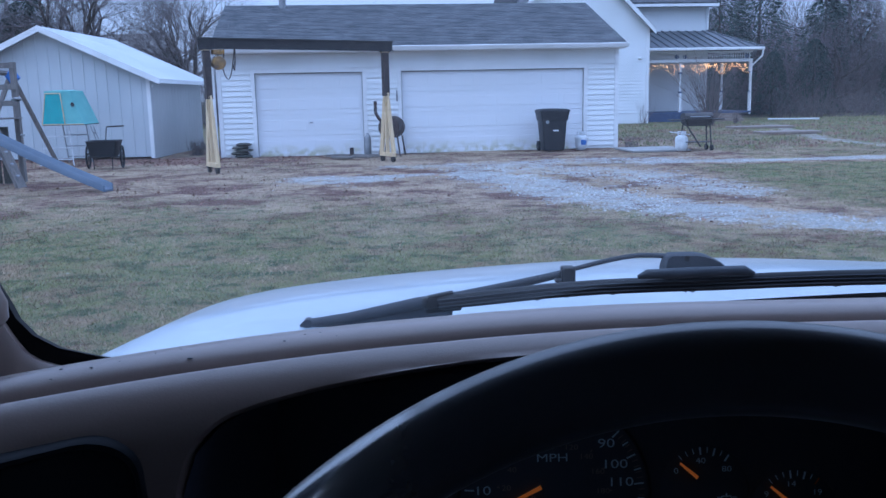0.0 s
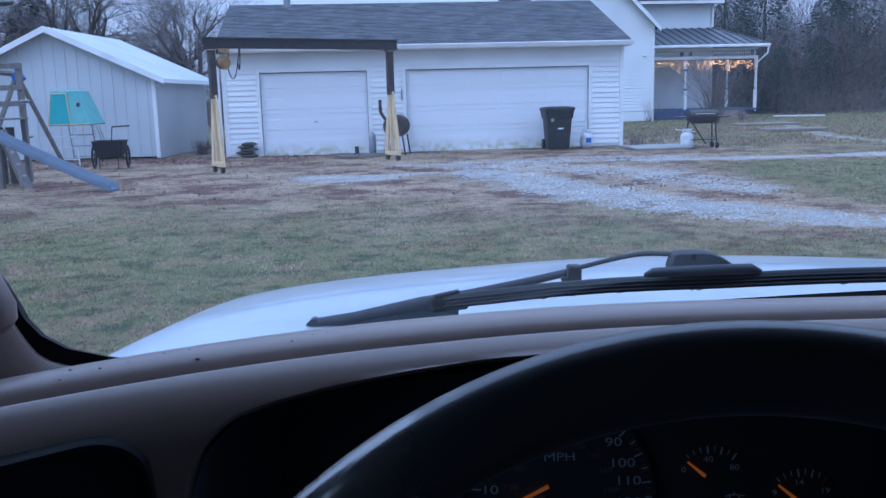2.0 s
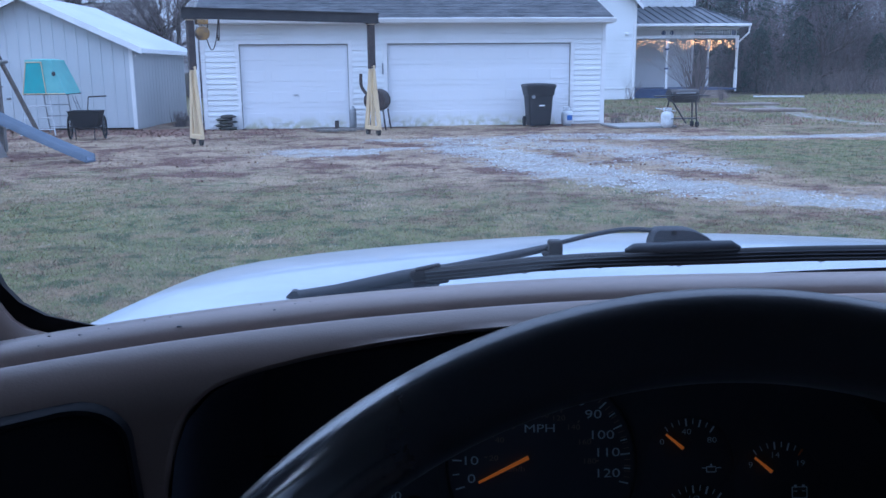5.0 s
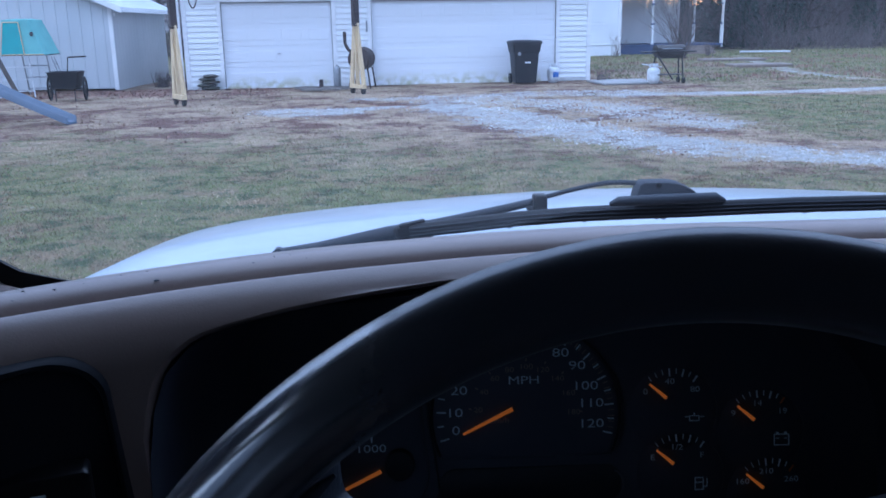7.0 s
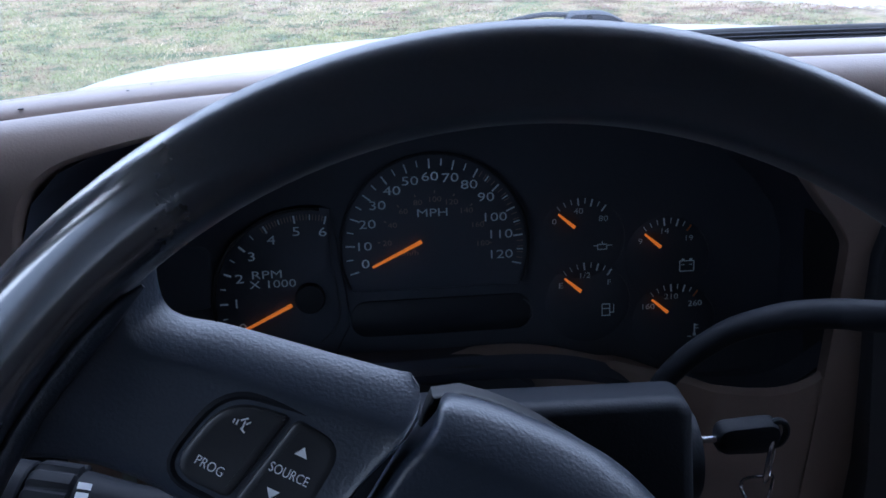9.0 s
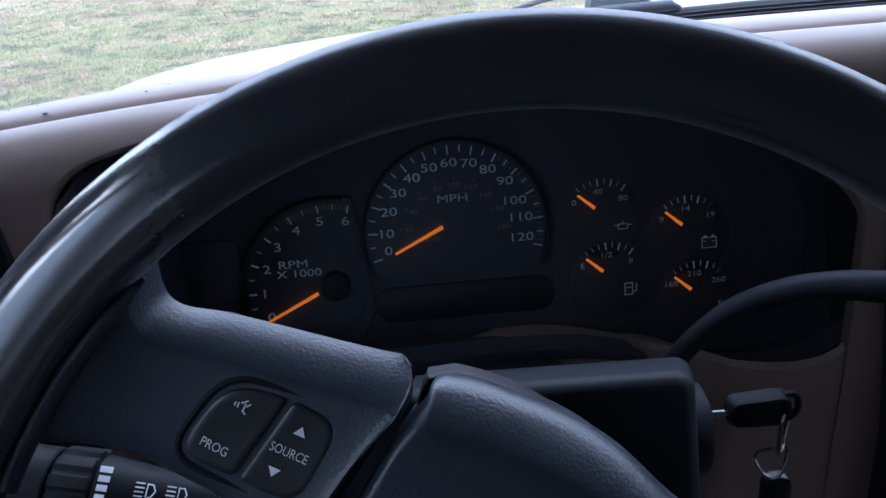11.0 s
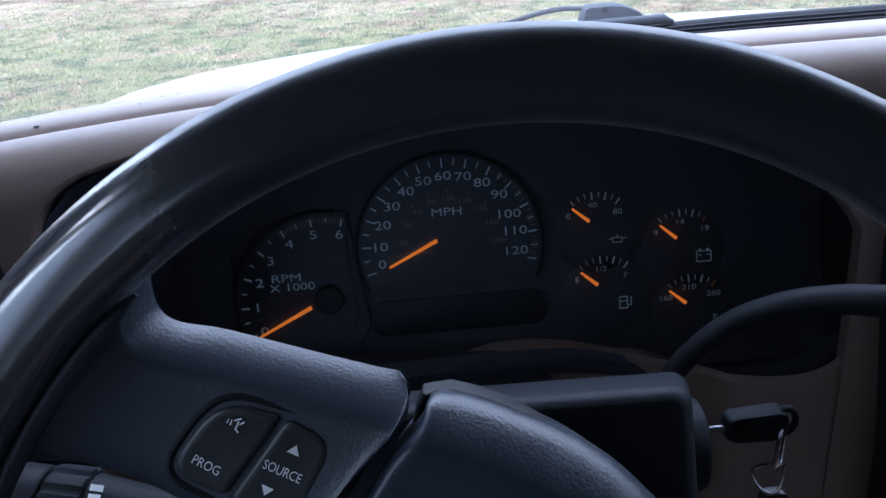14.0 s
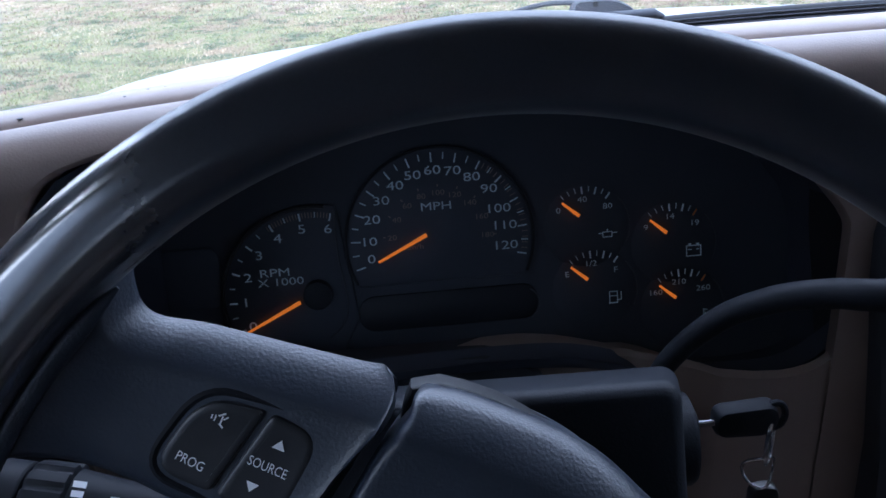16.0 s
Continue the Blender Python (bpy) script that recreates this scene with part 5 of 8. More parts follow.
def dashboard():
    bm = bmesh.new()
    xs = [-0.36 + 0.014 * k for k in range(16)] + [-0.140 + 0.0008 * k for k in range(76)] + [-0.075 + 0.015 * k for k in range(18)] + [0.19 + 0.004 * k for k in range(32)] + [0.318 + 0.0006 * k for k in range(30)] + [0.37 + 0.04 * k for k in range(23)]
    rings = []
    for x in xs:
        lip = sum(curve_at(LIP, x + 0.0016 * k) for k in range(-3, 4)) / 7
        yc = crest(x)
        up = lift(x)
        under = max(0.0, min(1.0, -x / 0.06)) * 0.2          # beside the door the face leans in below the roll
        ring = [Vector((x, min(yc + dy, windscreen_y(x, z) - 0.04), z + up)) for dy, z in BACK]
        cut = None
        prev = BACK[-1]
        for dy, z in FRONT:
            if z < lip and cut is None:
                t = (prev[1] - lip) / (prev[1] - z)
                cut = prev[0] + (dy - prev[0]) * t
            prev = (dy, z)
            zz = max(z, lip)
            ring.append(Vector((x, yc + (dy if cut is None else cut) + max(0.0, 1.299 - zz) * under, zz + up)))
        edge = (cut if cut is not None else FRONT[-1][0]) + max(0.0, 1.299 - lip) * under
        ring += [Vector((x, yc + edge + a, lip + up - b)) for a, b in ((0.0008, 0.0016), (0.003, 0.0030), (0.008, 0.0040), (0.05 if x < 0.2 else 0.010, 0.0045))]
        rings.append(ring)
    loft(bm, rings, closed=False)
    return part("dashboard_pad", bm, TAN, truck, "tan double-rolled dashboard pad with dust specks", angle=60)


dash = dashboard()

# specks of dirt on the pad
rnd = random.Random(3)
for k in range(17):
    x = rnd.uniform(-0.26, -0.03) if k > 5 else (-0.132, -0.086, -0.176, -0.19, -0.165, -0.21)[k]
    dy = rnd.uniform(-0.016, 0.004) if k > 1 else (-0.0165, -0.013)[k]
    z = curve_at([(-p[0], p[1]) for p in PROFILE if -0.047 < p[0] < 0.012], -dy)
    r = 0.0016 if k == 0 else (0.0009 if k < 4 else rnd.uniform(0.0003, 0.0007))
    bm = bmesh.new()
    bmesh.ops.create_icosphere(bm, subdivisions=1, radius=1.0)
    part("dirt_speck", bm, BLACK_TRIM, dash, "dark speck of dirt", m=Matrix.Translation((x, crest(x) + dy, z + lift(x) + 0.0002)) @ Matrix.Diagonal((r * 1.1, r * 0.8, r * 0.3, 1)))

# dark instrument hood: a funnel from the brow back to the dials
M_DIAL = Matrix.Translation((0.095, 0.595, 1.16)) @ Matrix.Rotation(radians(90 - 12), 4, 'X')     # x right, y up the dial face, z to the driver


# the arched lower edge of the instrument opening, with a lobe towards the middle of the cab
FOOT = [(-0.132, 1.112), (0.0, 1.113), (0.0365, 1.1150), (0.0761, 1.1189), (0.115, 1.1212), (0.1351, 1.1208), (0.160, 1.1165), (0.1947, 1.1060), (0.215, 1.1080), (0.2368, 1.1170), (0.2557, 1.1140), (0.275, 1.1100), (0.2935, 1.1086), (0.3030, 1.1096), (0.3119, 1.1120), (0.3200, 1.1165), (0.3256, 1.1225), (0.3300, 1.1320), (0.332, 1.1425), (0.36, 1.16)]


def bezel_foot(x):
    return 1.0835 + 0.035 / (1 + math.exp((x - 0.2) / 0.02))


HOOD_BLACK = mat("matt_navy_black_hood", (0.066, 0.074, 0.096), (0.074, 0.082, 0.106), 0.7, big=10, fine=900, bump=0.2, mixpow=0.2, spec=0.08)


def bezel():
    pts = []
    n = 46
    for k in range(n + 1):                      # foot
        x = -0.126 + (0.300 + 0.126) * k / n
        pts.append((x, bezel_foot(x)))
    for k in range(1, 9):                       # lower right corner
        a = radians(-90 + 90 * k / 8)
        pts.append((0.300 + 0.056 * math.cos(a), 1.1400 + 0.056 * math.sin(a)))
    pts += [(0.357, 1.155), (0.357, 1.175), (0.350, 1.199), (0.333, 1.222), (0.31, 1.242), (0.289, 1.264), (0.266, 1.287), (0.237, 1.303), (0.20, 1.306)]
    for k in range(1, 22):
        pts.append((0.20 - 0.27 * k / 21, 1.306))
    pts += [(-0.09, 1.303), (-0.105, 1.297), (-0.117, 1.285), (-0.123, 1.268), (-0.127, 1.24), (-0.128, 1.20), (-0.128, 1.16)]
    rings = []
    for f, y in ((0, 0.520), (0, 0.506), (0.0, 0.500), (0.06, 0.503), (0.35, 0.535), (1.0, 0.615)):
        ring = []
        for x, z in pts:
            xi = 0.10 + (x - 0.10) * 0.97
            zi = 1.040 if z < 1.15 else z - 0.02
            lift = max(0.0, min(1.0, (z - 1.10) / 0.10))
            yy = y + (crest(x) - 0.075 - 0.500) * lift * (1 - f)
            o = 0.003 if y == 0.506 else 0.0
            ring.append(Vector((x + (xi - x) * f, yy, z + (zi - z) * f ** 0.8 - (o if z < 1.15 else 0))))
        rings.append(ring)
    bm = bmesh.new()
    loft(bm, rings, True)
    return part("instrument_hood", bm, HOOD_BLACK, truck, "matt black instrument hood")


bezel()


PANEL_GREY = mat("dark_grey_panel_plastic", (0.075, 0.084, 0.104), (0.066, 0.074, 0.092), 0.6, big=10, fine=500, bump=0.1, mixpow=0.1)
PANEL_EDGE = mat("grey_panel_edge", (0.09, 0.095, 0.11), (0.08, 0.085, 0.10), 0.5, big=10, fine=300, bump=0.0, mixpow=0.1)


def instruments():
    bm = bmesh.new()
    slab(bm, rounded(-0.245, 0.275, -0.115, 0.12, 0.03, 6), -0.012, -0.004)
    c = part("instrument_panel", bm, PANEL_GREY, truck, "black instrument panel with grey dials and orange needles", m=M_DIAL)

    place = [M_DIAL]

    def disc(name, outline, mat_, z0=-0.004, z1=0.0, label="", bev=0.002):
        bm = bmesh.new()
        slab(bm, outline, z0, z1, bev)
        return part(name, bm, mat_, c, label, m=M_DIAL)

    def rim_line(name, pts, r, mat_, label=""):
        bm = bmesh.new()
        tube(bm, [(x, y, 0.0015) for x, y in pts], r, 6)
        return part(name, bm, mat_, c, label, m=M_DIAL)

    def arc(cx, cy, r, a0, a1, n=24, sx=1.0):
        return [(cx + sx * r * math.cos(radians(a0 + (a1 - a0) * k / n)), cy + r * math.sin(radians(a0 + (a1 - a0) * k / n))) for k in range(n + 1)]

    def tick(cx, cy, r0, r1, a, w, mat_, name="tick_mark", sx=1.0):
        t = radians(a)
        d = Vector((math.cos(t), math.sin(t), 0))
        q = Vector((-d.y, d.x, 0)) * w / 2
        bm = bmesh.new()
        p0, p1 = Vector((cx, cy, 0)) + d * r0, Vector((cx, cy, 0)) + d * r1
        loft(bm, [[p0 - q, p0 + q, p1 + q, p1 - q], [v + Vector((0, 0, 0.0004)) for v in (p0 - q, p0 + q, p1 + q, p1 - q)]], True, (True, True))
        part(name, bm, mat_, c, m=place[0] @ Matrix.Translation((0, 0, 0.0005)), smooth=False)

    def num(s, x, y, size, mat_=LIT_INK, name="numeral", wide=1.25):
        letters(name, s, size, mat_, c, place[0] @ Matrix.Translation((x, y, 0.0012)), wide)

    def needle(root, tip, w=0.0034, hub=0.0, cx=0.0, cy=0.0):
        bm = bmesh.new()
        a, b = Vector((*root, 0.002)), Vector((*tip, 0.002))
        d = (b - a).normalized()
        q = Vector((-d.y, d.x, 0))
        pr = [a - q * w / 2, a + q * w / 2, b + q * w * 0.3, b - q * w * 0.3]
        loft(bm, [pr, [p + Vector((0, 0, 0.0015)) for p in pr]], True, (True, True))
        part("needle", bm, NEEDLE, c, "orange needle", m=M_DIAL, smooth=False)
        if hub:
            bm = bmesh.new()
            slab(bm, [(cx + hub * math.cos(2 * math.pi * k / 20), cy + hub * math.sin(2 * math.pi * k / 20)) for k in range(20)], 0.001, 0.010, 0.002)
            part("needle_hub", bm, BLACK_TRIM, c, m=M_DIAL)

    # speedometer
    SX, SY, SR = -0.0118, 0.0040, 0.0660
    disc("speedometer_face", arc(SX, SY, SR + 0.004, -27, 207, 48), DIAL, label="dark grey speedometer face")
    rim_line("dial_rim", arc(SX, SY, SR + 0.004, -24, 204, 48), 0.0012, BLACK_TRIM)
    SCALE = [(-5, 204.0), (0, 195.4), (10, 176.5), (20, 158.2), (30, 141.0), (40, 124.4), (50, 108.3), (60, 92.0), (70, 75.8), (80, 59.6), (90, 42.6), (100, 24.6), (110, 5.7), (120, -13.7)]
    for k in range(61):
        a = curve_at(SCALE, k * 2)
        if k % 5 == 0:
            tick(SX, SY, SR - 0.0070, SR, a, 0.0011, LIT_INK)
        elif k > 40:
            tick(SX, SY, SR - 0.0045, SR, a, 0.0005, LIT_DIM)
    for k in range(12):
        tick(SX, SY, SR - 0.0050, SR, curve_at(SCALE, k * 10 + 5), 0.0009, LIT_INK)
    for k in range(13):
        a = radians(curve_at(SCALE, k * 10) + (-4.5 if k == 0 else 4.5 if k == 12 else 3.0 if k == 11 else 0.0))
        r = 0.0528 if k < 10 else 0.0492
        num(str(k * 10), SX + r * math.cos(a), SY + r * math.sin(a), 0.0092, wide=1.42)
    num("MPH", SX - 0.001, SY + 0.0260, 0.0085, wide=1.4)
    for k in range(1, 10):
        a = radians(curve_at(SCALE, k * 20 / 1.609))
        num(str(k * 20), SX + 0.0355 * math.cos(a), SY + 0.0360 * math.sin(a), 0.0056, LIT_DIM)
        tick(SX, SY, 0.0405, 0.0425, math.degrees(a), 0.0008, LIT_DIM)
    num("km/h", SX - 0.0195, SY - 0.0033, 0.0058, LIT_DIM)
    needle((-0.0215, 0.0094), (-0.0585, -0.0083), 0.0028)
    # rev counter
    place[0] = M_DIAL
    TX, TY, TR = -0.1068, -0.0315, 0.0650
    disc("rev_counter_face", arc(TX, TY, TR + 0.006, 74, 236, 30) + [(TX - 0.01, TY - 0.052), (TX + 0.016, TY - 0.045), (TX + 0.030, TY - 0.020), (TX + 0.026, TY + 0.02)], DIAL, label="dark grey rev counter face")
    B0, B1 = 200.0, 75.6
    rim_line('dial_rim', arc(TX, TY, TR + 0.0045, 80, 214, 30), 0.0016, GLOSS_BLACK)
    for k in range(61):
        a = B0 + (B1 - B0) * k / 60
        if k % 10 == 0:
            tick(TX, TY, TR - 0.0058, TR, a, 0.0013, LIT_INK)
        elif k % 5 == 0:
            tick(TX, TY, TR - 0.0040, TR, a, 0.0008, LIT_INK)
        elif k > 38:
            tick(TX, TY, TR - 0.0040, TR, a, 0.0006, LIT_DIM)
    for k in range(7):
        a = radians(B0 + (B1 - B0) * k / 6)
        num(str(k), TX + (TR - 0.0120) * math.cos(a), TY + (TR - 0.0120) * math.sin(a), 0.0095, wide=1.4)
    num("RPM", -0.1361, -0.0099, 0.0085, wide=1.45)
    num("X 1000", -0.1322, -0.0172, 0.0082, wide=1.4)
    needle((-0.1195, -0.0335), (-0.1605, -0.0533), 0.0028, hub=0.0110, cx=-0.1057, cy=-0.0283)
    # four small gauges
    for x, y, nums, nm in ((0.0985, 0.004, ("0", "40", "80"), "oil_gauge"), (0.1643, -0.0145, ("9", "14", "19"), "volt_gauge"), (0.1030, -0.0455, ("E", "1/2", "F"), "fuel_gauge"), (0.1705, -0.066, ("160", "210", "260"), "heat_gauge")):
        disc(nm + "_face", arc(x + 0.001, y, 0.0330, 0, 360, 36)[:-1], PANEL_GREY, -0.005, -0.0034, label="small dark gauge face")
        rim_line("gauge_rim", arc(x + 0.001, y, 0.0315, -25, 42, 14), 0.0005, PANEL_EDGE)
        for k in range(9):
            a = 136 - 82 * k / 8
            big = k % 4 == 0 or k == 6
            if k == 0:
                continue
            tick(x, y, 0.0258 if big else 0.0275, 0.0315, a, 0.0012 if big else 0.0006, DIM_ORANGE if (k == 8 and nm in ("volt_gauge", "heat_gauge")) else LIT_INK)
        for s, dx, dy in zip(nums, (-0.0207, -0.0024, 0.0165), (0.0145, 0.0216, 0.0152)):
            num(s, x + dx, y + dy, 0.0060)
        needle((x - 0.0055, y + 0.0098), (x - 0.0178, y + 0.0203), 0.0028)
        # warning symbol
        bm = bmesh.new()
        ix, iy = x + 0.0157, y - 0.0063
        if nm == "volt_gauge":
            for q in ((0, 0.004, 0.011, 0.0006), (0, -0.004, 0.011, 0.0006), (-0.0055, 0, 0.0006, 0.008), (0.0055, 0, 0.0006, 0.008), (-0.003, 0.005, 0.002, 0.0014), (0.003, 0.005, 0.002, 0.0014), (0.003, 0.001, 0.0025, 0.0005), (-0.003, 0.001, 0.0025, 0.0005)):
                box(bm, (ix + q[0], iy + q[1], 0.001), (q[2], q[3], 0.0006))
        elif nm == "fuel_gauge":
            for q in ((-0.0015, 0.0045, 0.006, 0.0006), (-0.0015, -0.0045, 0.007, 0.0007), (-0.0045, 0, 0.0006, 0.009), (0.0015, 0, 0.0006, 0.009), (-0.0015, 0.001, 0.006, 0.0006), (0.0045, 0.001, 0.0006, 0.006), (0.003, -0.0022, 0.003, 0.0006)):
                box(bm, (ix + q[0], iy + q[1], 0.001), (q[2], q[3], 0.0006))
        elif nm == "oil_gauge":
            for q in ((0, 0.0018, 0.007, 0.0006), (0, -0.002, 0.007, 0.0006), (-0.0035, 0, 0.0006, 0.004), (0.0035, -0.0005, 0.0006, 0.003), (0.0055, 0.001, 0.004, 0.0006), (-0.005, 0.001, 0.0035, 0.0006), (0, 0.003, 0.0008, 0.002)):
                box(bm, (ix + q[0], iy + q[1], 0.001), (q[2], q[3], 0.0006))
        else:
            for q in ((0.001, 0.001, 0.0008, 0.008), (0.0025, 0.004, 0.003, 0.0006), (0.0025, 0.0015, 0.003, 0.0006), (0.001, -0.0035, 0.002, 0.002), (-0.003, -0.005, 0.003, 0.0006), (0.004, -0.005, 0.003, 0.0006)):
                box(bm, (ix + q[0], iy + q[1], 0.001), (q[2], q[3], 0.0006))
        part("warning_symbol", bm, LIT_INK, c, m=M_DIAL, smooth=False)
    # message window and side panel
    disc("message_window", rounded(-0.077, 0.060, -0.064, -0.0355, 0.012, 6), WINDOW_BLACK, -0.004, -0.0025, "black message window")
    rim_line("window_rim", arc(0.0475, -0.050, 0.0125, -60, 60, 8), 0.0006, PANEL_EDGE)
    disc("side_panel", rounded(-0.234, -0.176, -0.034, 0.013, 0.008, 5), DIAL, label="blank dark side panel")
    disc("side_panel", rounded(-0.225, -0.176, -0.080, -0.043, 0.014, 5), DIAL, label="blank dark side panel")
    rim_line("dial_divider", [(-0.088, 0.034), (-0.0885, 0.015), (-0.088, -0.005), (-0.0855, -0.022), (-0.084, -0.037), (-0.0855, -0.047), (-0.0905, -0.0565), (-0.100, -0.064)], 0.0006, PANEL_EDGE)
    return c


DIM_ORANGE = mat("orange_dial_print", (0.75, 0.22, 0.05), (0.7, 0.2, 0.05), 0.6, big=20, fine=300, bump=0.0, mixpow=0.05)
WINDOW_BLACK = mat("smoked_window_plastic", (0.022, 0.025, 0.032), (0.020, 0.023, 0.030), 0.5, big=10, fine=300, bump=0.0, mixpow=0.05)
GLOSS_BLACK = mat("glossy_black_plastic", (0.006, 0.006, 0.007), (0.006, 0.006, 0.007), 0.28, big=10, fine=300, bump=0.0, mixpow=0.05)
instruments()

# lower dashboard, switch panel and centre stack
bm = bmesh.new()
rings = []
for x in [-0.132 + 0.012 * k for k in range(33)] + [0.256 + 0.004 * k for k in range(20)]:
    top = curve_at(FOOT, x)
    s = max(0.0, min(1.0, (x - 0.195) / 0.06))
    s = s * s * (3 - 2 * s)
    flush = [crest(x) - 0.0785 + (1.10 - z) * 0.088 for z in (top, top, top - 0.05, 0.96)]     # swells out to meet the pad
    f1, f2, f3, f4 = [a + (b + c - a) * s for a, b, c in zip((0.521, 0.516, 0.508, 0.49), flush, (0.006, 0.001, 0.0, 0.0))]
    rings.append([Vector((x, 0.530 + (f1 + 0.012 - 0.530) * s, top - 0.004 - 0.018 * s)), Vector((x, f1, top - 0.003)), Vector((x, f2, top - 0.006)), Vector((x, f3, top - 0.05)), Vector((x, f4, 0.96)), Vector((x, 0.46, 0.85)), Vector((x, 0.50, 0.78)), Vector((x, 0.75, 0.70))])
loft(bm, rings, closed=False)
part("lower_dashboard", bm, TAN, truck, "tan lower dashboard panel")
bm = bmesh.new()
slab(bm, rounded(-0.10, 0.150, 0.90, 1.1165, [0.02, 0.02, 0.045, 0.045], 6), 0.0, 0.030, 0.004)
part("column_opening", bm, BLACK_TRIM, truck, "black rubber boot round the steering column", m=Matrix.Translation((0, 0.530, 0)) @ Matrix.Rotation(radians(90), 4, 'X'))
bm = bmesh.new()
rings = []
for x in (-0.36, -0.30, -0.24, -0.18, -0.129):
    rings.append([Vector((x, crest(x) - 0.065, 0.94)), Vector((x, crest(x) - 0.04, 0.80)), Vector((x, crest(x) + 0.2, 0.72))])
loft(bm, rings, closed=False)
part("knee_panel", bm, TAN, truck)
bm = bmesh.new()
slab(bm, [(0.385, 0.62), (0.66, 0.62), (0.66, 1.255), (0.350, 1.255), (0.338, 1.230), (0.3345, 1.206), (0.3375, 1.175), (0.3445, 1.134), (0.3580, 1.045)], 0.0, 0.09, 0.006)
part("centre_console", bm, BLACK_TRIM, truck, "black centre console trim", m=Matrix.Translation((0, 0.541, 0)) @ Matrix.Rotation(radians(90), 4, 'X'))


SWITCH_BLACK = mat("satin_black_panel", (0.014, 0.0155, 0.019), (0.017, 0.018, 0.022), 0.5, big=12, fine=700, bump=0.12, mixpow=0.2, spec=0.08)


def switch_panel():
    bm = bmesh.new()
    o = rounded(-0.30, -0.1355, 1.10, 1.3085, [0.02, 0.02, 0.022, 0.02], 7)
    rings = []
    cx, cz = -0.218, 1.20
    face = lambda x: crest(x) - 0.0925
    for f, dy in ((1.0, 0.016), (1.0, 0.000), (0.99, -0.0025), (0.97, -0.0028), (0.96, -0.001)):
        rings.append([Vector((cx + (x - cx) * f, face(x) + dy + (1.3085 - z) * 0.2, cz + (z - cz) * f)) for x, z in o])
    loft(bm, rings, True, (False, True))
    p = part("switch_panel", bm, SWITCH_BLACK, truck, "black rounded switch panel in the dashboard")
    for k in range(2):
        bm = bmesh.new()
        slab(bm, rounded(-0.020, 0.020, -0.016, 0.016, 0.003, 3), 0.0, 0.010, 0.002)
        z0 = 1.243 - 0.045 * k
        mm = Matrix.Translation((-0.165, face(-0.165) - 0.002 + (1.3085 - z0) * 0.2, z0)) @ Matrix.Rotation(radians(18), 4, 'Z') @ Matrix.Rotation(radians(101), 4, 'X')
        b = part("switch_button", bm, GLOSS_BLACK, p, "black push switch", m=mm)
        bm = bmesh.new()
        for q in ((0, 0.004, 0.006, 0.003), (-0.003, 0, 0.0012, 0.003), (0.003, 0, 0.0012, 0.003), (-0.003, -0.004, 0.003, 0.0012), (0.003, -0.004, 0.003, 0.0012)):
            box(bm, (q[0] - 0.002, q[1] + 0.002, 0.0105), (q[2], q[3], 0.0006))
        part("switch_symbol", bm, DIAL_INK, p, "pale car symbol", m=mm, smooth=False)


switch_panel()

# ---- steering wheel ----
W_N = Vector((-0.031, -0.9335, 0.3572)).normalized()
W_X = Vector((0.99945, -0.03325, 0)).normalized()
W_Y = W_N.cross(W_X).normalized()
M_WHEEL = Matrix.Translation((0.0825, 0.1697, 1.2060)) @ Matrix((W_X, W_Y, W_N)).transposed().to_4x4()
M_TURN = M_WHEEL @ Matrix.Rotation(radians(-28), 4, 'Z')       # turned to the right


def spline(pts, n):
    """A smooth line through points, n steps from each to the next."""
    out = []
    for i in range(len(pts) - 1):
        p0, p1, p2, p3 = [Vector(pts[max(0, min(len(pts) - 1, i + d))]) for d in (-1, 0, 1, 2)]
        for k in range(n):
            t = k / n
            q = 0.5 * (2 * p1 + (p2 - p0) * t + (2 * p0 - 5 * p1 + 4 * p2 - p3) * t ** 2 + (3 * p1 - p0 - 3 * p2 + p3) * t ** 3)
            out.append(tuple(q))
    return out + [tuple(pts[-1])]


def inset_outline(o, d):
    """The closed outline o moved inwards by d."""
    area = sum(a[0] * b[1] - b[0] * a[1] for a, b in zip(o, o[1:] + o[:1]))
    sg = 1 if area > 0 else -1
    out = []
    for i, (x, y) in enumerate(o):
        a, b = Vector(o[i - 1]), Vector(o[(i + 1) % len(o)])
        t = (b - a).normalized()
        out.append((x - sg * t.y * d, y + sg * t.x * d))
    return out


def soft_outline(corners, n=6):
    """A closed outline with corners (x, y, rounding)."""
    out = []
    for i, (x, y, r) in enumerate(corners):
        c, a, b = Vector((x, y)), Vector(corners[i - 1][:2]), Vector(corners[(i + 1) % len(corners)][:2])
        p0 = c + (a - c).normalized() * min(r, (a - c).length * 0.5)
        p1 = c + (b - c).normalized() * min(r, (b - c).length * 0.5)
        for k in range(n + 1):
            t = k / n
            out.append(tuple(p0 * (1 - t) ** 2 + c * 2 * t * (1 - t) + p1 * t ** 2))
    return out


BROW = ((0.07, 0.0001), (0.15, 0.0006), (0.25, 0.0014), (0.42, 0.0030), (0.60, 0.0052), (0.78, 0.0080), (0.92, 0.0110), (1.0, 0.0135))     # the sloped upper edge of pad and spokes


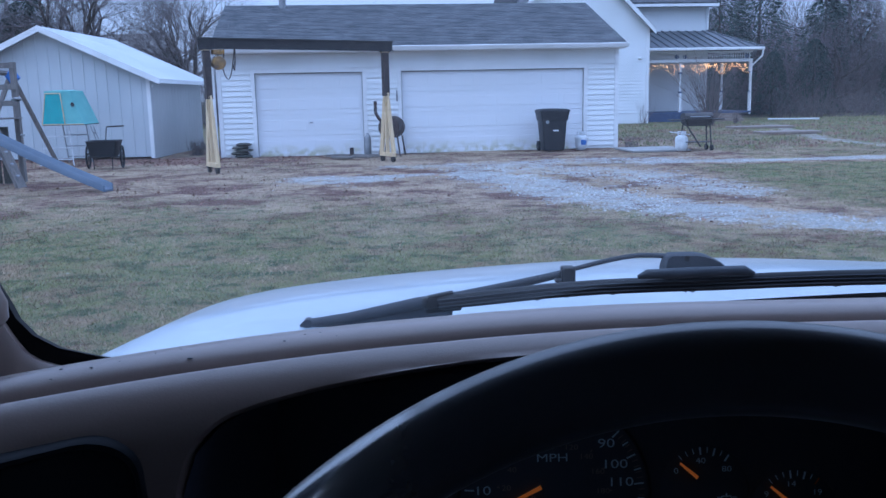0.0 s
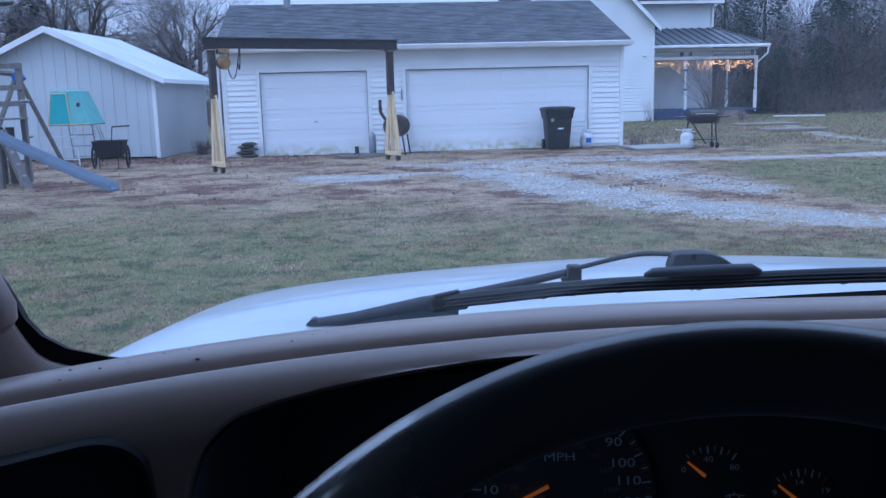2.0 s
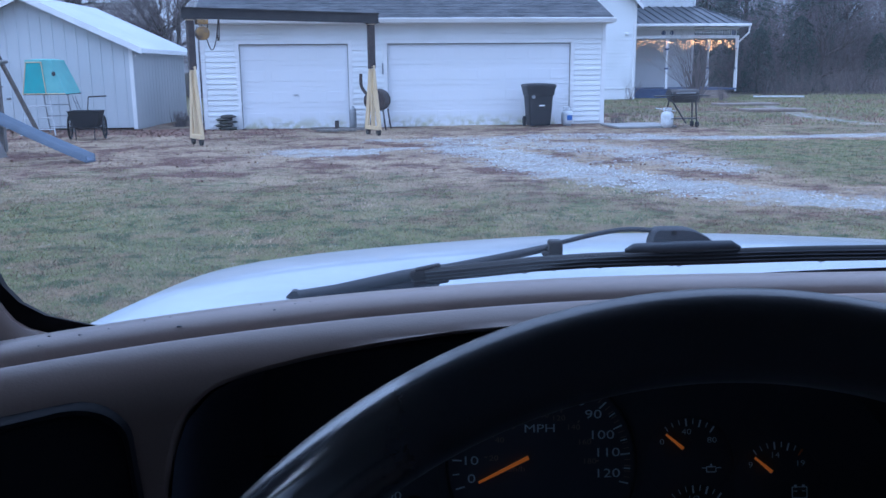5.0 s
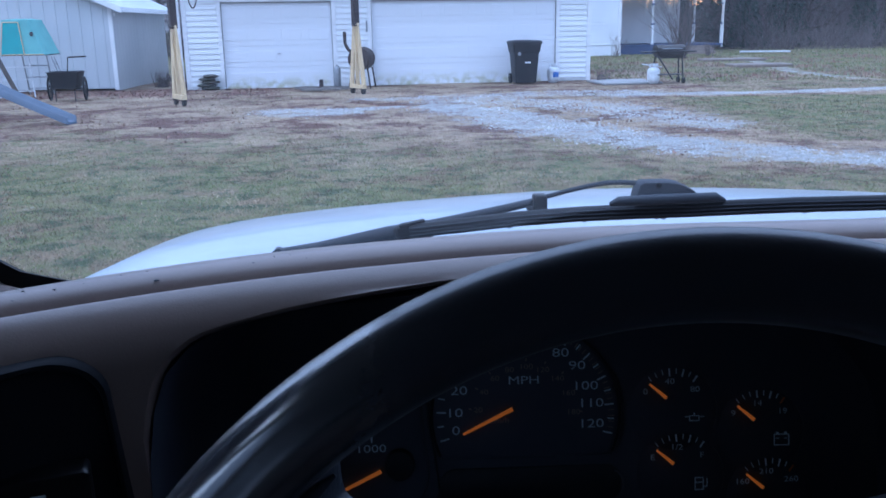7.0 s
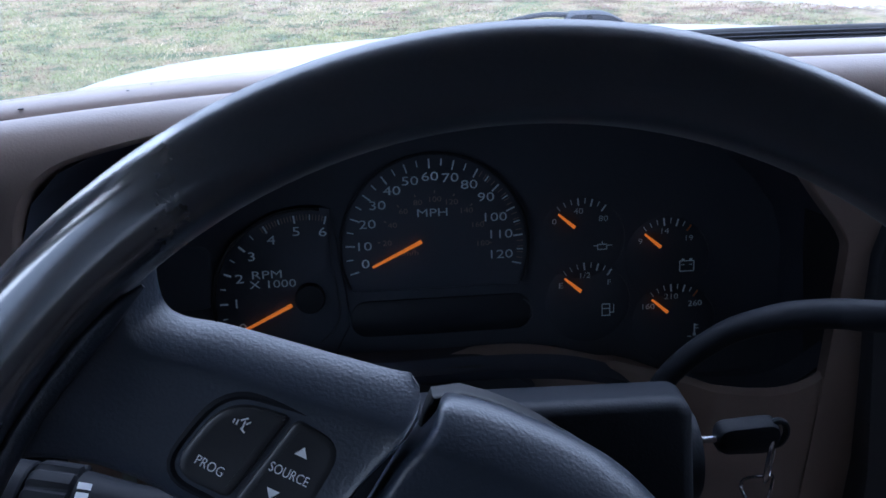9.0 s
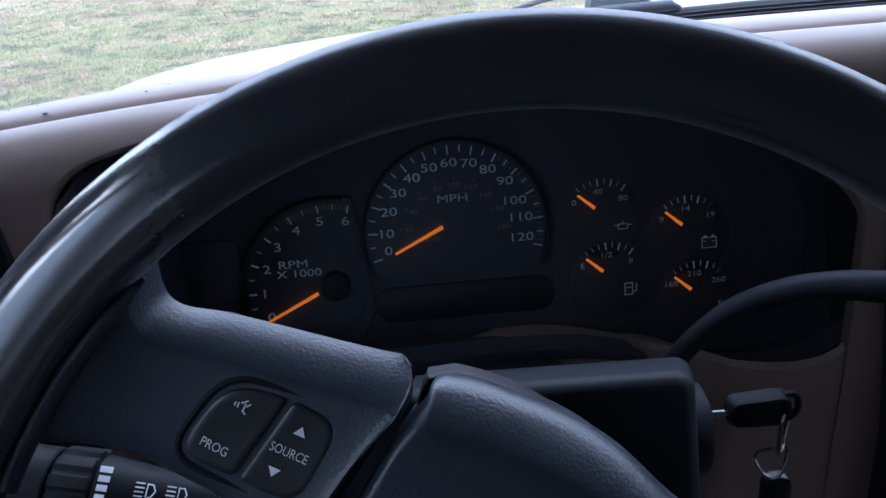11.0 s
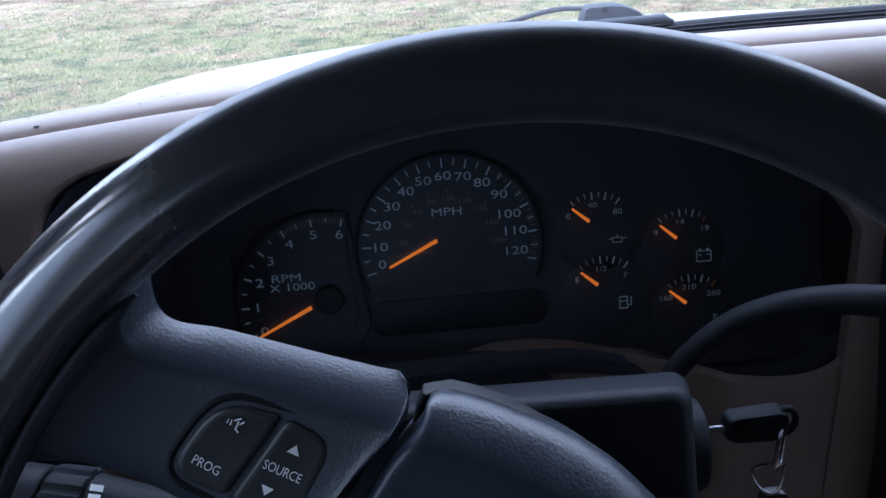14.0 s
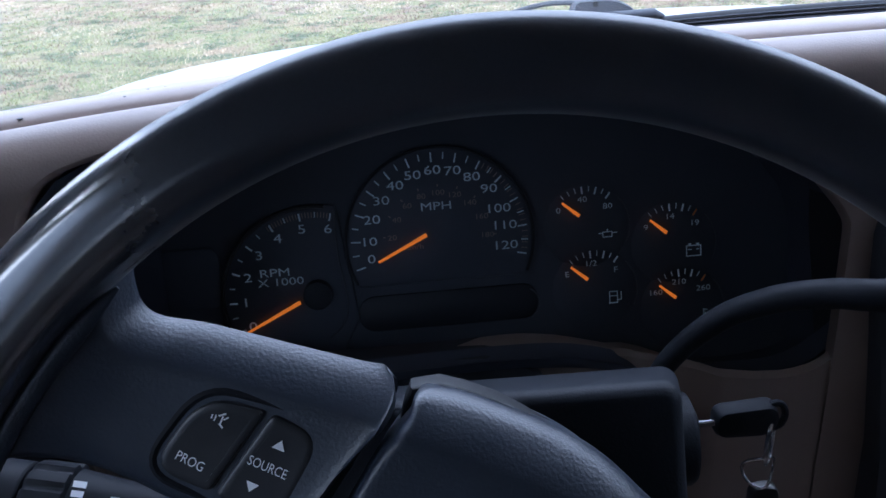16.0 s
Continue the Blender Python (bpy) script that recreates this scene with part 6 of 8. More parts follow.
def steering_wheel():
    bm = bmesh.new()
    R, r, nu, nv = 0.182, 0.0133, 160, 48
    rings = []
    for i in range(nu):
        a = 2 * math.pi * i / nu
        ring = []
        for j in range(nv):
            b = 2 * math.pi * j / nv
            c_, s_ = math.cos(b), math.sin(b)
            e_ = 3.1 if c_ < 0 else 2.4
            k_ = (abs(c_) ** e_ + abs(s_) ** e_) ** (-1 / e_)
            rr = r * k_
            out_ = rr * c_ * (1.06 if c_ < 0 else 0.93)
            ring.append(Vector(((R + out_) * math.cos(a), (R + out_) * math.sin(a), rr * 1.13 * s_)))
        rings.append(ring)
    rings.append(rings[0])
    loft(bm, rings, True)
    bmesh.ops.remove_doubles(bm, verts=bm.verts, dist=1e-6)
    wheel = part("steering_wheel", bm, WHEEL_LEATHER, truck, "worn black leather steering wheel turned to the right", m=M_TURN)
    # left and right spokes: from the seam beside the pad out to the rim
    top = spline([(-0.0735, 0.0708), (-0.0790, 0.0712), (-0.0955, 0.0688), (-0.1118, 0.0657), (-0.1280, 0.0625), (-0.1358, 0.0605), (-0.1435, 0.0582), (-0.1485, 0.0592), (-0.1525, 0.0640), (-0.1575, 0.0730)], 4)
    bottom = spline([(-0.0840, -0.030), (-0.0920, -0.014), (-0.1010, 0.000), (-0.1150, 0.0105), (-0.1280, 0.0125), (-0.1370, 0.0131), (-0.1460, 0.0125), (-0.1540, 0.0108), (-0.1620, 0.0080), (-0.1685, 0.0040)], 4)
    seam = [(-0.030, -0.084), (0.012, -0.0820), (0.033, -0.0795), (0.044, -0.0755), (0.0555, -0.0717), (0.063, -0.0706), (0.0665, -0.0709), (0.0690, -0.0722), (0.0705, -0.0745), (0.0715, -0.078)]
    for s in (-1, 1):
        bm = bmesh.new()
        rings = []
        n = len(top) - 1
        for k in range(-3, n + 1):
            t = max(0, k) / n
            (tx, ty), (bx, by) = top[max(0, k)], bottom[max(0, k)]
            zf = 0.0005 - 0.0055 * math.sin(math.pi * min(1.0, t * 1.1))
            drop = {-3: 0.034, -2: 0.010, -1: 0.0035}.get(k, 0.0)          # the end rolls over into the seam
            inset = {-3: 0.0, -2: 0.0, -1: 0.0012}.get(k, 0.0020 * (1 - t) ** 3)
            roll = 0.0165 - 0.0070 * t
            ring = [(bx, by, -0.034), (bx, by, zf - 0.006), (bx, by + 0.0012, zf - 0.0022), (bx, by + 0.004, zf)]
            w = ty - by - 0.004 - roll
            ring += [(bx + (tx - bx) * (0.004 + w * f) / (ty - by), by + 0.004 + w * f, zf) for f in (0.2, 0.4, 0.6, 0.8, 0.95)]
            for f, fall in BROW:
                y = ty - roll + roll * f
                ring.append((bx + (tx - bx) * (y - by) / (ty - by), y, zf - fall))
            ring.append((tx - 0.002 * t, ty - 0.0035, -0.021))
            ring.append((tx - 0.004 * t, ty - 0.010, -0.034))
            out = []
            for x, y, z in ring:
                lead = curve_at(seam, y) - inset
                x = x + (lead - x) * (1 - t) ** 4 if k >= 0 else lead
                y -= max(0.0, y - 0.052) * {-3: 0.55, -2: 0.30, -1: 0.10}.get(k, 0.0)
                out.append(Vector((x * -s, y, max(-0.034, z - drop))))
            rings.append(out)
        loft(bm, rings, True, (True, True))
        sp = part("spoke", bm, BLACK_VINYL, wheel, "grained black spoke", m=M_TURN)
        bm = bmesh.new()          # raised edge where it meets the rim
        tube(bm, [(s * 0.1660 * math.cos(a), 0.1660 * math.sin(a), 0.0012) for a in [radians(-2 + 25.0 * q / 16) for q in range(17)]], [0.0034] * 13 + [0.0030, 0.0024, 0.0016, 0.0006], 10)
        part("spoke_edge", bm, BLACK_VINYL, sp, m=M_TURN)
    # hub behind the pad
    bm = bmesh.new()
    slab(bm, rounded(-0.060, 0.060, -0.080, -0.010, 0.03, 6), -0.090, -0.050)
    part("wheel_hub", bm, RUBBER, wheel, m=M_TURN)
    # airbag pad
    bm = bmesh.new()
    half = spline([(0.0, 0.0692), (0.0080, 0.0717), (0.018, 0.0734), (0.030, 0.0739), (0.043, 0.0733), (0.0535, 0.0725), (0.0618, 0.0709), (0.0655, 0.0693), (0.0671, 0.0668), (0.0668, 0.0625), (0.0680, 0.0575), (0.0705, 0.050), (0.0722, 0.0375), (0.0745, 0.010), (0.0740, -0.030), (0.069, -0.060), (0.055, -0.078), (0.030, -0.085), (0.0, -0.087)], 4)
    far = spline([(0.0, 0.0692), (0.0100, 0.0655), (0.022, 0.0620), (0.040, 0.0590), (0.055, 0.0570), (0.0640, 0.0540), (0.0690, 0.0480), (0.0722, 0.0375), (0.0745, 0.010), (0.0740, -0.030), (0.069, -0.060), (0.055, -0.078), (0.030, -0.085), (0.0, -0.087)], 4)
    o = far + [(-x, y) for x, y in half[-2:0:-1]]
    crown = [(-0.08, 0.0700), (-0.0618, 0.0714), (-0.043, 0.0731), (-0.030, 0.0736), (-0.018, 0.0733), (-0.008, 0.0715), (0.0, 0.0692), (0.010, 0.0655), (0.022, 0.0620), (0.040, 0.0590), (0.08, 0.0560)]

    def height(x, y):
        """The pad's face: a shallow dome that slopes away along its upper edge."""
        f = 1.0 + (y - curve_at(crown, x)) / 0.0152
        fall = curve_at([(-1.0, 0.0), (0.0, 0.0)] + list(BROW) + [(1.2, 0.0175)], max(-0.9, min(1.15, f)))
        return 0.0012 + 0.0045 * max(0.0, 1 - (x / 0.075) ** 2 - ((y + 0.005) / 0.08) ** 2) - fall

    rings = []
    for d, z in ((0.004, -0.050), (0.0010, -0.022), (0.0, -0.0075), (0.0, -0.0030), (0.0004, -0.0014), (0.0011, -0.0005), (0.0020, -0.0001), (0.0032, 0.0)):
        rings.append([Vector((x, y, (z if z < -0.02 else height(x, y) + z))) for x, y in inset_outline(o, d)])
    for f in (0.97, 0.94, 0.91, 0.88, 0.85, 0.82, 0.79, 0.76, 0.72, 0.66, 0.55, 0.4, 0.2, 0.05):
        row = [(p.x * f, -0.005 + (p.y + 0.005) * f) for p in rings[7]]
        rings.append([Vector((x, y, height(x, y))) for x, y in row])
    loft(bm, rings, True, (False, True))
    pad = part("airbag_pad", bm, BLACK_VINYL, wheel, "grained black airbag pad", m=M_TURN)
    bm = bmesh.new()          # backing that shows above the pad and across the seams
    edge = [(0.0650, 0.045), (0.0680, 0.0600), (0.0682, 0.0655), (0.0606, 0.0704), (0.052, 0.0720), (0.0425, 0.0727), (0.033, 0.0722), (0.015, 0.0700)]
    slab(bm, [(-x, y) for x, y in edge] + [(-0.010, 0.0660), (0.030, 0.0540), (0.050, 0.045)], -0.040, -0.026, 0.002)
    part("pad_backing", bm, RUBBER, pad, "matt black backing", m=M_TURN)
    # button pod: a recess frame, two keys and their print
    left = [(-0.1272, 0.0210, 0.009), (-0.1214, 0.0455, 0.010), (-0.1034, 0.0485, 0.0022), (-0.1092, 0.0210, 0.0022)]
    right = [(-0.1075, 0.0210, 0.0022), (-0.1017, 0.0485, 0.0022), (-0.0862, 0.0478, 0.009), (-0.0880, 0.0200, 0.010)]
    pod = [(-0.1300, 0.0185, 0.011), (-0.1232, 0.0480, 0.012), (-0.1030, 0.0508, 0.012), (-0.0836, 0.0500, 0.011), (-0.0856, 0.0175, 0.012)]
    bm = bmesh.new()
    o = soft_outline(pod)
    loft(bm, [[Vector((x, y, z)) for x, y in inset_outline(o, d)] for d, z in ((-0.0012, -0.010), (-0.0010, -0.0050), (0.0002, -0.0042), (0.0012, -0.0048), (0.0018, -0.0085), (0.0030, -0.0090))], True, (False, True))
    part("button_frame", bm, SWITCH_BLACK, wheel, "black button frame", m=M_TURN)
    for outline in (left, right):
        bm = bmesh.new()
        o = soft_outline(outline)
        loft(bm, [[Vector((x, y, z)) for x, y in inset_outline(o, d)] for d, z in ((0.0, -0.0095), (0.0, -0.0040), (0.0003, -0.0030), (0.0010, -0.0026), (0.0024, -0.0028))], True, (False, True))
        part("button", bm, BUTTON, wheel, "black rocker button with pale print", m=M_TURN)
    up = M_TURN @ Matrix.Translation((0, 0, -0.0022))
    letters("button_print", "PROG", 0.0040, DIAL_INK, wheel, up @ Matrix.Translation((-0.1173, 0.0274, 0)) @ Matrix.Rotation(radians(-4), 4, "Z"), 0.80)
    letters("button_print", "SOURCE", 0.0040, DIAL_INK, wheel, up @ Matrix.Translation((-0.0971, 0.0343, 0)), 0.76)
    for x, y, s in ((-0.0964, 0.0413, 1), (-0.0991, 0.0276, -1)):
        bm = bmesh.new()
        vs = [bm.verts.new(p) for p in ((x - 0.0019, y - s * 0.0012, 0), (x + 0.0019, y - s * 0.0012, 0), (x, y + s * 0.0016, 0))]
        bm.faces.new(vs)
        part("button_print", bm, DIAL_INK, wheel, m=up, smooth=False)
    bm = bmesh.new()
    for q in ((0.000, 0.002, 0.0028, 0.0006, 40), (0.0005, 0.0, 0.0006, 0.003, 0), (0.001, -0.002, 0.0022, 0.0006, -30), (-0.002, 0.0, 0.0005, 0.0022, 0), (-0.0033, 0.0, 0.0005, 0.0016, 0), (0.0018, 0.0012, 0.002, 0.0005, 50)):
        box(bm, (-0.1142 + q[0] * 0.75, 0.0415 + q[1] * 0.75, 0), (q[2] * 0.75, q[3] * 0.75, 0.0003), rot=Matrix.Rotation(radians(q[4]), 3, 'Z'))
    part("button_print", bm, DIAL_INK, wheel, m=up, smooth=False)
    return wheel


RIM_WEAR = (0.1785, 0.1825)        # the hand has polished the outer half of the rim


def wheel_leather():
    """Black leather; the upper left of the rim is worn smooth, with a ragged edge."""
    m = mat("worn_black_leather", (0.020, 0.0235, 0.032), (0.025, 0.0285, 0.038), 0.48, big=14, fine=900, bump=0.10, mixpow=0.25)
    m.node_tree.nodes["Principled BSDF"].inputs["Sheen Weight"].default_value = 0.2
    m.node_tree.nodes["Principled BSDF"].inputs["Sheen Roughness"].default_value = 0.22
    n, l = m.node_tree.nodes, m.node_tree.links
    p = n["Principled BSDF"]
    tc, sx, no, ad = n.new("ShaderNodeTexCoord"), n.new("ShaderNodeSeparateXYZ"), n.new("ShaderNodeTexNoise"), n.new("ShaderNodeMath")
    no.inputs["Scale"].default_value, no.inputs["Detail"].default_value, no.inputs["Roughness"].default_value = 60, 8, 0.7
    l.new(tc.outputs["Object"], sx.inputs[0])
    l.new(tc.outputs["Object"], no.inputs["Vector"])
    ad.operation = 'MULTIPLY_ADD'
    ad.inputs[1].default_value = 0.07
    l.new(no.outputs["Fac"], ad.inputs[0])
    l.new(sx.outputs["X"], ad.inputs[2])
    p.inputs["Roughness"].default_value, p.inputs["Specular IOR Level"].default_value = 0.44, 0.28
    wear = n.new("ShaderNodeMapRange")          # polished by the hand
    wear.inputs["From Min"].default_value, wear.inputs["From Max"].default_value = 0.040, 0.024
    wear.inputs["To Min"].default_value = 0.3
    l.new(ad.outputs[0], wear.inputs["Value"])
    co, le, hm, mu = n.new("ShaderNodeCombineXYZ"), n.new("ShaderNodeVectorMath"), n.new("ShaderNodeMapRange"), n.new("ShaderNodeMath")
    l.new(sx.outputs["X"], co.inputs["X"])
    l.new(sx.outputs["Y"], co.inputs["Y"])
    le.operation = 'LENGTH'
    l.new(co.outputs[0], le.inputs[0])
    rag = n.new("ShaderNodeMath")
    rag.operation = 'MULTIPLY_ADD'
    rag.inputs[1].default_value = 0.006
    l.new(no.outputs["Fac"], rag.inputs[0])
    l.new(le.outputs["Value"], rag.inputs[2])
    hm.inputs["From Min"].default_value, hm.inputs["From Max"].default_value = RIM_WEAR[0] + 0.003, RIM_WEAR[1] + 0.003
    l.new(rag.outputs[0], hm.inputs["Value"])
    mu.operation = 'MULTIPLY'
    l.new(wear.outputs[0], mu.inputs[0])
    l.new(hm.outputs[0], mu.inputs[1])
    l.new(mu.outputs[0], p.inputs["Coat Weight"])
    p.inputs["Coat Roughness"].default_value, p.inputs["Coat IOR"].default_value = 0.17, 2.3
    return m


WHEEL_LEATHER = wheel_leather()
BUTTON = mat("black_button_rubber", (0.017, 0.018, 0.021), (0.021, 0.022, 0.025), 0.38, big=20, fine=500, bump=0.1, mixpow=0.1)
steering_wheel()


COLUMN_PLASTIC = mat("black_column_plastic", (0.013, 0.0150, 0.0195), (0.0155, 0.0175, 0.0225), 0.58, big=12, fine=900, bump=0.5, mixpow=0.2, spec=0.16)


def column():
    bm = bmesh.new()
    rings = []
    for z, right, high, d in ((-0.0955, 0.0735, 0.0692, 0.0055), (-0.0966, 0.0735, 0.0692, 0.0030), (-0.0985, 0.0736, 0.0690, 0.0012), (-0.1010, 0.0740, 0.0688, 0.0003), (-0.106, 0.0752, 0.0680, 0.0), (-0.168, 0.0912, 0.0594, 0.0), (-0.174, 0.0915, 0.0575, 0.0015), (-0.178, 0.0905, 0.0520, 0.004), (-0.25, 0.088, 0.030, 0.0), (-0.36, 0.080, 0.010, 0.0)):
        o = rounded(-0.085, right, -0.075, high, [0.03, 0.02, 0.009, 0.02], 6)
        rings.append([Vector((x, y, z)) for x, y in inset_outline(o, d)])
    loft(bm, rings, True, (True, True))
    col = part("steering_column", bm, COLUMN_PLASTIC, truck, "black plastic steering column shroud", m=M_WHEEL, angle=50)
    bm = bmesh.new()
    tube(bm, [(0.072, 0.029, -0.154), (0.0880, 0.029, -0.154), (0.0900, 0.029, -0.154), (0.0903, 0.029, -0.154), (0.0890, 0.029, -0.154), (0.0890, 0.029, -0.154)], [0.0215, 0.0215, 0.0204, 0.0180, 0.0170, 0.002], 32)
    part("ignition_lock", bm, COLUMN_PLASTIC, col, "black ignition lock", m=M_WHEEL)
    bm = bmesh.new()
    tube(bm, [(0.0880, 0.0315, -0.160), (0.0945, 0.0315, -0.160), (0.0952, 0.0315, -0.160)], [0.0105, 0.0105, 0.0090], 24)
    part("lock_barrel", bm, SWITCH_BLACK, col, m=M_WHEEL)
    # gear lever
    bm = bmesh.new()
    tube(bm, [(0.183, 0.393, 1.155), (0.1892, 0.390, 1.1722), (0.2003, 0.385, 1.1897), (0.2152, 0.380, 1.2044), (0.2286, 0.372, 1.2145), (0.2414, 0.364, 1.2215), (0.2581, 0.354, 1.2266), (0.2714, 0.345, 1.2290), (0.32, 0.335, 1.228), (0.37, 0.327, 1.226), (0.40, 0.322, 1.224)],
         [0.0058, 0.0060, 0.0062, 0.0065, 0.0068, 0.0071, 0.0075, 0.0078, 0.0095, 0.0105, 0.008], 16, smooth=4)
    part("gear_lever", bm, SWITCH_BLACK, col, "black column gear lever")
    # multifunction stalk
    a, b = Vector((-0.030, 0.245, 1.2235)), Vector((-0.165, 0.265, 1.2445))
    d = (b - a)
    p = lambda t: a + d * t
    bm = bmesh.new()
    tube(bm, [p(-0.15), p(0.0), p(0.12), p(0.24), p(0.25)], [0.011, 0.011, 0.0115, 0.0135, 0.0135], 20)
    st = part("indicator_stalk", bm, SWITCH_BLACK, col, "black stalk with pale switch print")
    bm = bmesh.new()
    e1 = d.cross(Vector((0, 0, 1))).normalized()
    e2 = e1.cross(d).normalized()
    rings = []
    for t, f in ((0.252, 0.88), (0.258, 1.0), (0.350, 1.0), (0.360, 0.94), (0.366, 0.86)):
        rings.append([p(t) + (e1 * math.cos(2 * math.pi * q / 72) + e2 * math.sin(2 * math.pi * q / 72)) * (0.0152 if q % 6 < 4 else 0.0139) * f for q in range(72)])
    loft(bm, rings, True, (True, True))
    part("stalk_ring", bm, SWITCH_BLACK, col, "ridged turning ring of the stalk")
    bm = bmesh.new()
    tube(bm, [p(0.37), p(0.375), p(0.60), p(0.72)], [0.0135, 0.0142, 0.0145, 0.0105], 20)
    part("stalk_end", bm, SWITCH_BLACK, col, "stalk end cap")
    # print on the stalk, facing the driver
    nrm = Vector((0.05, -0.62, 0.78)).normalized()
    ax = (-d).normalized()
    up_ = nrm.cross(ax).normalized()
    def face(t, off, dy=0.0):
        return Matrix.Translation(p(t) + nrm * off + up_ * dy) @ Matrix((ax, up_, nrm)).transposed().to_4x4()
    for k in range(5):
        bm = bmesh.new()
        box(bm, (0, 0.006 - k * 0.0032, 0), (0.0045 - 0.0004 * k, 0.0021, 0.0004), 0.0)
        part("stalk_mark", bm, DIAL_INK, col, m=face(0.225, 0.0134), smooth=False)
    for t, s in ((0.11, 1), (0.03, 1)):
        bm = bmesh.new()
        tube(bm, [Vector((0.0022 * math.cos(x / 6 * math.pi * 2), 0.0024 * math.sin(x / 6 * math.pi * 2), 0)) for x in range(-1, 3)] + [Vector((-0.0008, 0.0024, 0)), Vector((-0.0008, -0.0024, 0)), Vector((0.0011, -0.0022, 0))], 0.00025, 4)
        for j in range(4):
            box(bm, (-0.0035, 0.0022 - j * 0.0015, 0), (0.0032, 0.0005, 0.0003))
        part("stalk_symbol", bm, DIAL_INK, col, m=face(t, 0.0118, 0.001), smooth=False)
        bm = bmesh.new()
        box(bm, (0, -0.0045, 0), (0.004, 0.0005, 0.0003))
        box(bm, (-0.002, -0.0045, 0), (0.0015, 0.0018, 0.0003))
        part("stalk_symbol", bm, DIAL_INK, col, m=face(t, 0.0116, 0.0), smooth=False)
    letters("stalk_mark", "2", 0.0042, DIAL_INK, col, face(0.47, 0.0146, 0.007))
    for k in range(3):
        bm = bmesh.new()
        tube(bm, [Vector((0.003 * math.cos(a), 0.003 * math.sin(a), 0)) for a in (0.4, 1.2, 2.0, 2.8)], 0.0003, 4)
        part("stalk_symbol", bm, DIAL_INK, col, m=face(0.46 + k * 0.09, 0.0148, 0.0), smooth=False)


column()


SEAL_RUBBER = mat("dull_black_seal_rubber", (0.004, 0.004, 0.005), (0.006, 0.006, 0.007), 0.7, big=12, fine=400, bump=0.1, mixpow=0.2, spec=0.15)


def body():
    # hood
    bm = bmesh.new()
    rings = []
    for j in range(25):
        v = j / 24
        y = 1.10 + v * 1.22
        ring = []
        for i in range(33):
            u = -1 + 2 * i / 32
            x = CX + u * 0.93 * (1 - 0.06 * v ** 3)
            crown = 1.1785 - 0.132 * v - 0.075 * v ** 3 - 0.045 * max(0.0, (0.28 - v) / 0.28)
            bulge = 0.018 * math.exp(-((u) / 0.5) ** 2)
            side = 0.013 * abs(u) ** 3 + (0.016 * max(0, abs(u) - 0.93) / 0.07)
            yy = y - 0.16 * (abs(u) ** 2.5) * v ** 2 - (0.10 * u ** 2 + 0.30 * u ** 6) * (1 - v)
            if v > 0.93:
                crown -= (v - 0.93) / 0.07 * 0.035
            ring.append(Vector((x, yy, crown + bulge - side)))
        rings.append(ring)
    rings.append([p + Vector((0, 0.03, -0.10)) for p in rings[-1]])
    rings.append([p + Vector((0, 0.0, -0.30)) for p in rings[-1]])
    loft(bm, rings, closed=False)
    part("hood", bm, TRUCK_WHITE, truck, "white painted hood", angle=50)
    # cowl below the glass
    bm = bmesh.new()
    rings = []
    for i in range(25):
        x = CX - 0.80 + 1.6 * i / 24
        y = windscreen_y(x, 1.115)
        rings.append([Vector((x, y - 0.05, 1.10)), Vector((x, y + 0.02, 1.112)), Vector((x, y + 0.10, 1.118)), Vector((x, y + 0.14, 1.105))])
    loft(bm, rings, closed=False)
    part("cowl", bm, BLACK_TRIM, truck, "black wiper cowl")
    # glass
    bm = bmesh.new()
    rings = []
    for i in range(25):
        x = CX - 0.80 + 1.6 * i / 24
        rings.append([Vector((x - (0.10 * (z - 1.1) / 0.65) * ((x - CX) / 0.8), windscreen_y(x, z) - 0.012, z)) for z in (1.105, 1.25, 1.40, 1.55, 1.66)])
    loft(bm, rings, closed=False)
    g = part("windscreen", bm, GLASS, truck, "clear windscreen")
    g.visible_shadow = False
    for x, y, z, r, w in ((-0.186, 0.3895, 1.4968, 0.0016, 2.6), (-0.2022, 0.4322, 1.455, 0.0013, 2.2), (-0.2091, 0.450, 1.4372, 0.0009, 1.6)):
        bm = bmesh.new()
        bmesh.ops.create_icosphere(bm, subdivisions=2, radius=1.0)
        part("white_spot", bm, WHITE_TRIM, g, "small white spot on the glass", m=Matrix.Translation((x, y, z)) @ Matrix.Rotation(radians(-35), 4, 'X') @ Matrix.Diagonal((r * w, r * 0.3, r, 1)))
    bm = bmesh.new()
    rings = []
    for i in range(41):
        x = CX - 0.80 + 1.6 * i / 40
        t = max(0.0, min(1.0, (x - 0.15) / 0.5))
        ztop = 1.1775 + 0.020 * t * t * (3 - 2 * t)
        rings.append([Vector((x, windscreen_y(x, z) - 0.016, z)) for z in (1.105, 1.13, ztop)])
    loft(bm, rings, closed=False)
    part("glass_border", bm, BLACK_TRIM, truck, "black printed border at the glass foot")
    # roof, pillars, doors, floor, rear wall
    bm = bmesh.new()
    slab(bm, rounded(CX - 0.80, CX + 0.80, -1.75, 0.44, 0.12, 5), 1.675, 1.75, 0.04)
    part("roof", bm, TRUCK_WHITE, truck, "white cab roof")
    bm = bmesh.new()
    slab(bm, rounded(CX - 0.78, CX + 0.78, -1.73, 0.43, 0.10, 5), 1.64, 1.67)
    part("headliner", bm, HEADLINER, truck, "pale grey-brown cloth headliner")
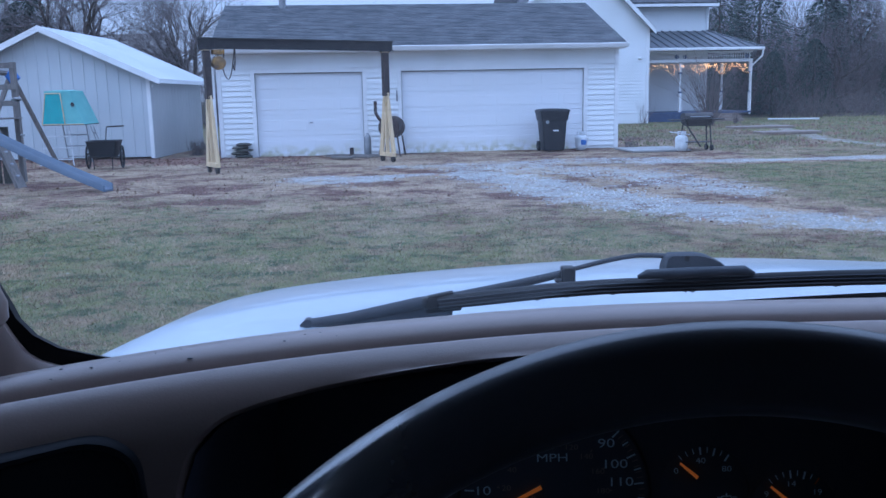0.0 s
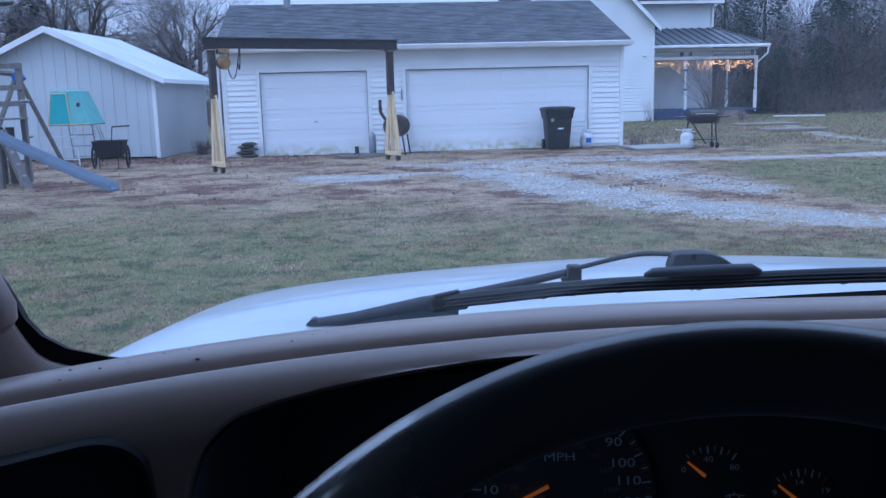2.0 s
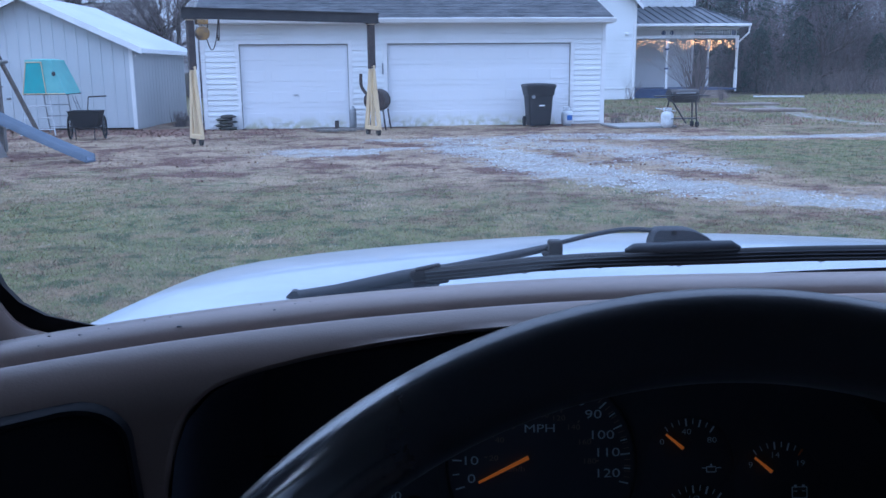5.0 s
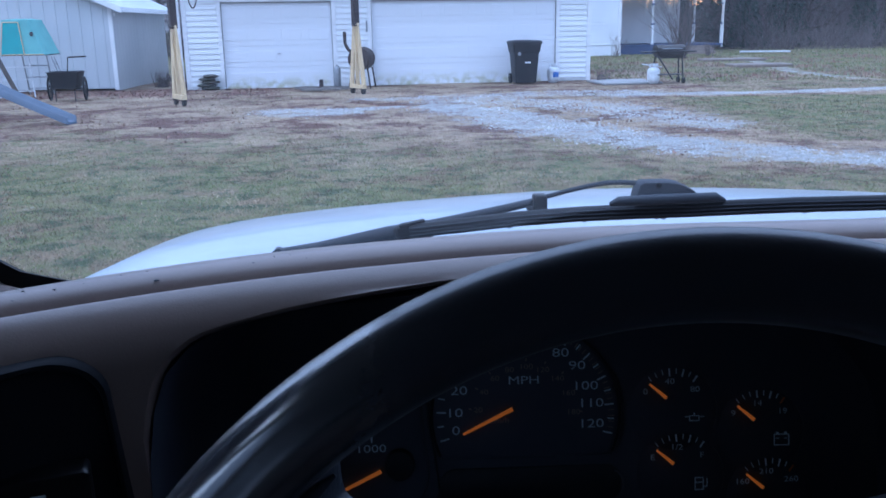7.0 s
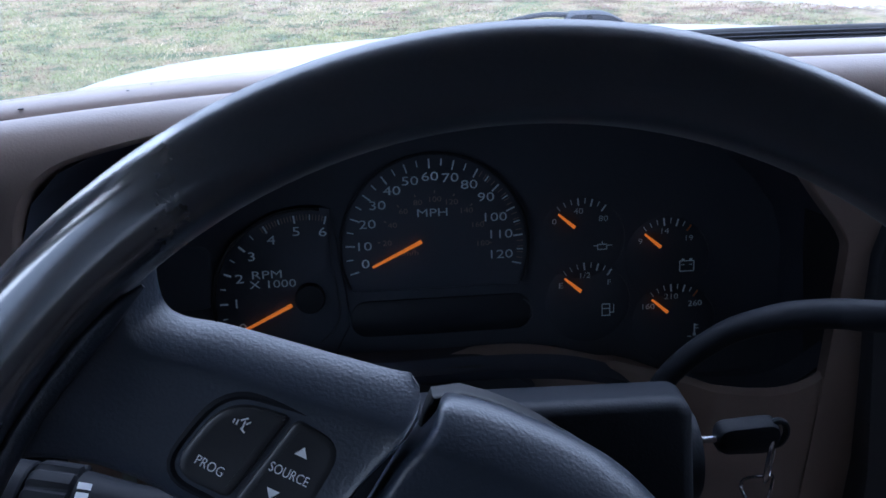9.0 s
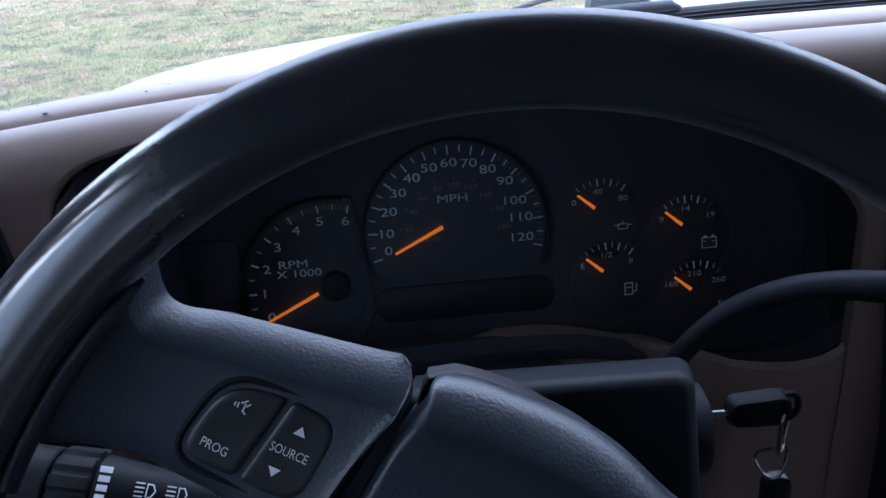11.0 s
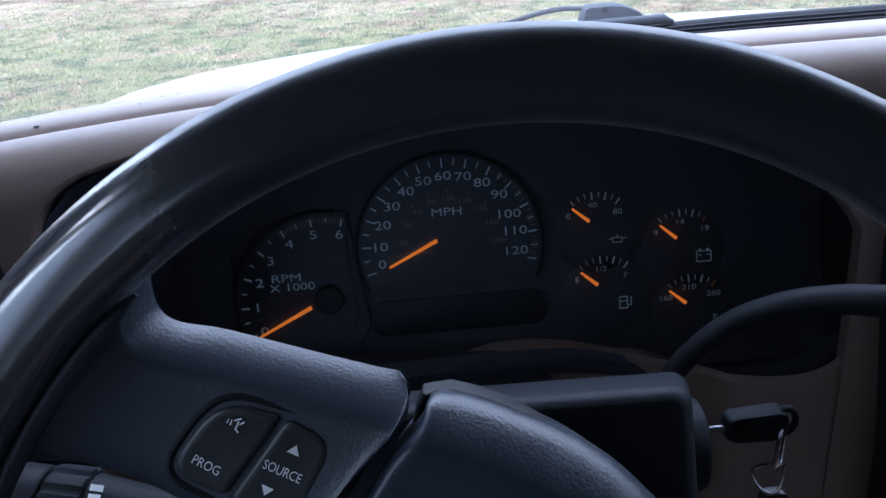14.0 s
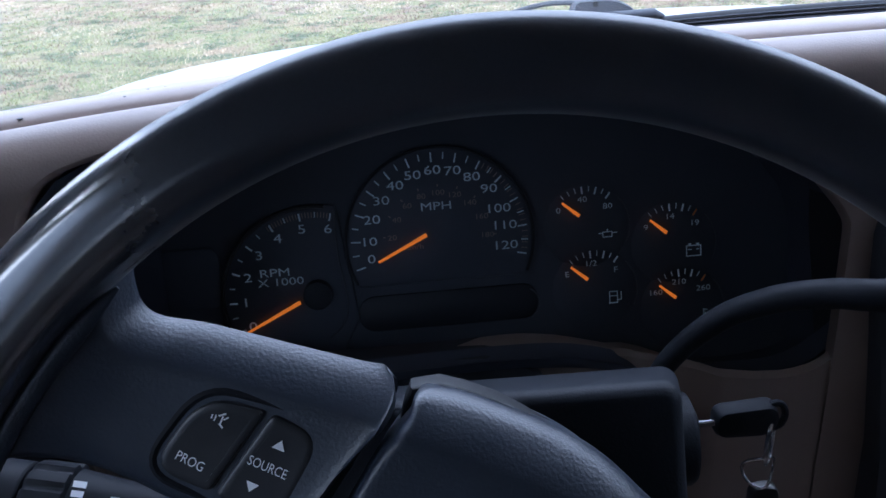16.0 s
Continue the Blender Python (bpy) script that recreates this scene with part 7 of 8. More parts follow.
    for s in (-1, 1):
        xx = CX + s * 0.80
        bm = bmesh.new()        # lower door and side
        box(bm, (xx + s * 0.09, -0.47, 0.83), (0.06, 2.3, 0.80), 0.02)
        part("door", bm, TRUCK_WHITE, truck, "white cab door")
        bm = bmesh.new()
        box(bm, (xx + s * 0.03, -0.47, 0.83), (0.05, 2.26, 0.78), 0.02)
        part("door_trim", bm, TAN, truck, "tan inner door panel")
        bm = bmesh.new()
        pts = [(xx + s * 0.055, windscreen_y(xx, z) - 0.06, z) for z in (1.16, 1.3, 1.45, 1.6, 1.67)]
        pts = [(x - s * 0.10 * (z - 1.1) / 0.65, y, z) for x, y, z in pts]
        tube(bm, pts, 0.035, 10)
        part("windscreen_pillar", bm, TAN, truck, "tan windscreen pillar trim")
        bm = bmesh.new()
        tube(bm, [(x + s * 0.05, y + 0.02, z) for x, y, z in pts], 0.035, 8)
        part("pillar_skin", bm, TRUCK_WHITE, truck)
        bm = bmesh.new()
        tube(bm, [(xx + s * 0.06, -0.50, 1.18), (xx - s * 0.02, -0.47, 1.68)], 0.06, 8)
        part("rear_pillar", bm, TAN, truck)
        # unseen dark pane, added to dim side light on the dashboard face
        bm = bmesh.new()
        box(bm, (xx + s * 0.03, 0.30, 1.43), (0.012, 0.40, 0.50))
        part("added_dark_pane", bm, TINTED, truck, "dark pane added to keep side light off the dashboard", smooth=False)
        bm = bmesh.new()
        box(bm, (xx + s * 0.03, -0.20, 1.43), (0.012, 0.595, 0.50))
        part("side_window", bm, LIGHT_TINT, truck, "tinted door window", smooth=False)
        bm = bmesh.new()
        box(bm, (xx + s * 0.03, -1.10, 1.43), (0.012, 1.2, 0.50))
        part("rear_side_window", bm, MID_TINT, truck, "dark tinted rear window", smooth=False)
        bm = bmesh.new()
        box(bm, (xx + s * 0.062, 1.465, 0.64), (0.15, 1.55, 0.56), 0.05, seg=3)
        part("fender", bm, TRUCK_WHITE, truck, "white front fender")
        bm = bmesh.new()
        box(bm, (xx + s * 0.08, -2.6, 0.80), (0.14, 1.8, 0.55), 0.05, seg=3)
        part("bed_side", bm, TRUCK_WHITE, truck, "white pickup bed side")
        bm = bmesh.new()
        box(bm, (xx - s * 0.06, -2.55, 0.72), (0.26, 0.95, 0.26), 0.05, seg=3)
        part("wheel_housing", bm, TRUCK_WHITE, truck, "white wheel housing in the bed")
        for y in (1.75, -2.55):
            bm = bmesh.new()
            pr = [(0.19, -0.10), (0.33, -0.12), (0.37, -0.09), (0.38, 0), (0.37, 0.09), (0.33, 0.12), (0.19, 0.10)]
            rr = [[Vector((xx + w, y + r * math.cos(a), 0.38 + r * math.sin(a))) for r, w in pr] for a in [2 * math.pi * k / 32 for k in range(32)]]
            loft(bm, rr + [rr[0]], closed=False)
            ty = part("tyre", bm, RUBBER, truck, "black tyre")
            bm = bmesh.new()
            tube(bm, [(xx - 0.06, y, 0.38), (xx + s * 0.05, y, 0.38), (xx + s * 0.09, y, 0.38)], [0.2, 0.2, 0.12], 24)
            part("wheel_rim", bm, CHROME, ty, "steel wheel rim")
    bm = bmesh.new()
    box(bm, (CX, -0.4, 0.42), (1.7, 2.7, 0.06))
    box(bm, (CX, 1.15, 0.66), (1.6, 0.04, 0.72))
    part("cab_floor", bm, TAN, truck, smooth=False)
    bm = bmesh.new()
    box(bm, (CX, -1.68, 0.85), (1.7, 0.06, 0.86))
    part("cab_rear_wall", bm, TAN, truck, smooth=False)
    bm = bmesh.new()
    box(bm, (CX, -1.68, 1.5), (1.56, 0.012, 0.44))
    part("rear_window", bm, TINTED, truck, "dark tinted back window", smooth=False)
    bm = bmesh.new()
    box(bm, (CX, -2.6, 0.60), (1.6, 1.8, 0.05))
    box(bm, (CX, -3.47, 0.80), (1.7, 0.06, 0.55), 0.02)
    part("bed_floor", bm, TRUCK_WHITE, truck, smooth=False)
    bm = bmesh.new()
    box(bm, (CX, 2.33, 0.55), (1.75, 0.18, 0.22), 0.05, seg=3)
    part("front_bumper", bm, CHROME, truck, "chrome front bumper")
    for x in (0.08, 0.84):
        bm = bmesh.new()
        box(bm, (x, -0.48, 0.72), (0.52, 0.55, 0.18), 0.06, seg=3)
        part("seat_cushion", bm, SEAT_CLOTH, truck, "tan cloth seat")
        bm = bmesh.new()
        box(bm, (x, -0.80, 1.08), (0.50, 0.16, 0.66), 0.07, seg=3, rot=Matrix.Rotation(radians(-14), 3, 'X'))
        part("seat_back", bm, SEAT_CLOTH, truck, "tan cloth seat back")
    # sealing strip and trim at the foot of the left pillar
    bm = bmesh.new()
    seal = []
    for (xi, zi), (xo, zo) in (((-0.330, 1.440), (-0.325, 1.445)), ((-0.285, 1.372), (-0.2800, 1.3830)), ((-0.2650, 1.3380), (-0.2595, 1.3520)), ((-0.2590, 1.3270), (-0.2532, 1.3394)), ((-0.2560, 1.3185), (-0.2484, 1.3283)), ((-0.2480, 1.3074), (-0.2397, 1.3181)), ((-0.2290, 1.2985), (-0.2252, 1.3097)), ((-0.205, 1.292), (-0.2005, 1.3038)), ((-0.17, 1.285), (-0.17, 1.299))):
        seal.append([Vector((xi, 0.500, zi)), Vector((xo, 0.501, zo)), Vector((xo - 0.002, 0.512, zo - 0.003)), Vector((xi - 0.004, 0.52, zi))])
    loft(bm, seal, True, (True, True))
    part("glass_seal", bm, SEAL_RUBBER, truck, "black rubber seal at the windscreen corner")
    bm = bmesh.new()
    tube(bm, [(-0.345, 0.470, 1.50), (-0.292, 0.470, 1.425), (-0.268, 0.470, 1.378), (-0.2545, 0.470, 1.3525), (-0.2495, 0.47, 1.341), (-0.2485, 0.471, 1.334), (-0.2483, 0.472, 1.3295)], [0.016, 0.015, 0.0135, 0.0125, 0.0125, 0.0105, 0.005], 16)
    part("pillar_trim", bm, TAN, truck, "tan trim at the pillar's foot")
    # flared foot of the pillar, running out onto the dashboard
    bm = bmesh.new()
    edge = [(-0.33, 1.46), (-0.275, 1.362), (-0.2545, 1.334), (-0.2482, 1.3224), (-0.2449, 1.3169), (-0.2400, 1.3103), (-0.2329, 1.3057), (-0.2226, 1.3026), (-0.205, 1.298)]
    rings = []
    for x, z in edge:
        rings.append([Vector((x - 0.002, 0.500, z - 0.003)), Vector((x - 0.0005, 0.492, z - 0.001)), Vector((x - 0.003, 0.487, z - 0.004)), Vector((x - 0.012, 0.480, z - 0.012)), Vector((x - 0.05, 0.462, z - 0.045)), Vector((x - 0.12, 0.430, z - 0.10))])
    loft(bm, rings, closed=False)
    part("pillar_foot", bm, TAN, truck, "tan flared foot of the pillar")
    for s in (-1, 1):
        bm = bmesh.new()
        box(bm, (CX + s * 0.83, 0.92, 0.70), (0.05, 0.50, 0.58), 0.01)
        part("kick_panel", bm, TAN, truck)


HEADLINER = mat("pale_grey_brown_headliner_cloth", (0.36, 0.335, 0.32), (0.32, 0.295, 0.28), 0.95, big=6, fine=300, bump=0.2, mixpow=0.2)
SEAT_CLOTH = mat("tan_seat_cloth", (0.19, 0.16, 0.14), (0.16, 0.135, 0.118), 0.9, big=6, fine=300, bump=0.3, mixpow=0.3)
CHROME = mat("dull_chrome", (0.6, 0.6, 0.62), (0.5, 0.5, 0.52), 0.25, metal=1.0, big=6, fine=60, bump=0.0, mixpow=0.1)
body()


def wiper():
    bm = bmesh.new()
    tube(bm, [(-0.195, 1.1994, 1.1351), (-0.1866, 1.1979, 1.1394), (-0.1694, 1.1948, 1.1415), (-0.1246, 1.1867, 1.1493), (-0.0763, 1.1779, 1.1603), (-0.0288, 1.1691, 1.1712), (0.0333, 1.1573, 1.1839), (0.1091, 1.1425, 1.2022), (0.1645, 1.1315, 1.2166)],
         [0.0031, 0.0062, 0.0070, 0.0074, 0.0084, 0.0091, 0.0072, 0.0060, 0.0051], 14)
    w = part("wiper_arm", bm, WIPER_PAINT, truck, "black wiper arm")
    bm = bmesh.new()       # deep flange under the arm, made deeper to fill in the shadow below
    up_ = [(-0.188, 1.1985, 1.1370), (-0.1694, 1.1955, 1.1400), (-0.1246, 1.1875, 1.1480), (-0.0763, 1.1787, 1.1590), (-0.0288, 1.1699, 1.1700), (0.0200, 1.160, 1.1790)]
    loft(bm, [[Vector((x, y - 0.004, z)), Vector((x, y + 0.004, z)), Vector((x, y + 0.004, z - 0.030)), Vector((x, y - 0.004, z - 0.030))] for x, y, z in up_], True, (True, True))
    part("arm_flange_shade", bm, WIPER_PAINT, w)
    bm = bmesh.new()
    tube(bm, [(-0.1840, 1.190, 1.1400), (-0.1840, 1.205, 1.1400)], 0.0070, 16)
    part("arm_pivot", bm, WIPER_PAINT, w, "round pivot cap of the arm")
    bm = bmesh.new()
    tube(bm, [(0.162, 1.130, 1.2182), (0.1808, 1.1167, 1.2265), (0.2132, 1.0929, 1.2398), (0.238, 1.0739, 1.2488), (0.256, 1.0597, 1.2533), (0.2735, 1.0454, 1.2548), (0.290, 1.034, 1.2551)], 0.0031, 10, smooth=3)
    part("wiper_rod", bm, WIPER_PAINT, w, "thin black wiper rod")
    bm = bmesh.new()
    box(bm, (0.1725, 1.122, 1.2177), (0.0180, 0.020, 0.0215), 0.002)
    box(bm, (0.1635, 1.124, 1.2100), (0.016, 0.016, 0.006), 0.002)
    part("wiper_clip", bm, RUBBER, w, "square black clip")
    bm = bmesh.new()       # knuckle block over the blade
    o = [(0.2733, 1.2377), (0.2735, 1.2420), (0.2772, 1.2556), (0.2823, 1.2590), (0.3116, 1.2591), (0.3210, 1.2579), (0.3288, 1.2558), (0.3414, 1.2496), (0.3513, 1.2418), (0.3515, 1.2362)]
    loft(bm, [[Vector((x, 1.034 + dy, z)) for x, z in inset_outline(o, d)] for dy, d in ((0.012, 0.0), (-0.010, 0.0), (-0.012, 0.0012))], True, (True, True))
    part("wiper_knuckle", bm, WIPER_PAINT, w, "black wiper knuckle with a round hole")
    bm = bmesh.new()
    tube(bm, [(0.3004, 1.0210, 1.2548), (0.3004, 1.0222, 1.2548)], 0.0034, 16)
    part("knuckle_hole", bm, SEAL_RUBBER, w, "small dark hole")
    # blade: a deep rubber body with ridges, an end cap and a saddle
    line = [(-0.0179, 1.1197, 1.1829), (0.0022, 1.1109, 1.1869), (0.0672, 1.0827, 1.1990), (0.1365, 1.0600, 1.2109), (0.2046, 1.0460, 1.2177), (0.2709, 1.0320, 1.2224), (0.3375, 1.0240, 1.2249), (0.4045, 1.0193, 1.2274), (0.4657, 1.0180, 1.2286), (0.531, 1.018, 1.2286), (0.66, 1.022, 1.2275), (0.80, 1.035, 1.223)]
    bm = bmesh.new()
    tube(bm, [(x, y, z + 0.0022) for x, y, z in line], [0.0060, 0.0068] + [0.0068] * 10, 12)
    part("blade_frame", bm, RUBBER, w, "black wiper blade frame")
    bm = bmesh.new()
    tube(bm, [(x, y - 0.001, z - 0.0052) for x, y, z in line[1:]], 0.0048, 10)
    part("blade_rubber", bm, RUBBER, w, "worn wiper rubber")
    for dz, r in ((0.0042, 0.0010), (-0.0004, 0.0009), (-0.0050, 0.0008)):
        bm = bmesh.new()
        tube(bm, [(x, y - 0.0068, z + dz) for x, y, z in line], r, 5)
        part("blade_ridge", bm, WIPER_PAINT, w, "thin ridge of the blade")
    bm = bmesh.new()
    box(bm, (-0.0080, 1.110, 1.1868), (0.020, 0.012, 0.0165), 0.003, rot=Matrix.Rotation(radians(-11), 3, 'Y'))
    box(bm, (0.0040, 1.108, 1.1975), (0.034, 0.010, 0.0042), 0.0015, rot=Matrix.Rotation(radians(-11), 3, 'Y'))
    part("blade_cap", bm, RUBBER, w, "black end cap of the blade")
    # small black block below the left end of the blade
    bm = bmesh.new()
    box(bm, (0.0080, 1.116, 1.1765), (0.048, 0.010, 0.0080), 0.002, rot=Matrix.Rotation(radians(-6), 3, 'Y'))
    part("blade_end_block", bm, RUBBER, w)
    bm = bmesh.new()
    tube(bm, [(0.241, 1.018, 1.2345), (0.2504, 1.014, 1.2385), (0.2991, 1.012, 1.2400), (0.3669, 1.012, 1.2412), (0.3794, 1.016, 1.2365)], [0.0024, 0.0058, 0.0066, 0.0058, 0.0024], 12)
    part("blade_saddle", bm, WIPER_PAINT, w, "black saddle of the blade")
    rnd = random.Random(17)
    for k in range(9):            # shreds of the worn rubber lip
        x = rnd.uniform(0.10, 0.50)
        i = next(q for q in range(len(line) - 1) if line[q + 1][0] > x)
        (x0, y0, z0), (x1, y1, z1) = line[i], line[i + 1]
        f = (x - x0) / (x1 - x0)
        c = Vector((x, y0 + (y1 - y0) * f - 0.003, z0 + (z1 - z0) * f - 0.0082))
        bm = bmesh.new()
        q = rnd.uniform(0.004, 0.011)
        tube(bm, [c + Vector((-q, 0, 0.0012)), c + Vector((0, 0, -rnd.uniform(0.0005, 0.0025))), c + Vector((q, 0, 0.0012))], 0.0007, 5)
        part("rubber_shred", bm, RUBBER, w, "torn shred of wiper rubber")


WIPER_PAINT = mat("faded_black_wiper_paint", (0.020, 0.024, 0.032), (0.027, 0.032, 0.041), 0.62, big=18, fine=200, bump=0.1, mixpow=0.3, spec=0.3)
wiper()

# ---- keys in the ignition ----
def keys():
    o = M_WHEEL @ Vector((0.0985, 0.0325, -0.161))
    k = thing("car_key", "car key in the ignition with a ring of keys", "keys", Matrix.Translation(o))
    bm = bmesh.new()
    box(bm, (0.006, 0, 0), (0.016, 0.0022, 0.0030), 0.0005)
    part("key_blade", bm, CHROME, k, "bright steel key blade")
    bm = bmesh.new()
    out = soft_outline([(0.0062, -0.0078, 0.006), (0.0330, -0.0090, 0.006), (0.0375, 0.0, 0.006), (0.0345, 0.0088, 0.005), (0.0062, 0.0072, 0.005)])
    slab(bm, out, -0.0045, 0.0045, 0.004)
    part("key_head", bm, SWITCH_BLACK, k, "black plastic key head", m=Matrix.Rotation(radians(90), 4, 'X'))
    bm = bmesh.new()
    tube(bm, [Vector((0.0350 + 0.0050 * math.cos(a), 0.0, 0.0010 + 0.0068 * math.sin(a))) for a in [2 * math.pi * q / 24 for q in range(25)]], 0.0017, 8)
    part("key_loop", bm, SWITCH_BLACK, k, "black eye of the key head")
    for j, (dx, dz, r, rot) in enumerate(((0.0335, -0.012, 0.0105, 8), (0.0328, -0.0130, 0.0105, -14), (0.0300, -0.0285, 0.0078, 80))):
        bm = bmesh.new()
        pts = [Vector((r * 0.36 * math.cos(a) if j < 2 else r * math.cos(a), r * 0.5 * math.cos(a) if j < 2 else 0.003 * math.cos(2 * a), r * math.sin(a) * 1.15)) for a in [2 * math.pi * q / 28 for q in range(29)]]
        tube(bm, pts, 0.0008, 6)
        part("key_ring", bm, CHROME, k, "steel split ring", m=Matrix.Translation((dx, -0.002, dz)))
    bm = bmesh.new()
    slab(bm, rounded(-0.007, 0.007, -0.018, 0.012, 0.005, 4), -0.003, 0.003, 0.002)
    part("second_key", bm, GLOSS_BLACK, k, "black plastic fob hanging on the ring", m=Matrix.Translation((0.0330, -0.002, -0.0500)) @ Matrix.Rotation(radians(90), 4, 'X'))


keys()
# ---- trees and brush ----
TWIG = mat("grey_brown_twigs", (0.12, 0.10, 0.098), (0.09, 0.077, 0.077), 0.95, big=0.8, fine=8, bump=0.0, mixpow=0.3)
RED_TWIG = mat("reddish_brush_twigs", (0.151, 0.126, 0.119), (0.108, 0.092, 0.088), 0.95, big=0.5, fine=6, bump=0.0, mixpow=0.3)
NEEDLES = island_vary(mat("dark_green_needles", (0.05, 0.068, 0.055), (0.035, 0.05, 0.042), 0.9, big=0.7, fine=9, bump=0.0, mixpow=0.3), 0.35)


NEEDLES.node_tree.nodes["Principled BSDF"].inputs["Specular IOR Level"].default_value = 0.05


class Soup:
    """Plain lists of vertices and faces, for large joined meshes."""

    def __init__(self):
        self.v, self.f = [], []

    def limb(self, a, b, ra, rb, seg=5):
        d = (b - a).normalized()
        u = d.cross(Vector((0.3, 0.9, 0.2))).normalized()
        w = d.cross(u)
        n = len(self.v)
        for p, r in ((a, ra), (b, rb)):
            for k in range(seg):
                t = 2 * math.pi * k / seg
                q = p + u * (r * math.cos(t)) + w * (r * math.sin(t))
                self.v.append((q.x, q.y, q.z))
        for k in range(seg):
            self.f.append((n + k, n + (k + 1) % seg, n + seg + (k + 1) % seg, n + seg + k))

    def quad(self, c, u, w):
        n = len(self.v)
        for p in (c - u - w, c + u - w, c + u + w, c - u + w):
            self.v.append((p.x, p.y, p.z))
        self.f.append((n, n + 1, n + 2, n + 3))

    def mesh(self, name):
        me = bpy.data.meshes.new(name)
        me.from_pydata(self.v, [], self.f)
        me.update()
        return me


def grow(rnd, wood, twigs, p, d, length, r, level, top=5, bend=0.25):
    """A limb that curves, tapers and forks; thin wood goes to twigs."""
    n = 5 if level < 2 else 3
    out = wood if level < 3 else twigs
    seg = 8 if level == 0 else (6 if level < 3 else 3)
    ends = []
    for k in range(n):
        d = (d + Vector((rnd.gauss(0, bend), rnd.gauss(0, bend), rnd.gauss(0.03, bend * 0.5))) * 0.5).normalized()
        q = p + d * (length / n)
        r2 = r * (1 - 0.45 / n)
        out.limb(p, q, r, r2, seg)
        p, r = q, r2
        ends.append((p.copy(), d.copy(), r))
    if level >= top or (level == 5 and rnd.random() < 0.35):
        return
    kids = 5 if level == 0 else rnd.choice((2, 3, 3))
    for k in range(kids + (2 if level else 1)):
        q, dd, rr = ends[-1] if k < kids else ends[rnd.randrange(1, len(ends))]
        axis = dd.cross(Vector((rnd.gauss(0, 1), rnd.gauss(0, 1), rnd.gauss(0, 1)))).normalized()
        nd = (Matrix.Rotation(radians(rnd.uniform(22, 52)), 3, axis) @ dd)
        nd.z += 0.12 if level < 2 else 0.02
        grow(rnd, wood, twigs, q, nd.normalized(), length * rnd.uniform(0.58, 0.8), rr * rnd.uniform(0.55, 0.75), level + 1, top, bend + 0.04)


def bare_tree(seed, height, r, m, label, top=5, first=0.17):
    rnd = random.Random(seed)
    wood, twigs = Soup(), Soup()
    grow(rnd, wood, twigs, Vector((0, 0, -0.1)), Vector((0, 0, 1)), height * first, r, 0, top)
    g = thing("tree", label, "tree", m, group="bare trees round the yard")
    part("trunk", wood.mesh("trunk"), BARK, g)
    part("crown", twigs.mesh("crown"), TWIG, g, "bare twiggy crown")
    return g


bare_tree(11, 14.0, 0.42, Matrix.Translation((-14.4, 37.5, 0)), "tall bare winter tree with forked trunk", 6, 0.21)
bare_tree(23, 11.0, 0.24, Matrix.Translation((-10.2, 36.0, 0)), "bare winter tree with spreading limbs", 6, 0.22)
TREE_C = bare_tree(37, 12.0, 0.22, Matrix.Translation((30.0, 49.0, 0)), "slim bare winter tree", 5, 0.20)
TREE_D = bare_tree(52, 10.0, 0.16, Matrix.Translation((-17.5, 42.0, 0)), "small twiggy winter tree", 5, 0.18)
rnd = random.Random(77)
spots = [(-20, 44, 1.1), (-7.5, 46, 1.0), (-25, 52, 1.3), (-24, 41, 1.0), (-3, 60, 1.1), (2.5, 48, 0.95), (6, 58, 1.1), (11, 66, 1.2), (-17, 56, 1.3), (-14, 46, 0.9), (-20.5, 49, 1.1), (-30, 62, 1.2),
         (20, 62, 1.2), (24, 58, 1.2), (27, 50, 1.0), (33, 53, 1.2), (27, 55, 1.1), (37, 56, 1.2), (34, 47, 0.9), (40, 60, 1.3), (23, 51, 0.9), (-34, 50, 1.3), (-44, 60, 1.4), (50, 62, 1.4)]
for k, (x, y, s) in enumerate(spots):
    src = (TREE_C, TREE_D)[k % 2]
    t = copy_thing(src, Matrix.Translation((x, y, 0)) @ Matrix.Rotation(rnd.uniform(0, 6.28), 4, 'Z') @ Matrix.Diagonal((s, s, s * rnd.uniform(0.95, 1.15), 1)))


def brush(name, seed, n, x0, x1, y0, y1, hmin, hmax, material, label, lean=0.25, seg=4, r0=0.012):
    rnd = random.Random(seed)
    s = Soup()
    for k in range(n):
        p = Vector((rnd.uniform(x0, x1), rnd.uniform(y0, y1), 0))
        h = rnd.uniform(hmin, hmax)
        d = Vector((rnd.gauss(0, lean), rnd.gauss(0, lean), 1)).normalized()
        r = r0 * (0.6 + h / hmax)
        for j in range(seg):
            d = (d + Vector((rnd.gauss(0, 0.16), rnd.gauss(0, 0.16), rnd.gauss(-0.02, 0.08)))).normalized()
            q = p + d * (h / seg)
            s.limb(p, q, r, r * 0.72, 3)
            if j > 0:
                for t in range(2):
                    dd = (d + Vector((rnd.gauss(0, 0.6), rnd.gauss(0, 0.6), rnd.gauss(0.1, 0.3)))).normalized()
                    s.limb(p, p + dd * h * rnd.uniform(0.12, 0.3), r * 0.5, r * 0.25, 3)
            p, r = q, r * 0.72
    ob = part(name, s.mesh(name), material, smooth=False)
    tagged(ob, label, "brush", kind="stuff")
    return ob


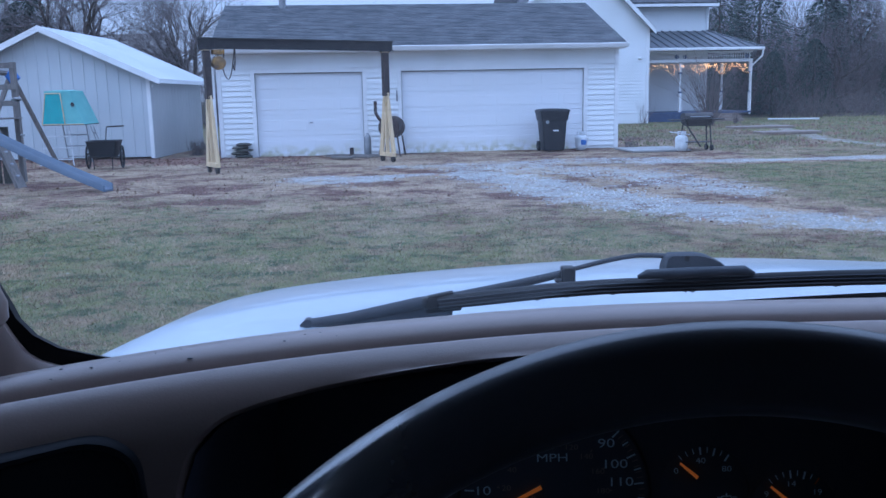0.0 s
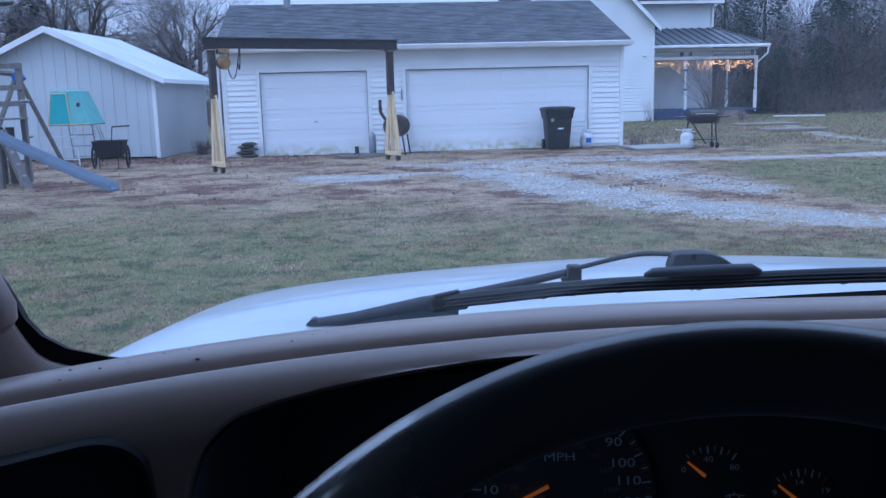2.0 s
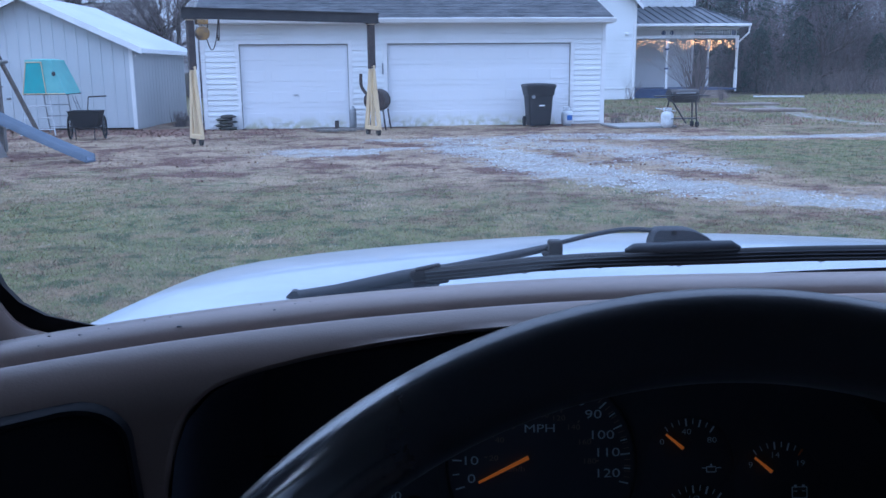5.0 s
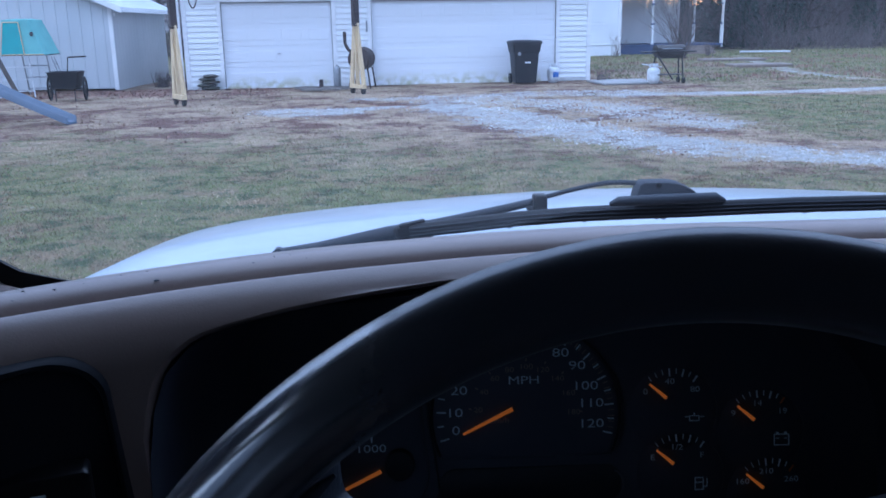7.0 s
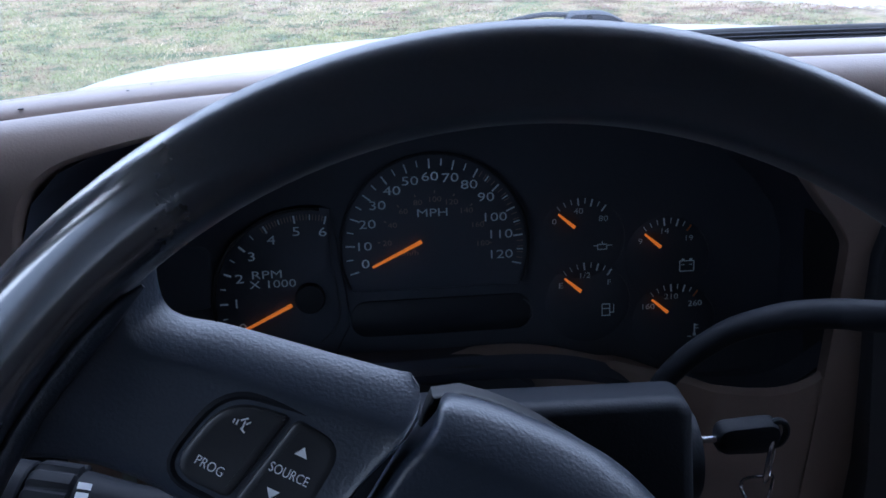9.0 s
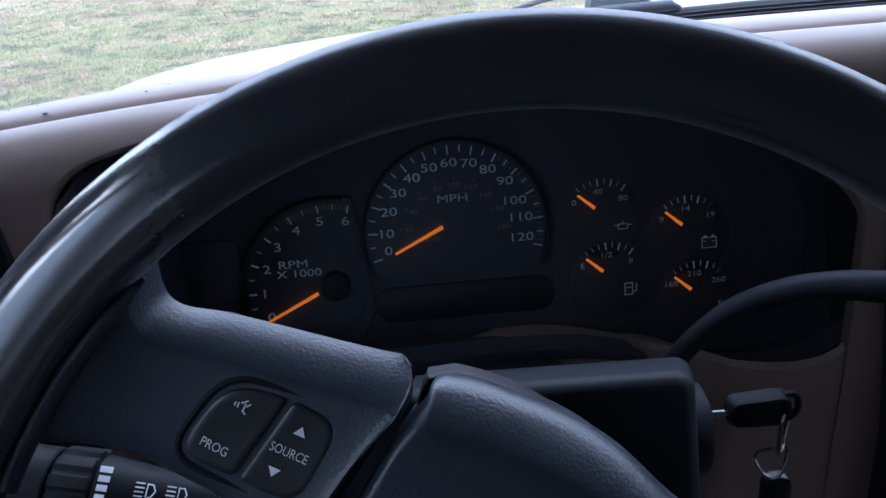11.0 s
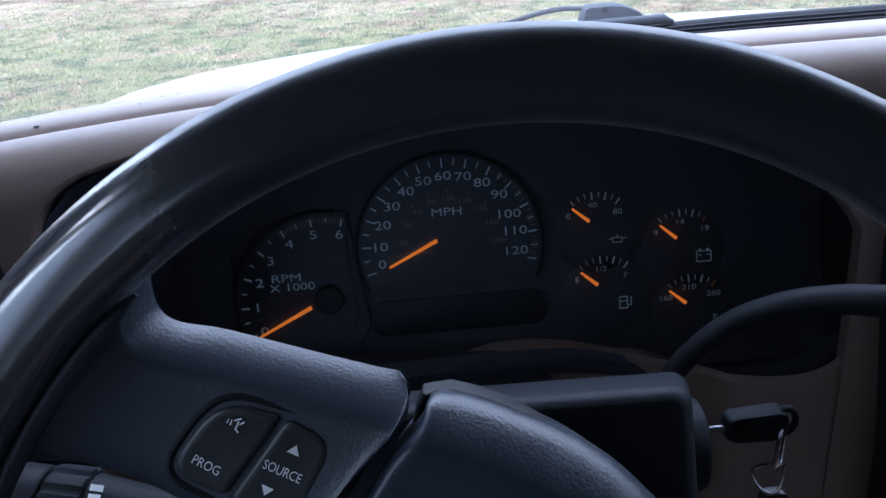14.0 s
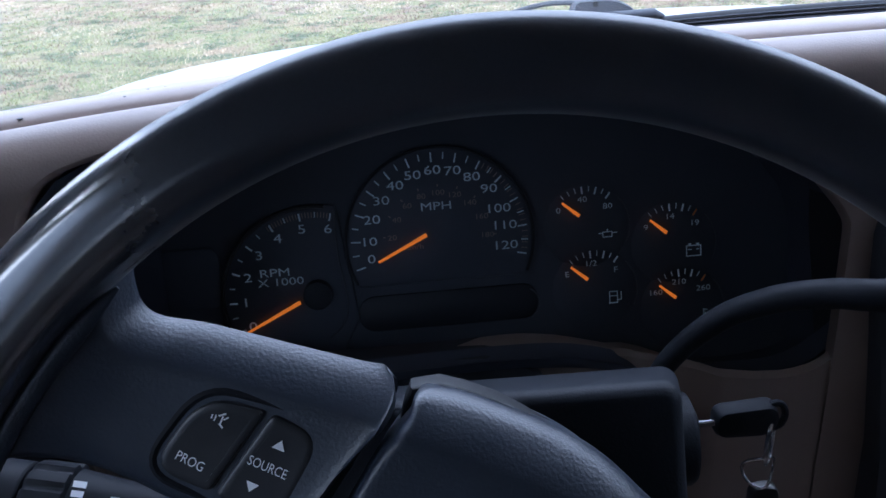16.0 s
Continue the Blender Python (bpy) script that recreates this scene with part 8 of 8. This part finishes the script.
brush("brush_thicket", 1, 3600, 17, 48, 49, 60, 1.2, 6.0, RED_TWIG, "dense grey-brown bare thicket at the lawn's edge", lean=0.4, r0=0.012)
brush("far_brush", 2, 3200, -50, -3, 50, 60, 1.5, 5.5, TWIG, "grey bare undergrowth along the far field edge", lean=0.35, r0=0.014)
brush("deep_brush", 4, 2600, 13, 56, 61, 70, 4.0, 11.0, TWIG, "tall tangled bare woods behind the thicket", lean=0.3, r0=0.022)
brush("hedge_brush", 3, 1100, 18, 40, 45.5, 47.5, 0.5, 2.2, RED_TWIG, "low tangled brush along the lawn", lean=0.5, r0=0.009)


def conifer(seed, h, w, m, label):
    rnd = random.Random(seed)
    g = thing("conifer", label, "tree", m, group="conifers round the yard")
    t = Soup()
    t.limb(Vector((0, 0, 0)), Vector((0, 0, h * 0.95)), 0.2, 0.03, 7)
    part("trunk", t.mesh("trunk"), BARK, g)
    s = Soup()
    for k in range(7000):
        z = h * (0.03 + 0.97 * rnd.random() ** 1.25)
        a = rnd.uniform(0, 2 * math.pi)
        rr = w * (1 - z / h) ** 0.5 * (0.45 + 0.55 * rnd.random() ** 0.5) * (1 + 0.6 * noise.noise((z * 0.9, math.floor(a * 1.6), seed)))
        c = Vector((rr * math.cos(a), rr * math.sin(a), z))
        out = Vector((math.cos(a), math.sin(a), -0.35)).normalized() * rnd.uniform(0.08, 0.17)
        side = Vector((-math.sin(a), math.cos(a), rnd.gauss(0, 0.4))).normalized() * rnd.uniform(0.02, 0.045)
        s.quad(c, out, side)
    part("crown", s.mesh("crown"), NEEDLES, g, "drooping dark green branches")
    return g


C1 = conifer(4, 8.5, 2.9, Matrix.Translation((17.2, 53.5, 0)), "dark green conifer with drooping branches")
for x, y, s in ((20.5, 56, 1.0), (24.0, 54.5, 0.85), (28.0, 60.0, 1.1), (14.5, 57, 1.1), (31.5, 57, 0.9), (37, 62, 1.1), (43, 60, 1.0), (16.0, 50.5, 0.55), (19.0, 49.5, 0.42), (21.5, 50.0, 0.5), (25.5, 49.0, 0.38), (29.0, 50.0, 0.45), (32.5, 48.5, 0.36), (-20.8, 39.0, 0.9), (-23.0, 42.5, 1.05), (-19.3, 43.0, 0.8)):
    copy_thing(C1, Matrix.Translation((x, y, 0)) @ Matrix.Rotation(x, 4, 'Z') @ Matrix.Diagonal((s, s, s, 1)))


def shrub(x, y, h, n, seed, label, material=None):
    rnd = random.Random(seed)
    g = thing("shrub", label, "shrub", Matrix.Translation((x, y, 0)), group="bare shrubs")
    s = Soup()
    for k in range(n):
        p = Vector((rnd.gauss(0, 0.08), rnd.gauss(0, 0.08), 0))
        d = Vector((rnd.gauss(0, 0.38), rnd.gauss(0, 0.38), 1)).normalized()
        r = 0.016
        for j in range(5):
            d = (d + Vector((rnd.gauss(0, 0.18), rnd.gauss(0, 0.18), 0.02))).normalized()
            q = p + d * h / 5
            s.limb(p, q, r, r * 0.7, 3)
            if j > 0:
                dd = (d + Vector((rnd.gauss(0, 0.6), rnd.gauss(0, 0.6), 0.1))).normalized()
                s.limb(q, q + dd * h * 0.25, r * 0.5, r * 0.2, 3)
            p, r = q, r * 0.7
    part("branchwork", s.mesh("branchwork"), material or RED_TWIG, g, "bare branching stems", smooth=False)


shrub(11.75, 37.5, 3.0, 100, 5, "bare many-stemmed shrub before a porch")
shrub(9.6, 40.4, 1.0, 14, 6, "low bare shrub at a house corner")
shrub(13.6, 39.5, 1.0, 18, 9, "low bare shrub by the porch steps")
shrub(-6.6, 24.2, 0.40, 40, 7, "dry weeds against a shed wall", TWIG)
shrub(-6.2, 24.4, 0.4, 40, 8, "dry weeds against a shed wall", TWIG)
shrub(-5.9, 23.4, 0.5, 18, 10, "dry weeds beside a garage corner", TWIG)
shrub(5.15, 23.0, 0.25, 16, 11, "small tuft of weeds at the garage corner", TWIG)

# a far barn beyond the shed
def barn():
    g = thing("far_barn", "dark old barn far behind the shed", "barn", Matrix.Translation((-17.6, 52.0, 0)) @ Matrix.Rotation(FA, 4, 'Z'))
    bm = bmesh.new()
    box(bm, (0, 0, 1.9), (4.4, 8.0, 3.8))
    part("wall", bm, OLD_WOOD, g, smooth=False)
    bm = bmesh.new()
    pr = [(-4.5, 3.6), (0, 5.4), (4.5, 3.6), (4.5, 3.45), (0, 5.2), (-4.5, 3.45)]
    loft(bm, [[Vector((x, y, z)) for y, z in pr] for x in (-2.4, 2.4)], True, (True, True))
    part("roof", bm, OLD_WOOD, g, smooth=False)


barn()
# ---- grass blades, leaves and loose stones, nearest first ----
GRASS_A = island_vary(mat("green_winter_grass", (0.135, 0.172, 0.058), (0.255, 0.240, 0.098), 0.9, big=0.8, fine=4, bump=0.0, mixpow=0.25), 0.30)
GRASS_B = island_vary(mat("straw_dead_grass", (0.46, 0.37, 0.24), (0.27, 0.195, 0.130), 0.9, big=0.6, fine=3, bump=0.0, mixpow=0.2), 0.22)


def patchy(m, tint, scale, lo, hi):
    """The same red-brown patches as in the earth below."""
    n, l = m.node_tree.nodes, m.node_tree.links
    p = n["Principled BSDF"]
    src = p.inputs["Base Color"].links[0].from_socket
    geo, t, rr, mx = n.new("ShaderNodeNewGeometry"), n.new("ShaderNodeTexNoise"), n.new("ShaderNodeMapRange"), n.new("ShaderNodeMix")
    t.inputs["Scale"].default_value, t.inputs["Detail"].default_value, t.inputs["Roughness"].default_value = scale, 6, 0.75
    l.new(geo.outputs["Position"], t.inputs["Vector"])
    rr.inputs["From Min"].default_value, rr.inputs["From Max"].default_value = lo, hi
    l.new(t.outputs["Fac"], rr.inputs["Value"])
    mx.data_type = 'RGBA'
    mx.inputs["B"].default_value = (*tint, 1)
    l.new(rr.outputs[0], mx.inputs["Factor"])
    l.new(src, mx.inputs["A"])
    l.new(mx.outputs["Result"], p.inputs["Base Color"])


patchy(GRASS_B, (0.125, 0.070, 0.052), 0.9, 0.47, 0.54)
patchy(GRASS_A, (0.19, 0.155, 0.10), 1.1, 0.48, 0.60)
patchy(GRASS_A, (0.085, 0.105, 0.055), 3.1, 0.50, 0.60)
LEAF = island_vary(mat("fallen_brown_leaves", (0.24, 0.14, 0.105), (0.17, 0.105, 0.085), 0.9, big=1, fine=10, bump=0.0, mixpow=0.2), 0.4)
STONE = island_vary(mat("pale_limestone_gravel", (0.44, 0.44, 0.425), (0.31, 0.31, 0.30), 0.9, big=1, fine=20, bump=0.0, mixpow=0.2), 0.3)


def height(x, y):
    return 0.03 * noise.noise((x * 0.5, y * 0.5, 0)) - 0.01


def scatter():
    rnd = random.Random(12)
    green, straw, leaves, stones = Soup(), Soup(), Soup(), Soup()
    for k in range(330000):
        y = 4.0 + 19.0 * rnd.random() ** 1.7
        x = y * rnd.uniform(-0.62, 0.58)
        b = bare_at(x, y) + 0.6 * noise.noise((x * 0.5, y * 0.5, 3)) + 0.5 * noise.noise((x * 2, y * 2, 7))
        st = stones_at(x, y) + 0.4 * noise.noise((x * 1.5, y * 1.5, 9))
        if st > 0.62 and rnd.random() < 0.80:
            continue
        if b > 0.75 and rnd.random() < 0.45:
            continue
        z = height(x, y)
        h = rnd.uniform(0.008, 0.024) * (1.2 if b < 0.5 else 0.8)
        a = rnd.uniform(0, 6.28)
        w = 0.0012 + 0.0003 * y
        lean = Vector((rnd.gauss(0, 0.6), rnd.gauss(0, 0.6), 0))
        s = straw if rnd.random() < 0.16 + 0.35 * max(0.0, noise.noise((x * 0.9, y * 0.9, 31)) + 0.4 * noise.noise((x * 3, y * 3, 5)) + 0.15) + 0.75 * max(0.0, min(1.0, b)) else green
        n = len(s.v)
        dx, dy = w * math.cos(a), w * math.sin(a)
        s.v += [(x - dx, y - dy, z), (x + dx, y + dy, z), (x + lean.x * h, y + lean.y * h, z + h)]
        s.f.append((n, n + 1, n + 2))
    for k in range(6000):
        y = rnd.uniform(8.5, 23.0)
        x = y * rnd.uniform(-0.6, 0.42)
        d = bare_at(x, y) + 0.7 * noise.noise((x * 0.8, y * 0.8, 21))
        if y > 21.5 and x < -5.5:
            d += 0.6
        if d < 0.8 or stones_at(x, y) > 0.75:
            continue
        c = Vector((x, y, height(x, y) + 0.012))
        a = rnd.uniform(0, 6.28)
        r = rnd.uniform(0.008, 0.022)
        leaves.quad(c, Vector((math.cos(a), math.sin(a), rnd.gauss(0, 0.4))) * r, Vector((-math.sin(a), math.cos(a), rnd.gauss(0, 0.4))) * r * 0.6)
    for k in range(9000):           # leaves blown against the sheds and the garage
        y = 23.0 - 2.6 * rnd.random() ** 1.6
        x = rnd.uniform(-13.0, -3.0)
        if x > -5.6:
            y -= 0.25
        d = 0.25 + 0.9 * noise.noise((x * 0.9, y * 0.9, 41)) + (0.35 if x < -5.2 else 0.0)
        if rnd.random() > d:
            continue
        c = Vector((x, y, height(x, y) + 0.012))
        a = rnd.uniform(0, 6.28)
        r = rnd.uniform(0.012, 0.030)
        leaves.quad(c, Vector((math.cos(a), math.sin(a), rnd.gauss(0, 0.5))) * r, Vector((-math.sin(a), math.cos(a), rnd.gauss(0, 0.5))) * r * 0.6)
    for k in range(60000):
        y = rnd.uniform(7.5, 21.0)
        x = rnd.uniform(-3.6, min(14.0, y * 0.6))
        st = stones_at(x, y) + 0.55 * noise.noise((x * 1.5, y * 1.5, 9)) + 0.4 * noise.noise((x * 5, y * 5, 2))
        if st < 0.55 or rnd.random() > (st - 0.5) * 1.7:
            continue
        r = rnd.uniform(0.009, 0.024)
        c = Vector((x, y, height(x, y) + r * 0.25))
        n = len(stones.v)
        a = rnd.uniform(0, 6.28)
        for t in range(4):
            stones.v.append((x + r * math.cos(a + t * 1.57) * rnd.uniform(0.7, 1.1), y + r * math.sin(a + t * 1.57) * rnd.uniform(0.7, 1.1), c.z))
        stones.v.append((x, y, c.z + r * rnd.uniform(0.4, 0.8)))
        for t in range(4):
            stones.f.append((n + t, n + (t + 1) % 4, n + 4))
    for k in range(26000):          # rougher growth beyond the garage
        y = 22.0 + 24.0 * rnd.random()
        x = rnd.uniform(5.4, 8.0 + y * 0.42)
        g = noise.noise((x * 0.35, y * 0.35, 13)) + 0.5 * noise.noise((x * 1.4, y * 1.4, 17))
        if stones_at(x, y) > 0.5:
            continue
        h = rnd.uniform(0.02, 0.06) * (1.6 if g > 0.25 else 1.0)
        a = rnd.uniform(0, 6.28)
        w = rnd.uniform(0.008, 0.022)
        s = leaves if g > 0.05 and y < 38 and rnd.random() < 0.7 else (straw if rnd.random() < 0.08 else green)
        n = len(s.v)
        dx, dy = w * math.cos(a), w * math.sin(a)
        s.v += [(x - dx, y - dy, -0.01), (x + dx, y + dy, -0.01), (x + rnd.gauss(0, 0.5) * h, y, h)]
        s.f.append((n, n + 1, n + 2))
    for s, nm, mt, lab in ((green, "grass_green", GRASS_A, "short green winter grass"), (straw, "grass_straw", GRASS_B, "dead straw-coloured grass"), (leaves, "fallen_leaves", LEAF, "brown fallen leaves on bare earth"), (stones, "gravel", STONE, "loose pale limestone gravel")):
        tagged(part(nm, s.mesh(nm), mt, smooth=False), lab, nm.split("_")[0], kind="stuff")


scatter()
